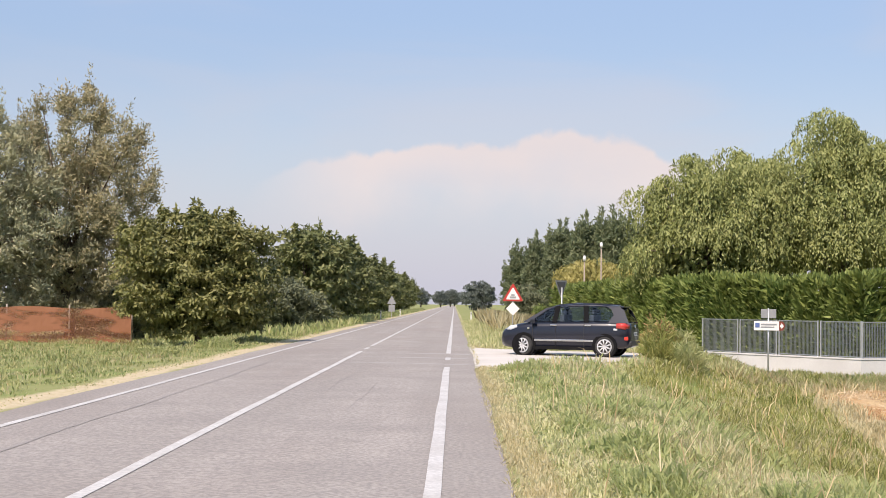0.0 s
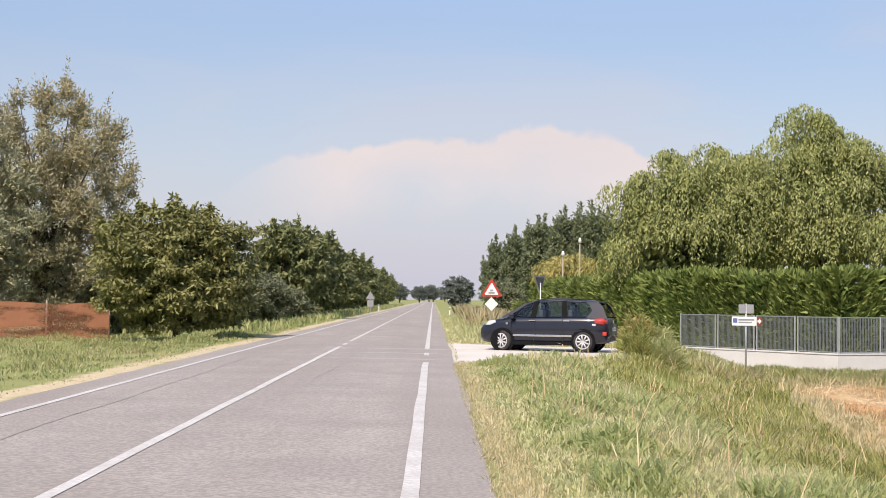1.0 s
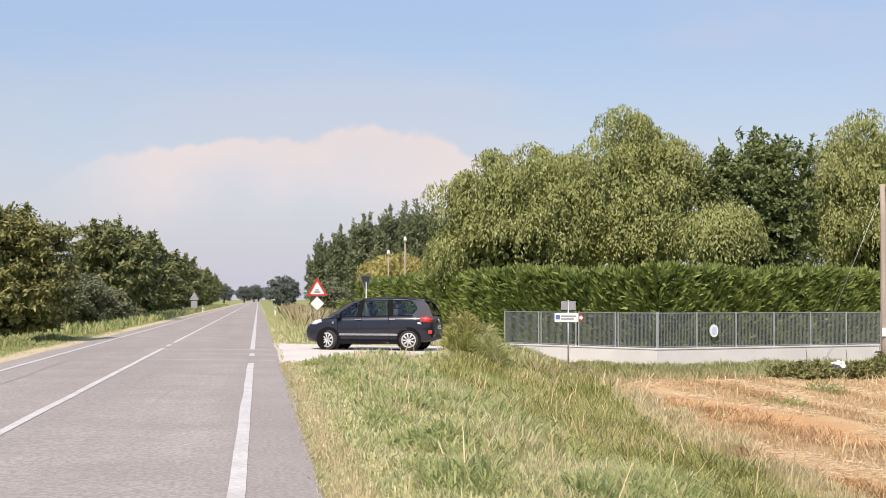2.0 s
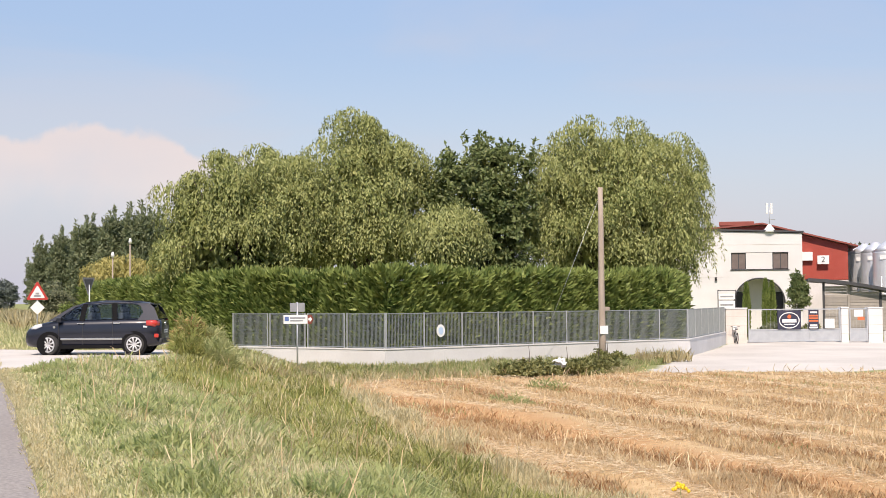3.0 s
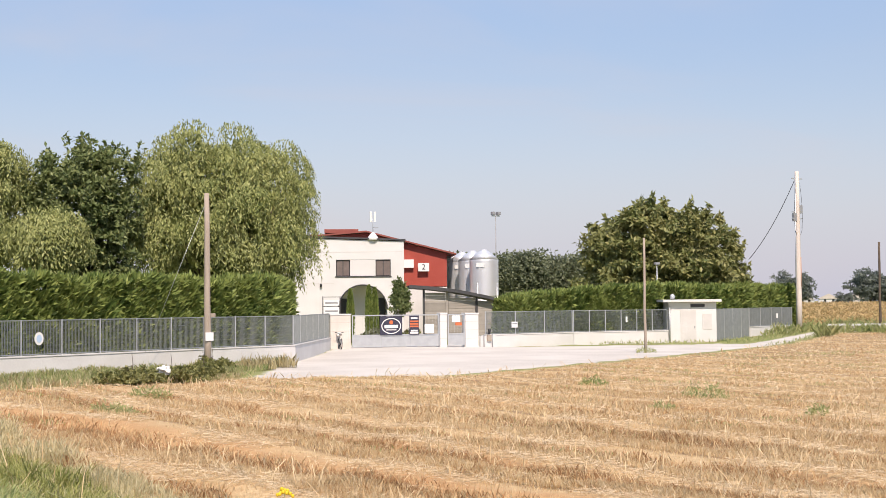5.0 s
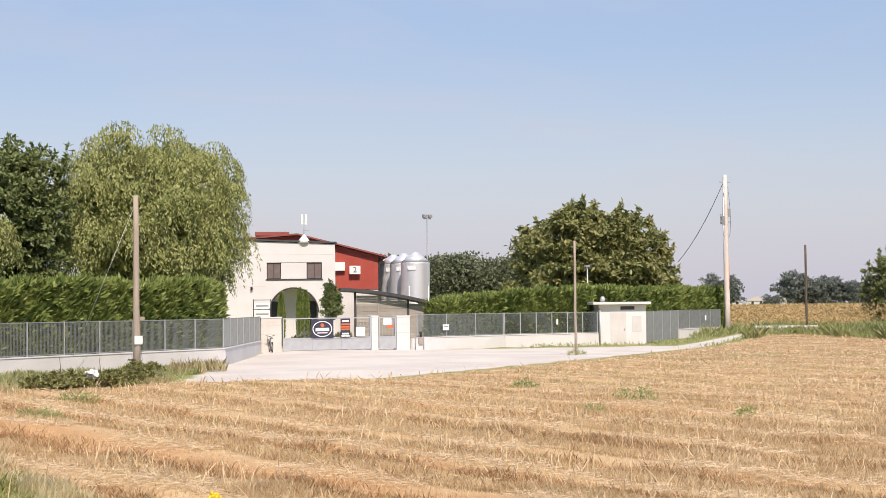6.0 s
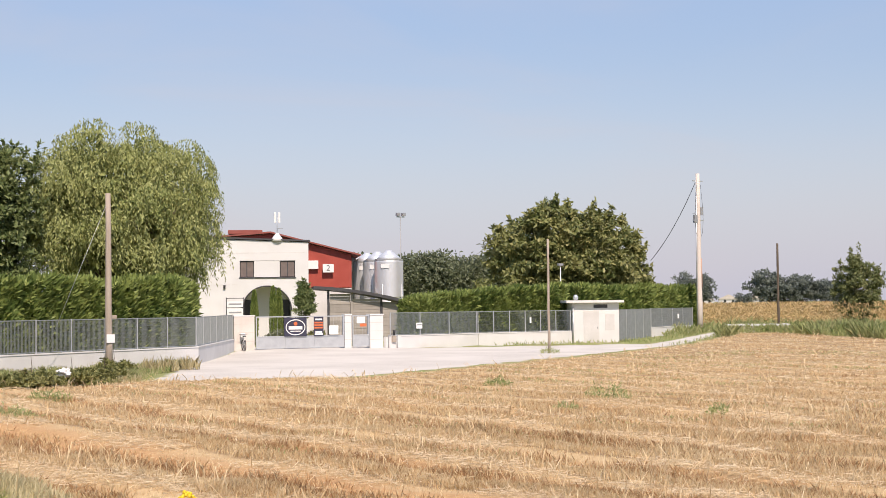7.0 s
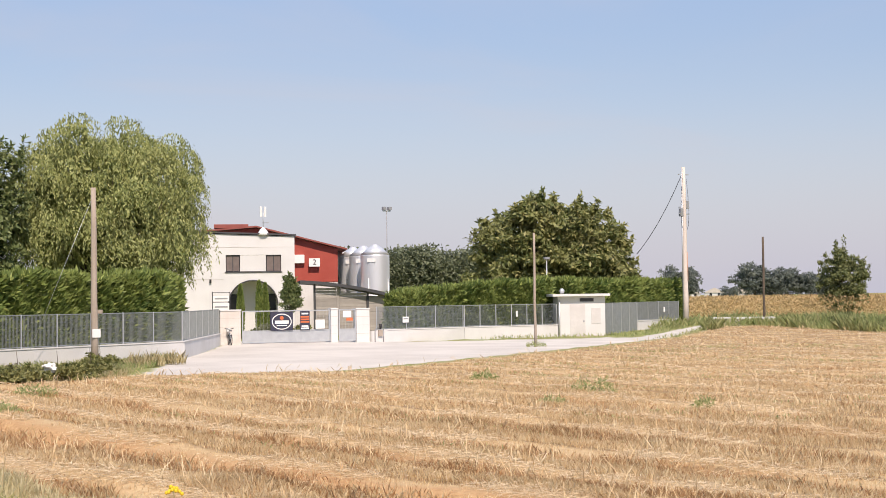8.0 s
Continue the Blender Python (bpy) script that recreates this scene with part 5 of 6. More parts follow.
# ---- road signs ----
def rounded_tri(r, c):
    pts = []
    for k in range(3):
        a = k * math.tau / 3
        cx, cz = (r - 2 * c) * math.sin(a), (r - 2 * c) * math.cos(a)
        for j in range(-3, 4):
            b = a + j * math.pi / 9
            pts.append((cx + c * math.sin(b), cz + c * math.cos(b)))
    return pts


warn = thing("warning_sign", (2.66, 66.95, 0.0), "red-bordered triangular warning sign above a white diamond plate", "road sign")
part("post", tubed([(0, 0.04, -0.3), (0, 0.04, 2.45)], [0.03, 0.03], 8), M_ZINC, warn)
part("border", prism([(x, z + 2.03) for x, z in rounded_tri(0.56, 0.05)], -0.01, 0.0), M_SIGNRED, warn)
part("face", prism([(x, z + 2.02) for x, z in rounded_tri(0.38, 0.03)], -0.018, -0.011), M_WHITE, warn)
part("pictogram", boxed(-0.14, 0.14, -0.024, -0.019, 1.88, 1.97, 0.002), M_GREYBACK, warn)
part("pictogram", boxed(-0.08, 0.08, -0.024, -0.019, 1.99, 2.07, 0.002), M_GREYBACK, warn)
part("diamond_plate", prism([(0.0, 1.72), (0.31, 1.41), (0.0, 1.10), (-0.31, 1.41)], -0.01, 0.0), M_WHITE, warn)

yld = thing("give_way_sign", (5.42, 74.8, -0.2), "back of a dark grey inverted triangular road sign", "road sign", turn=50)
part("post", tubed([(0, -0.05, -0.2), (0, -0.05, 2.7)], [0.035, 0.035], 8), M_ZINC, yld)
part("plate", prism([(-x, 2.75 - z) for x, z in rounded_tri(0.62, 0.05)], 0.0, 0.012), M_GREYBACK, yld)
part("rim", prism([(-x, 2.75 - z) for x, z in rounded_tri(0.45, 0.04)], -0.012, -0.002), surface("dark_sign_back", (0.09, 0.09, 0.10), (0.12, 0.12, 0.13), 0.6, 3, 30, 0.2, bump=0), yld)

backs = thing("road_sign_back", (-6.95, 163, -0.1), "grey back of a triangular road sign on a post", "road sign")
part("post", tubed([(0, 0.05, -0.2), (0, 0.05, 2.4)], [0.04, 0.04], 8), M_ZINC, backs)
part("plate", prism([(x, z + 1.9) for x, z in rounded_tri(0.62, 0.05)], 0.0, 0.012), M_GREYBACK, backs)
part("lower_plate", boxed(-0.35, 0.35, 0.0, 0.012, 0.75, 1.5), M_GREYBACK, backs)
for x, y in ((-7.0, 140), (-7.0, 190), (1.6, 140)):
    mk = thing("marker_post", (x, y, -0.1), "low white roadside marker post", "marker post", "marker posts")
    part("shaft", boxed(-0.06, 0.06, -0.04, 0.04, -0.1, 0.95, 0.015), M_WHITE, mk)
    part("reflector", boxed(-0.04, 0.04, -0.046, -0.041, 0.7, 0.85), M_BLACK, mk)

M_ARROWRED = surface("dark_red_arrow_plate", (0.20, 0.05, 0.03), (0.24, 0.06, 0.04), 0.6, 3, 30, 0.1, bump=0)
way = thing("direction_sign", (11.05, 51.8, -0.72), "white direction sign with a red arrow tip on a steel post", "road sign", turn=-6)
part("post", tubed([(0, 0.05, -0.3), (0, 0.05, 2.30)], [0.03, 0.03], 8), M_ZINC, way)
part("panel", boxed(-0.50, 0.36, -0.02, 0.0, 1.52, 1.84, 0.006), M_WHITE, way)
part("arrow_plate", prism([(0.365, 1.52), (0.50, 1.52), (0.58, 1.68), (0.50, 1.84), (0.365, 1.84)], -0.02, 0.0), M_ARROWRED, way)
part("arrow", prism([(0.39, 1.64), (0.44, 1.64), (0.44, 1.58), (0.53, 1.68), (0.44, 1.78), (0.44, 1.72), (0.39, 1.72)], -0.028, -0.022), M_WHITE, way)
part("badge", boxed(-0.46, -0.31, -0.026, -0.021, 1.62, 1.78), M_BLUE, way)
part("text_bar", boxed(-0.27, 0.28, -0.026, -0.021, 1.70, 1.76), M_GREYBACK, way)
part("text_bar", boxed(-0.27, 0.20, -0.026, -0.021, 1.61, 1.66), M_GREYBACK, way)
for x in (-0.14, 0.14):
    part("upper_plate", boxed(x - 0.125, x + 0.125, 0.0, 0.012, 1.95, 2.27, 0.004), M_GREYBACK, way, "dark back of a square plate")
for x, y, z in ((8.5, 96.5, 4.75), (10.0, 100.5, 5.8)):
    lp = thing("lamp_post", (x, y, -0.6), "slim pale lamp post behind the hedge", "street lamp")
    part("pole", tubed([(0, 0, -0.1), (0, 0, z + 0.4)], [0.06, 0.045], 6), M_WOOD, lp)
    part("lamp_head", tubed([(0, -0.05, z + 0.35), (0, -0.05, z + 0.5), (0, -0.05, z + 0.72)], [0.05, 0.12, 0.06], 10), M_WHITE, lp)


# ---- parked car: x to its front, y to its left ----
def car():
    paint = surface("dark_navy_car_paint", (0.010, 0.012, 0.022), (0.013, 0.015, 0.027), 0.3, 2, 60, 0.1, bump=0, coat=0.8, spec=0.25)
    trim = surface("matt_black_trim", (0.010, 0.010, 0.011), (0.014, 0.014, 0.015), 0.95, 3, 40, 0.2, bump=0, spec=0.1)
    glass = glass_material("tinted_car_glass", (0.74, 0.78, 0.80))
    chrome = surface("chrome", (0.72, 0.72, 0.72), (0.66, 0.66, 0.66), 0.18, 3, 30, 0.05, metal=1.0, bump=0)
    red = surface("red_tail_lamp", (0.55, 0.03, 0.02), (0.50, 0.05, 0.03), 0.2, 6, 30, 0.2, bump=0, coat=1.0)
    clear = surface("clear_lamp", (0.75, 0.77, 0.78), (0.6, 0.62, 0.64), 0.15, 6, 30, 0.2, bump=0, coat=1.0)
    tyre = surface("tyre_rubber", (0.03, 0.03, 0.03), (0.05, 0.048, 0.045), 0.9, 6, 40, 0.3)
    alloy = surface("silver_wheel_trim", (0.70, 0.70, 0.70), (0.6, 0.6, 0.6), 0.4, 4, 30, 0.15, metal=0.5, bump=0)
    a = thing("parked_car", (3.69, 47.36, 0.0), "dark navy compact family car standing at the junction", "car", turn=163)

    def loft(stations, sections):
        bm = bmesh.new()
        rings = []
        for st in stations:
            half = sections(*st)
            pts = [(y, z) for y, z in half] + [(-y, z) for y, z in half[::-1] if y > 1e-6]
            rings.append([bm.verts.new((st[0], y, z)) for y, z in pts])
        for r0, r1 in zip(rings, rings[1:]):
            n = len(r0)
            for k in range(n):
                f = bm.faces.new((r0[k], r0[(k + 1) % n], r1[(k + 1) % n], r1[k]))
                f.smooth = True
        bm.faces.new(rings[0])
        bm.faces.new(rings[-1][::-1])
        bmesh.ops.recalc_face_normals(bm, faces=bm.faces)
        return bm

    low = [(-2.16, 0.44, 0.86, 0.60), (-2.13, 0.34, 1.02, 0.74), (-2.02, 0.28, 1.08, 0.83), (-1.7, 0.24, 1.10, 0.88), (-1.0, 0.21, 1.10, 0.89), (0.0, 0.2, 1.08, 0.89), (0.8, 0.2, 1.06, 0.885), (1.15, 0.21, 1.03, 0.87), (1.45, 0.22, 0.99, 0.855), (1.75, 0.24, 0.91, 0.81), (1.95, 0.27, 0.81, 0.72), (2.06, 0.31, 0.70, 0.58), (2.10, 0.38, 0.60, 0.46)]
    part("body", loft(low, lambda x, zb, zt, w: [(0.0, zb), (w * 0.85, zb), (w * 0.96, zb + 0.1), (w, zb + (zt - zb) * 0.5), (w * 0.985, zb + (zt - zb) * 0.8), (w * 0.95, zt - 0.04), (w * 0.84, zt + 0.005), (0.0, zt + 0.03)]), paint, a)
    cab = [(1.30, 1.02, 0.78, 0.76), (0.95, 1.27, 0.80, 0.74), (0.58, 1.49, 0.82, 0.69), (0.25, 1.60, 0.83, 0.67), (-0.4, 1.655, 0.835, 0.67), (-1.2, 1.645, 0.83, 0.66), (-1.74, 1.59, 0.82, 0.64), (-1.92, 1.45, 0.81, 0.66), (-2.09, 1.08, 0.80, 0.76)]
    BELT = 1.06

    def flank(x, z):
        """Half the width of the cabin at a height."""
        return 0.83 - 0.165 * min(1, max(-0.1, (z - BELT) / 0.52))

    top = [c for c in cab if c[0] < 0.6 and c[0] > -1.8]
    part("roof", loft(top, lambda x, zr, wb, wr: [(0.0, zr - 0.09), (wr * 0.9, zr - 0.10), (wr + 0.012, zr - 0.085), (wr, zr - 0.04), (wr * 0.86, zr), (0.0, zr + 0.015)]), paint, a, "dark navy roof with rounded edges")
    part("rear_spoiler", boxed(-1.90, -1.70, -0.60, 0.60, 1.535, 1.585, 0.02), paint, a)

    def side_plate(name, outline, m, out, thick, label=""):
        """A plate that follows the flank of the cabin, on both sides."""
        for s in (1, -1):
            bm = bmesh.new()
            va = [bm.verts.new((x, (flank(x, z) + out) * s, z)) for x, z in outline]
            vb = [bm.verts.new((x, (flank(x, z) + out - thick) * s, z)) for x, z in outline]
            bm.faces.new(va)
            bm.faces.new(vb[::-1])
            for i in range(len(va)):
                j = (i + 1) % len(va)
                bm.faces.new((va[i], vb[i], vb[j], va[j]))
            bmesh.ops.recalc_face_normals(bm, faces=bm.faces)
            part(name, bm, m, a, label)

    side_plate("front_pillar", [(1.32, 1.04), (1.12, 1.04), (0.52, 1.46), (0.16, 1.57), (0.20, 1.59), (0.58, 1.50), (0.95, 1.28)], paint, 0.012, 0.06)
    side_plate("front_pillar", [(0.98, 1.06), (0.90, 1.06), (0.60, 1.38), (0.68, 1.36)], trim, 0.006, 0.04)
    side_plate("door_pillar", [(0.36, 1.05), (0.20, 1.05), (0.12, 1.58), (0.28, 1.57)], trim, 0.014, 0.05, "black door pillar")
    side_plate("door_pillar", [(-0.66, 1.05), (-0.82, 1.05), (-0.78, 1.60), (-0.62, 1.60)], trim, 0.014, 0.05, "black door pillar")
    side_plate("rear_pillar", [(-1.42, 1.05), (-2.10, 1.05), (-1.93, 1.44), (-1.76, 1.58), (-1.34, 1.59), (-1.52, 1.48), (-1.60, 1.30)], paint, 0.012, 0.07)
    side_plate("front_window", [(1.10, 1.07), (0.30, 1.08), (0.24, 1.55), (0.56, 1.44), (0.84, 1.28)], glass, 0.008, 0.012)
    side_plate("rear_window", [(0.24, 1.08), (-0.70, 1.09), (-0.66, 1.575), (-0.2, 1.58), (0.18, 1.565)], glass, 0.008, 0.012)
    side_plate("quarter_window", [(-0.78, 1.10), (-1.50, 1.12), (-1.62, 1.32), (-1.54, 1.47), (-1.36, 1.57), (-0.74, 1.575)], glass, 0.008, 0.012)
    cloth = surface("grey_seat_cloth", (0.16, 0.165, 0.18), (0.22, 0.225, 0.24), 0.9, 4, 40, 0.2)
    for x, y in ((0.10, 0.38), (0.10, -0.38), (-0.85, 0.42), (-0.85, 0.0), (-0.85, -0.42)):
        part("seat_back", boxed(x - 0.09, x + 0.06, y - (0.25 if x > 0 else 0.2), y + (0.25 if x > 0 else 0.2), 0.9, 1.30, 0.05), cloth, a)
        part("headrest", boxed(x - 0.09, x + 0.01, y - 0.12, y + 0.12, 1.32, 1.46, 0.04), cloth, a)
    part("dashboard", boxed(0.85, 1.15, -0.70, 0.70, 0.98, 1.09, 0.03), M_BLACK, a)
    part("steering_wheel", ring(0.18, 0.18, 0.03, -0.015, 0.015, 20), M_BLACK, a).matrix_basis = pose(0.68, 0.38, 1.10, 0, 0, 90)

    def slab(name, pts, m, thick=0.012, label=""):
        bm = bmesh.new()
        v = [Vector(q) for q in pts]
        nrm = (v[1] - v[0]).cross(v[2] - v[0]).normalized() * thick
        t, u = [bm.verts.new(q + nrm) for q in v], [bm.verts.new(q - nrm) for q in v]
        bm.faces.new(t)
        bm.faces.new(u[::-1])
        for i in range(len(t)):
            j = (i + 1) % len(t)
            bm.faces.new((t[i], u[i], u[j], t[j]))
        bmesh.ops.recalc_face_normals(bm, faces=bm.faces)
        return part(name, bm, m, a, label)

    slab("windscreen", [(1.27, -0.72, 1.05), (1.27, 0.72, 1.05), (0.57, 0.66, 1.495), (0.57, -0.66, 1.495)], glass, 0.006)
    slab("rear_screen", [(-2.08, -0.70, 1.10), (-1.78, -0.60, 1.55), (-1.78, 0.60, 1.55), (-2.08, 0.70, 1.10)], glass, 0.008)
    for s in (1, -1):
        part("side_moulding", boxed(-0.98, 0.92, min(0.88 * s, 0.915 * s), max(0.88 * s, 0.915 * s), 0.46, 0.52, 0.008), chrome, a)
        part("sill", boxed(-0.98, 0.95, min(0.80 * s, 0.895 * s), max(0.80 * s, 0.895 * s), 0.19, 0.30, 0.01), trim, a)
        for x in (0.30, -0.80):
            part("door_handle", boxed(x - 0.11, x + 0.11, min(0.865 * s, 0.905 * s), max(0.865 * s, 0.905 * s), 0.95, 0.985, 0.008), chrome, a)
        for x in (0.98, 0.24, -0.68):
            part("door_gap", boxed(x - 0.006, x + 0.006, min(0.86 * s, 0.893 * s), max(0.86 * s, 0.893 * s), 0.30, 1.04), M_BLACK, a)
        mir = part("mirror", boxed(0.86, 1.02, min(0.86 * s, 1.04 * s), max(0.86 * s, 1.04 * s), 1.02, 1.16, 0.03), paint, a)
        part("tail_lamp", tubed([(-2.04, 0.70 * s, 0.96), (-1.94, 0.80 * s, 0.96), (-1.70, 0.865 * s, 0.97)], [0.11, 0.115, 0.08], 12), red, a)
        part("reversing_lamp", tubed([(-1.74, 0.855 * s, 0.84), (-1.62, 0.87 * s, 0.86)], [0.035, 0.035], 8), clear, a)
        part("bumper_reflector", boxed(-2.08, -1.95, min(0.70 * s, 0.84 * s), max(0.70 * s, 0.84 * s), 0.52, 0.64, 0.02), red, a)
        part("headlight", tubed([(1.50, 0.79 * s, 0.92), (1.70, 0.745 * s, 0.86), (1.86, 0.64 * s, 0.78)], [0.05, 0.085, 0.07], 10), clear, a)
        part("fog_lamp", tubed([(1.92, 0.62 * s, 0.56), (2.0, 0.58 * s, 0.56)], [0.05, 0.05], 8), clear, a)
        part("roof_rail", tubed([(0.2, 0.60 * s, 1.61), (-0.4, 0.60 * s, 1.675), (-1.55, 0.58 * s, 1.64)], [0.014] * 3, 6), M_BLACK, a)
        for x in (1.27, -1.34):
            arch = prism([(0.39 * math.cos(k * math.tau / 24), 0.39 * math.sin(k * math.tau / 24)) for k in range(24)], -0.13, 0.02)
            ar = part("wheel_arch", arch, trim, a)
            ar.location = (x, (0.865 if x < 0 else 0.855) * s, 0.335)
            w = part("wheel", tubed([(0, -0.095, 0), (0, -0.08, 0), (0, 0.08, 0), (0, 0.095, 0)], [0.28, 0.315, 0.315, 0.28], 28), tyre, a)
            w.location, w.rotation_euler = (x, 0.80 * s, 0.315), (0, 0, radians(-20 if x > 0 else 0))
            part("rim", ring(0.235, 0.235, 0.035, 0.08 * s, 0.115 * s, 28), alloy, w)
            part("hub", tubed([(0, 0.07 * s, 0), (0, 0.118 * s, 0)], [0.07, 0.06], 14), alloy, w)
            for k in range(9):
                u = k * math.tau / 9
                part("spoke", tubed([(0.05 * math.cos(u), 0.108 * s, 0.05 * math.sin(u)), (0.21 * math.cos(u), 0.10 * s, 0.21 * math.sin(u))], [0.022, 0.028], 5), alloy, w)
    part("rear_bumper", boxed(-2.185, -1.98, -0.74, 0.74, 0.32, 0.50, 0.05), M_BLACK, a)
    part("plate", boxed(-2.175, -2.15, -0.26, 0.26, 0.66, 0.77, 0.004), M_WHITE, a)
    part("plate_bar", boxed(-2.182, -2.176, -0.2, 0.2, 0.69, 0.74), M_GREYBACK, a)
    part("badge", tubed([(-2.12, 0, 0.95), (-2.17, 0, 0.95)], [0.05, 0.05], 12), chrome, a)
    part("grille", boxed(2.02, 2.10, -0.42, 0.42, 0.36, 0.48, 0.02), M_BLACK, a)
    for s in (1, -1):
        part("wing_badge", tubed([(1.12, 0.868 * s, 0.86), (1.12, 0.885 * s, 0.86)], [0.04, 0.04], 10), chrome, a)
    return a


car()

# rusty screen netting on posts across the road
net = thing("screen_netting", (-26.5, 61.0, -0.25), "rust-brown screen netting on posts beside the field", "fence", turn=2)
for k in range(6):
    part("post", tubed([(k * 2.6, 0.05, -0.2), (k * 2.6, 0.05, 1.62)], [0.04, 0.035], 6), M_WOOD, net)
m_net, nn, nl, nout = nodes_of("rust_brown_netting")
nd, nt, nmx = nn.new("ShaderNodeBsdfPrincipled"), nn.new("ShaderNodeBsdfTransparent"), nn.new("ShaderNodeMixShader")
nd.inputs["Base Color"].default_value = (0.30, 0.13, 0.07, 1)
nd.inputs["Roughness"].default_value = 0.9
nf = nn.new("ShaderNodeMapRange")
nf.inputs[3].default_value, nf.inputs[4].default_value = 0.22, 0.95
nl.new(noise_fac(nn, nl, 0.9, 3, 0.44, 0.54, stretch=(0.55, 1, 1.6)), nf.inputs[0])
nl.new(nf.outputs[0], nmx.inputs[0])
nl.new(nt.outputs[0], nmx.inputs[1])
nl.new(nd.outputs[0], nmx.inputs[2])
nl.new(nmx.outputs[0], nout.inputs[0])
bm = bmesh.new()
prev = None
for k in range(53):
    x = k * 0.25
    col = [bm.verts.new((x, 0.03 * math.sin(k * 0.9 + j) - 0.02, -0.1 + j * 0.4 + (0.04 * math.sin(k * 0.4) if j == 4 else 0))) for j in range(5)]
    if prev:
        for j in range(4):
            bm.faces.new((prev[j], col[j], col[j + 1], prev[j + 1]))
    prev = col
sheet = part("net", bm, m_net, net)
sol = sheet.modifiers.new("thickness", "SOLIDIFY")
sol.thickness = 0.006


# ---- grass, stubble, corn and weeds ----
def scatter(n, x0, x1, y0, y1):
    return RNG.uniform(x0, x1, n), RNG.uniform(y0, y1, n)


def patches(x, y, k=1.0):
    return 0.5 + 0.25 * np.sin(x * 1.9 * k + 1.3 * np.sin(y * 0.7 * k)) + 0.25 * np.sin(y * 1.3 * k + 1.7 * np.sin(x * 0.9 * k))


def verge_limit(y):
    """Where the stubble begins, to the right of the road."""
    return np.interp(y, [-60, 10, 18, 26, 36, 43, 46], [7.0, 7.0, 7.2, 7.9, 9.3, 10.5, 15.0])


def on_ground(x, y):
    return np.stack([x, y, height(x, y) - 0.01], 1)


def tufted(n, x0, x1, y0, y1, spread=0.09, per=14):
    cx, cy = scatter(n // per, x0, x1, y0, y1)
    k = RNG.integers(0, len(cx), n)
    return cx[k] + RNG.normal(0, spread, n), cy[k] + RNG.normal(0, spread, n)


def stuff(name, me, label, category):
    return tagged(new(name, me), label, category, kind="stuff")


def verge_cover():
    """The near verge: dense short grass, long curved blades in drifts, a lusher ditch and dry stalks."""
    G, U, D, W = [], [], [], []
    for y0, y1, rho in ((9.5, 15, 1500), (15, 22, 900), (22, 32, 430), (32, 58, 170)):
        n = int((y1 - y0) * 12 * rho)
        x, y = tufted(n, 0.6, 12.6, y0, y1, 0.10 + 0.005 * y0, 18)
        lim = verge_limit(y)
        ok = (x > 0.62) & (x < lim + 0.5) & (inside(APRON, x, y) < 0.1 + 0.25 * patches(x, y, 3)) & ((y < 52) | (x < 9)) & (x / y < 0.62)
        x, y, lim = x[ok], y[ok], lim[ok]
        f = (x - 0.6) / (lim - 0.6)
        pick = RNG.uniform(0, 1, len(x)) + 0.4 * (patches(x, y, 0.8) - 0.5)
        dry = (f < 0.06) | (pick < 0.20) | (f > 0.95)
        lush = ~dry & (f > 0.55 + 0.12 * np.sin(y * 0.6))
        weed = ~dry & ~lush & (patches(x + 3, y, 1.6) > 0.60) & (f > 0.12)
        w = (0.006 + 0.00055 * y) * RNG.uniform(0.6, 1.5, len(x))
        h = (0.09 + 0.15 * patches(x, y, 1.2) ** 1.5 + 0.08 * patches(x, y, 3.7) ** 2) * RNG.uniform(0.45, 1.7, len(x))
        h = h * np.clip(f / 0.22, 0.25, 1)
        for store, m, hm, wm in ((G, ~dry & ~lush & ~weed, 1.0, 1.0), (U, lush, 1.15, 0.8), (D, dry, 1.15, 0.7), (W, weed, 1.3, 1.5)):
            store.append((x[m], y[m], h[m] * hm, w[m] * wm))
    for store, name, mat_, lean, label in ((G, "verge_grass", L_GRASS, 0.9, "tufted green roadside grass with dry tips"), (U, "ditch_grass", L_LUSH, 1.0, "long yellow-green grass in the shallow ditch"), (D, "dry_grass", L_DRY, 0.9, "dry straw-coloured grass along the road edge"), (W, "verge_weeds", L_WEED, 1.1, "drifts of broad-bladed green weeds in the verge")):
        x, y, h, w = (np.concatenate([q[i] for q in store]) for i in range(4))
        stuff(name, grass_mesh(name, on_ground(x, y), h, w, lean, mat_), label, "grass")
    n = 700
    x, y = scatter(n, 1.0, 12.0, 10, 44)
    ok = (x < verge_limit(y) + 0.6) & (inside(APRON, x, y) < -0.5) & (RNG.uniform(0, 1, n) < 0.15 + x / verge_limit(y)) & (x / y < 0.62)
    x, y = x[ok], y[ok]
    stuff("dry_stalks", grass_mesh("dry_stalks", on_ground(x, y), RNG.uniform(0.3, 0.75, len(x)), 0.007 + 0.0004 * y, 0.8, L_STUBBLE), "tall bent dry stalks in the verge", "grass")


verge_cover()

# left verge
n = 70000
x, y = tufted(n, -24, -6.3, 16, 78, 0.16)
ok = (x / y > -0.36) & (x < -6.45)
x, y = x[ok], y[ok]
near_road = np.clip((-6.45 - x) / 1.2, 0.15, 1)
dry = RNG.uniform(0, 1, len(x)) < np.where(near_road < 0.6, 0.75, 0.05 + 0.45 * patches(x, y, 0.6) ** 2)
h = (0.07 + 0.17 * patches(x, y) ** 2) * near_road * RNG.uniform(0.6, 1.3, len(x))
stuff("verge_grass", grass_mesh("verge_grass", on_ground(x[~dry], y[~dry]), h[~dry] * 1.1, 0.03, 0.9, L_LEFTGRASS), "green grass on the far verge", "grass")
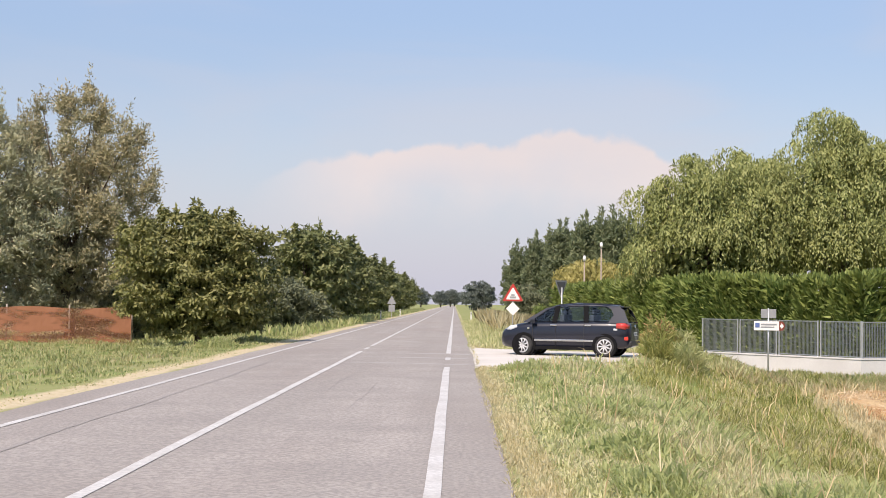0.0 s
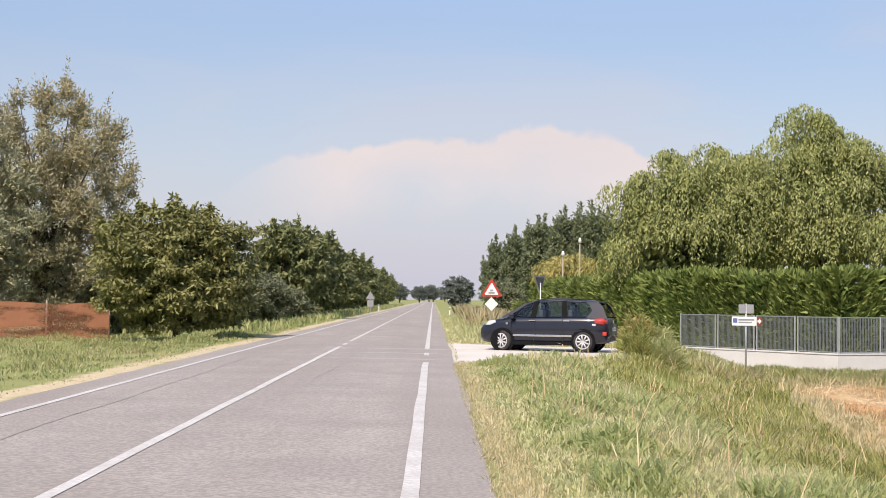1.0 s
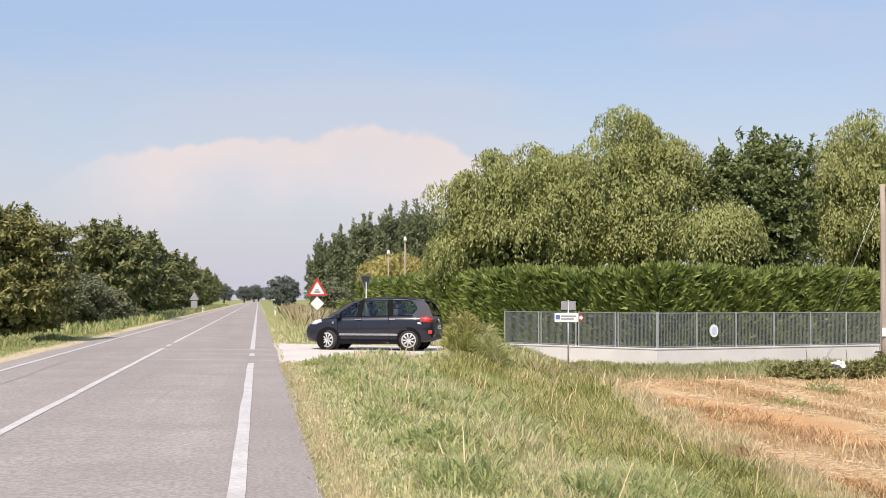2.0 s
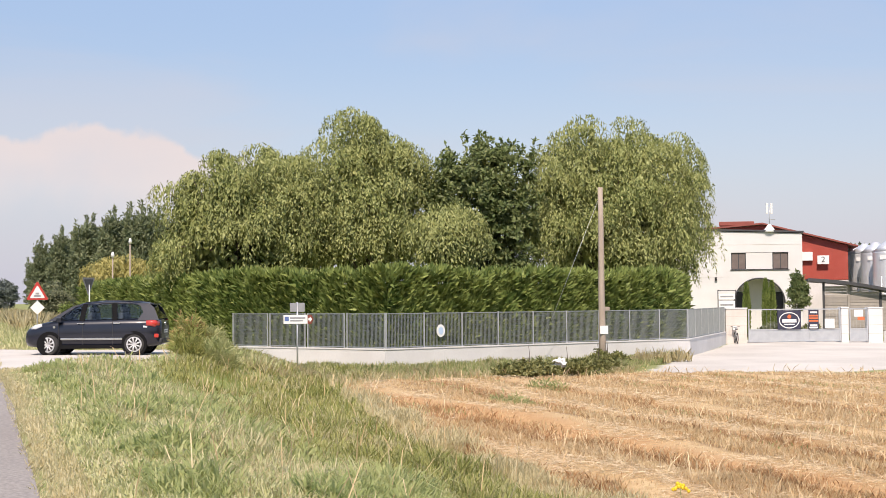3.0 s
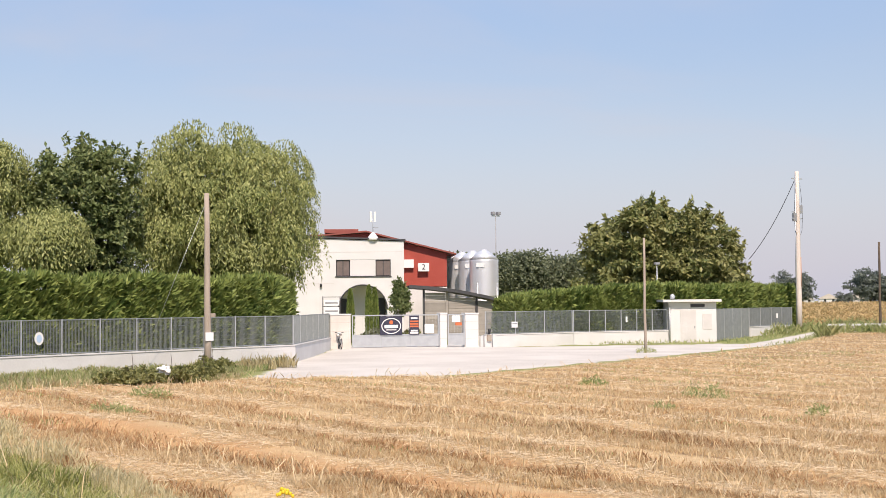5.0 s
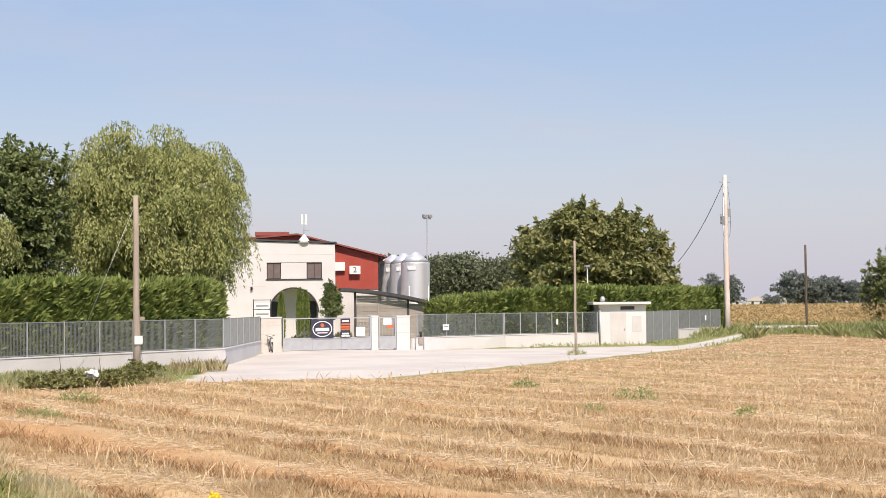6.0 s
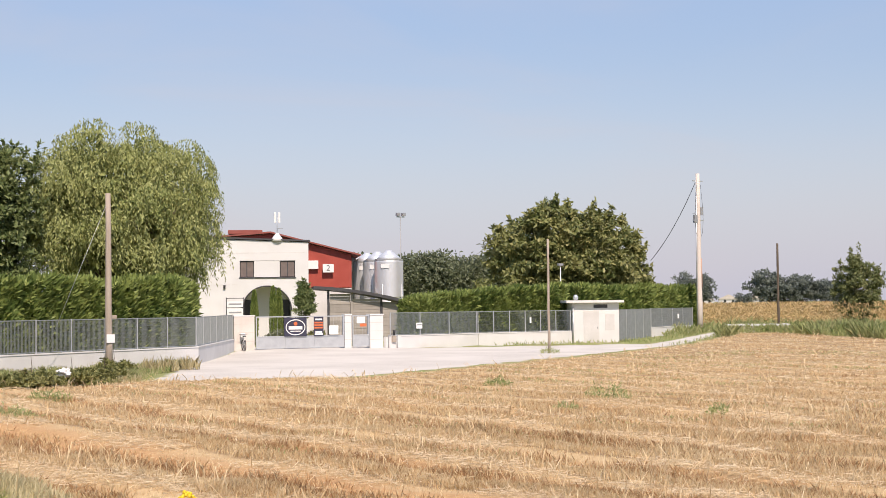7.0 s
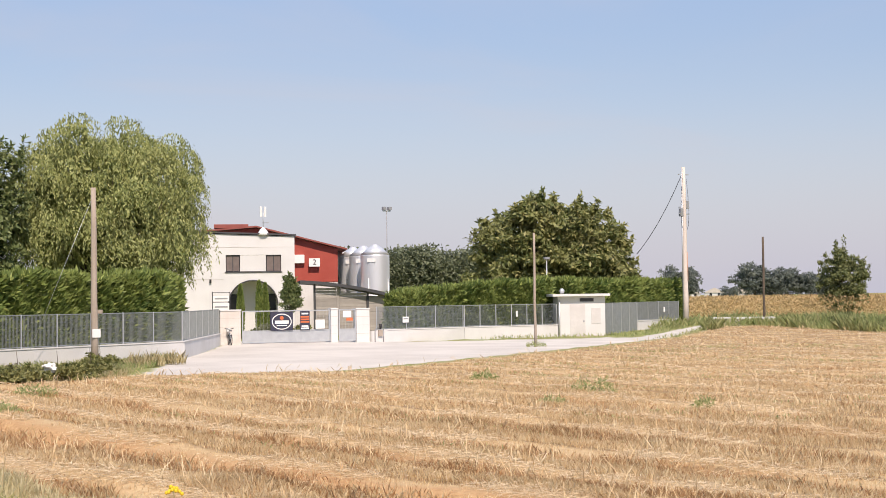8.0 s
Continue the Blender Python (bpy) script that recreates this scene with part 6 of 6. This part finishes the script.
stuff("dry_grass", blades_mesh("dry_grass", on_ground(x[dry], y[dry]), h[dry], 0.022, 0.7, L_DRY), "dry grass on the far road edge", "grass")
n = 16000
x, y = scatter(n, 0.7, 6.5, 54, 130)
ok = x < 0.9 + 5.5 * RNG.uniform(0, 1, n)
x, y = x[ok], y[ok]
stuff("tall_grass", blades_mesh("tall_grass", on_ground(x, y), RNG.uniform(0.3, 1.0, len(x)) * np.clip((x - 0.5) / 2.5, 0.2, 1), 0.06, 0.6, L_GRASS), "tall grass beyond the junction", "grass")
n = 5000
x, y = scatter(n, 2.0, 6.5, 75, 130)
stuff("dry_reeds", blades_mesh("dry_reeds", on_ground(x, y), RNG.uniform(0.5, 1.5, n), 0.07, 0.5, L_DRY), "tall dry reeds beside the road", "grass")
n = 24000
x, y = scatter(n, -14, -6.6, 66, 360)
ok = x < -6.7 - RNG.uniform(0, 1.5, n)
x, y = x[ok], y[ok]
stuff("tall_grass", blades_mesh("tall_grass", on_ground(x, y), RNG.uniform(0.15, 0.7, len(x)), 0.09, 0.6, L_FARGRASS), "rough grass under the roadside trees", "grass")

# strip in front of the fence
n = 60000
x, y = tufted(n, 8.0, 31, 43, 60, 0.15)
line = 52.5 + (x - 14.5) * 0.407
line = np.where(x < 14.5, 52.5 + (14.5 - x) * 1.39, line)
ok = (inside(FIELD, x, y) < 0.6) & (y < line - 0.05) & (inside(DRIVE, x, y) < 0.1) & (x < 21.5 + np.maximum(0, y - 46.5) * 0.72)
x, y, line = x[ok], y[ok], line[ok]
dry = RNG.uniform(0, 1, len(x)) < 0.25 + 0.5 * (y < 47.5)
h = (0.14 + 0.22 * patches(x, y, 1.4)) * RNG.uniform(0.6, 1.4, len(x))
stuff("rough_grass", blades_mesh("rough_grass", on_ground(x[~dry], y[~dry]), h[~dry], 0.03, 0.7, L_FARGRASS), "rough green grass along the fence", "grass")
stuff("dry_grass", blades_mesh("dry_grass", on_ground(x[dry], y[dry]), h[dry], 0.026, 0.7, L_DRY), "dry grass along the fence", "grass")

# stubble: tall at each raised edge, then flattened pale straw, then thin darker stalks and regrowth
def stubble_cover():
    S, C, B, T = [], [], [], []
    for d0, d1, rho, wid in ((13, 20, 1500, 0.0085), (20, 30, 800, 0.0115), (30, 45, 360, 0.017), (45, 65, 150, 0.026), (65, 110, 46, 0.042)):
        a0, a1 = radians(14), radians(57)
        n = int(0.5 * (a1 - a0) * (d1 * d1 - d0 * d0) * rho)
        d, an = np.sqrt(RNG.uniform(d0 * d0, d1 * d1, n)), RNG.uniform(a0, a1, n)
        x, y = d * np.sin(an), d * np.cos(an)
        x = np.where(RNG.uniform(0, 1, n) < 0.6, np.round(x / 0.17) * 0.17 + RNG.normal(0, 0.02, n), x)
        r = ridge(x, y)
        rag = patches(x, y, 0.8)
        face = (r < 0.05) | (r > 0.76)
        top = (r > 0.05) & (r < 0.34)
        stand = np.where(face, 1.0, np.where(top, 0.25 + 0.4 * smooth(13, 22, x), 0.85)) * (0.45 + 0.75 * rag)
        ok = (inside(FIELD, x, y) > 0.1) & ((rut_in(x, y) < 0.05) | (RNG.uniform(0, 1, n) < 0.35))
        u = RNG.uniform(0, 1, n)
        up = ok & (u < stand)
        dark = up & (RNG.uniform(0, 1, n) < np.where(face, (0.35 + 0.6 * rag) * (1 - 0.55 * smooth(13, 22, x)), 0.08))
        h = np.where(face, 0.15, np.where(top, 0.06, 0.13)) * (0.65 + 0.6 * patches(x, y, 1.7)) * RNG.uniform(0.6, 1.4, n) * (0.9 - 0.3 * smooth(25, 60, d))
        for store, m in ((S, up & ~dark), (B, dark)):
            store.append((x[m], y[m], h[m], np.full(m.sum(), wid)))
        flat = ok & (u > 0.52) & (top | (RNG.uniform(0, 1, n) < 0.12)) & (rag > 0.30)
        C.append((x[flat], y[flat], RNG.uniform(0.10, 0.34, flat.sum()), np.full(flat.sum(), wid * 1.1)))
        tw = ok & (u < 0.012 + 0.03 * (r > 0.9)) & (rag > 0.45)
        T.append((x[tw], y[tw], RNG.uniform(0.2, 0.42, tw.sum()), np.full(tw.sum(), wid * 1.2)))
    for store, name, m, lean, label in ((S, "wheat_stubble", L_STUBBLE, 0.6, "cut golden wheat stubble in rows"), (B, "brown_stubble", L_OLDSTRAW, 0.7, "older brown stubble between the rows"), (T, "bent_straw", L_STUBBLE, 1.2, "long bent pale straws above the stubble")):
        x, y, h, w = (np.concatenate([q[i] for q in store]) for i in range(4))
        make = grass_mesh if store is T else blades_mesh
        stuff(name, make(name, on_ground(x, y), h, w, lean, m), label, "stubble")
    x, y, h, w = (np.concatenate([q[i] for q in C]) for i in range(4))
    pl = on_ground(x, y)
    pl[:, 2] += RNG.uniform(0.02, 0.09, len(x))
    lie = RNG.normal(size=(len(x), 3)) * np.array([1, 1, 0.12])
    stuff("loose_straw", leaves_mesh("loose_straw", pl, lie, h, w, L_PALESTRAW, facing=np.tile([0.0, 0.0, 1.0], (len(x), 1))), "loose pale straw lying on the stubble", "straw")


stubble_cover()
n = 90000
an, d = np.radians(RNG.uniform(16, 57, n)), np.sqrt(RNG.uniform(24 ** 2, 75 ** 2, n))
x, y = d * np.sin(an), d * np.cos(an)
ok = (inside(FIELD, x, y) > 0.5) & (ridge(x, y) > 0.74) & (patches(x, y, 0.3) > 0.47)
x, y = x[ok], y[ok]
stuff("stubble_weeds", blades_mesh("stubble_weeds", on_ground(x, y), RNG.uniform(0.05, 0.16, len(x)), 0.024, 0.9, L_WEED), "thin green regrowth between the stubble rows", "weeds")
n = 2600
x, y = scatter(n, 0.5, 0.75, 10, 37)
stuff("dry_grass", blades_mesh("dry_grass", on_ground(x, y), RNG.uniform(0.03, 0.10, n), 0.012, 0.9, L_DRY), "short dry grass over the asphalt edge", "grass")

# corn on the right
n = 46000
an, d = np.radians(RNG.uniform(44.5, 58, n)), RNG.uniform(116, 230, n) ** 1.0
x, y = d * np.sin(an), d * np.cos(an)
ok = (x > 86) & (inside(FIELD, x, y) < -9)
x, y = x[ok], y[ok]
z = height(x, y)
p = np.stack([x, y, z + 1.9 * RNG.uniform(0, 1, len(x)) ** 0.7], 1)
stuff("corn_field", leaves_mesh("corn_field", p, RNG.normal(size=p.shape) * np.array([1, 1, 0.6]) + np.array([0, 0, 0.7]), 0.38, 0.085, L_CORN), "ripe golden-brown corn field", "corn")
n = 34000
an, d = np.radians(RNG.uniform(44, 58, n)), RNG.uniform(84, 122, n)
d = np.where(RNG.uniform(0, 1, n) < 0.4, RNG.uniform(86, 104, n), d)
x, y = d * np.sin(an), d * np.cos(an)
ok = (inside(FIELD, x, y) < 0.8) & (inside(DRIVE, x, y) < -0.3) & (x > 75) & (y < 77.5 + 0.3 * (x - 81))
x, y = x[ok], y[ok]
stuff("tall_weeds", blades_mesh("tall_weeds", on_ground(x, y), RNG.uniform(0.25, 0.85, len(x)) * (0.6 + 0.9 * patches(x, y, 0.45)), 0.07, 0.8, L_FARGRASS), "tall green weeds between stubble and corn", "weeds")
n = 5000
x, y = scatter(n, 55, 84, 60, 77)
ok = (inside(DRIVE, x, y) < 0.05) & (inside(FIELD, x, y) < 0.1) & (y < 69.3 + np.maximum(0, (x - 66.5)) * 0.48)
x, y = x[ok], y[ok]
stuff("rough_grass", blades_mesh("rough_grass", on_ground(x, y), RNG.uniform(0.1, 0.35, len(x)), 0.05, 0.7, L_FARGRASS), "green grass strip below the cabin", "grass")


def clump(name, x, y, wide, tall, n, material, label, category="weeds", width=0.03, lean=0.8):
    """One plant or thicket of long blades that bend outwards."""
    r = np.sqrt(RNG.uniform(0, 1, n)) * wide
    t = RNG.uniform(0, math.tau, n)
    px, py = x + r * np.cos(t), y + r * np.sin(t)
    h = tall * (1 - 0.45 * (r / wide) ** 2) * RNG.uniform(0.45, 1.0, n)
    ob = new(name, blades_mesh(name, on_ground(px, py), h, width, lean, material))
    return tagged(ob, label, category)


def reed_bush(x, y, wide, tall, n, material, label, leaf=0.5, broad=0.03, name="reed_clump", category="reeds"):
    """A ragged stand of reeds: many short bent leaves that fill a dome."""
    def px_noise(a, r, t):
        return a * 5 + 7 * r * np.cos(t) + 5 * r * np.sin(2 * t)

    r, t, v = np.sqrt(RNG.uniform(0, 1, n)), RNG.uniform(0, math.tau, n), RNG.uniform(0, 1, n) ** 0.7
    top = tall * np.sqrt(np.maximum(1 - (r * 0.93) ** 2, 0)) * (0.75 + 0.25 * np.sin(3 * t + x) * r + 0.22 * np.sin(px_noise(x, r, t)))
    px, py = x + wide * r * np.cos(t), y + wide * r * np.sin(t)
    q = on_ground(px, py)
    q[:, 2] += v * top
    d = np.stack([np.cos(t) * 0.5, np.sin(t) * 0.5, np.full(n, 0.7)], 1) + RNG.normal(size=(n, 3)) * 0.6
    return tagged(new(name, leaves_mesh(name, q, d, RNG.uniform(0.4, 1.0, n) * leaf, broad, material)), label, category, kind="stuff" if name != "reed_clump" else "")


reed_bush(6.25, 44.8, 0.52, 1.35, 2400, L_LUSH, "tall green and dry reeds beside the car", 0.34)
reed_bush(6.3, 45.1, 0.55, 1.38, 900, L_OLDSTRAW, "dry brown reeds beside the car", 0.34)
reed_bush(5.9, 42.6, 0.45, 0.95, 1500, L_LUSH, "tall bent green reeds in the verge", 0.34)
reed_bush(6.75, 42.4, 0.5, 0.85, 1300, L_FARGRASS, "tall bent green reeds in the verge", 0.34)
reed_bush(6.85, 45.2, 0.6, 1.05, 2200, L_FARGRASS, "tall green reeds below the fence", 0.34)
meter = thing("meter_box", (47.75, 68.95, -0.84), "grey utility meter and pipes beside the gate pillar", "utility box", turn=8)
part("wall_stub", boxed(-0.45, 0.72, 0.05, 0.25, -0.2, 0.62, 0.01), M_CONCRETE, meter)
part("pipe", tubed([(-0.3, 0.0, -0.1), (-0.3, 0.0, 0.7), (0.35, 0.0, 0.7), (0.35, 0.0, -0.1)], [0.03] * 4, 6), M_GREYBACK, meter)
part("box", boxed(-0.05, 0.25, -0.05, 0.045, 0.30, 0.66, 0.02), M_WOOD, meter)
part("valve", tubed([(0.1, -0.02, 0.7), (0.1, -0.02, 1.0)], [0.06, 0.09], 8), M_BLACK, meter)
for x, y, w, h, lab in ((17.3, 45.0, 1.2, 0.5, "dark green bramble thicket at the edge of the stubble"), (19.0, 45.9, 1.3, 0.62, "dark green bramble thicket in front of the wall"), (20.8, 47.4, 1.1, 0.55, "green bramble thicket beside the wooden pole"), (23.2, 52.0, 0.8, 0.6, "green bramble at the foot of the wooden pole")):
    tree("bramble", (x, y), lab, L_WALNUT, (w, 0.7, h * 0.55), h * 0.3, 4200, 0.13, 130, 0.15, int(x * 7), 0.02, 0.1, "bush", hollow=0.1, limbs=6, shoots=14, shoot=0.14)
bag = bmesh.new()
bmesh.ops.create_icosphere(bag, subdivisions=4, radius=0.30)
for v in bag.verts:
    v.co *= 0.75 + 0.5 * noise.noise(v.co * 5.0) + 0.25 * noise.noise(v.co * 13.0)
    v.co.z *= 0.6
bag_ob = tagged(mesh_object("plastic_sheet", bag, M_WHITE), "crumpled white plastic sheet lying on the brambles", "litter")
bag_ob.matrix_basis = pose(18.6, 45.5, float(height(18.6, 45.5)) + 0.46)
for x, y in ((25.0, 52.6), (25.8, 52.9), (27.2, 53.8)):
    clump("dry_tussock", x, y, 0.5, 0.8, 160, L_DRY, "dry straw-coloured tussock near the wall", "grass", 0.035, 0.5)
for x, y, w, h in ((26.4, 28.25, 0.6, 0.45), (24.2, 22.4, 0.22, 0.28), (23.4, 26.5, 0.3, 0.25), (27.8, 34.6, 0.4, 0.3), (12.2, 33.0, 0.5, 0.3), (15.2, 38.2, 0.6, 0.35), (48.7, 56.4, 0.5, 0.4)):
    reed_bush(x, y, w, h, int(420 * w) + 40, L_FARGRASS, "small green weed in the stubble", 0.16, 0.035, "field_weed", "weed")
for x, y, w, h in ((1.9, 15.5, 0.35, 0.32), (2.7, 18.0, 0.4, 0.34), (2.2, 23.0, 0.5, 0.3), (3.7, 17.0, 0.4, 0.36), (1.6, 29.0, 0.5, 0.25), (3.4, 31.0, 0.7, 0.32), (4.4, 34.6, 0.8, 0.36), (2.0, 35.4, 0.9, 0.28), (3.2, 20.6, 0.5, 0.3), (-9.0, 44.5, 0.7, 0.5), (-8.4, 52.0, 0.8, 0.4)):
    reed_bush(x, y, w, h, int(1500 * w), L_WEED if x > 0 else L_FARGRASS, "clump of broad-leaved green weeds in the verge", 0.18, 0.03, "broadleaf_weed", "weed")
fl = thing("yellow_flower", (8.02, 15.91, float(height(8.02, 15.91))), "small yellow flower head at the edge of the stubble", "flower")
part("stem", tubed([(0, 0, 0), (0.02, 0, 0.15), (0.01, 0, 0.26)], [0.006, 0.005, 0.004], 5), L_WEED, fl)
for k in range(13):
    u = k * math.tau / 6.4
    bm = bmesh.new()
    bmesh.ops.create_icosphere(bm, subdivisions=1, radius=0.026, matrix=Matrix.Translation((0.01 + (0.03 + 0.006 * k) * math.cos(u), (0.03 + 0.006 * k) * math.sin(u), 0.28 + 0.02 * (k % 3) - 0.004 * k)))
    part("petal_head", bm, M_YELLOW, fl)

# culvert edge at the end of the track and farmhouses on the horizon
culvert = thing("culvert_bridge", (83.2, 73.8, -0.72), "low pale concrete culvert bridge with a dark opening", "culvert", turn=-42)
part("deck", boxed(-1.6, 3.0, 0, 1.6, 0.46, 0.60, 0.02), M_CONCRETE, culvert)
part("abutment", boxed(-1.5, 0.9, 0.06, 1.5, -0.3, 0.455, 0.02), M_WALLSIDE, culvert, "stained pale abutment")
part("abutment", boxed(1.7, 2.9, 0.06, 1.5, -0.3, 0.455, 0.02), M_WALLSIDE, culvert, "stained pale abutment")
part("back_wall", boxed(0.902, 1.698, 1.3, 1.5, -0.3, 0.455), M_WALLSIDE, culvert)


def distant_house(x, y, w, h, turn):
    a = thing("distant_house", (x, y, float(height(x, y))), "small distant farmhouse with a pale roof", "house", "distant farmhouses", turn=turn)
    part("wall", boxed(0, w, 0, 6, -0.3, h), M_PLASTER, a)
    part("roof", prism([(-0.4, h), (w / 2, h + w * 0.25), (w + 0.4, h)], -0.4, 6.4), M_WALLSIDE, a)
    for k in range(2):
        part("window", boxed(w * (0.25 + 0.4 * k), w * (0.25 + 0.4 * k) + 0.9, -0.02, 0.05, h * 0.45, h * 0.45 + 1.2), M_DARK, a)


distant_house(440, 406, 8, 2.4, -45)
distant_house(437, 415, 7, 2.2, -45)
distant_house(446, 398, 9, 2.3, -45)
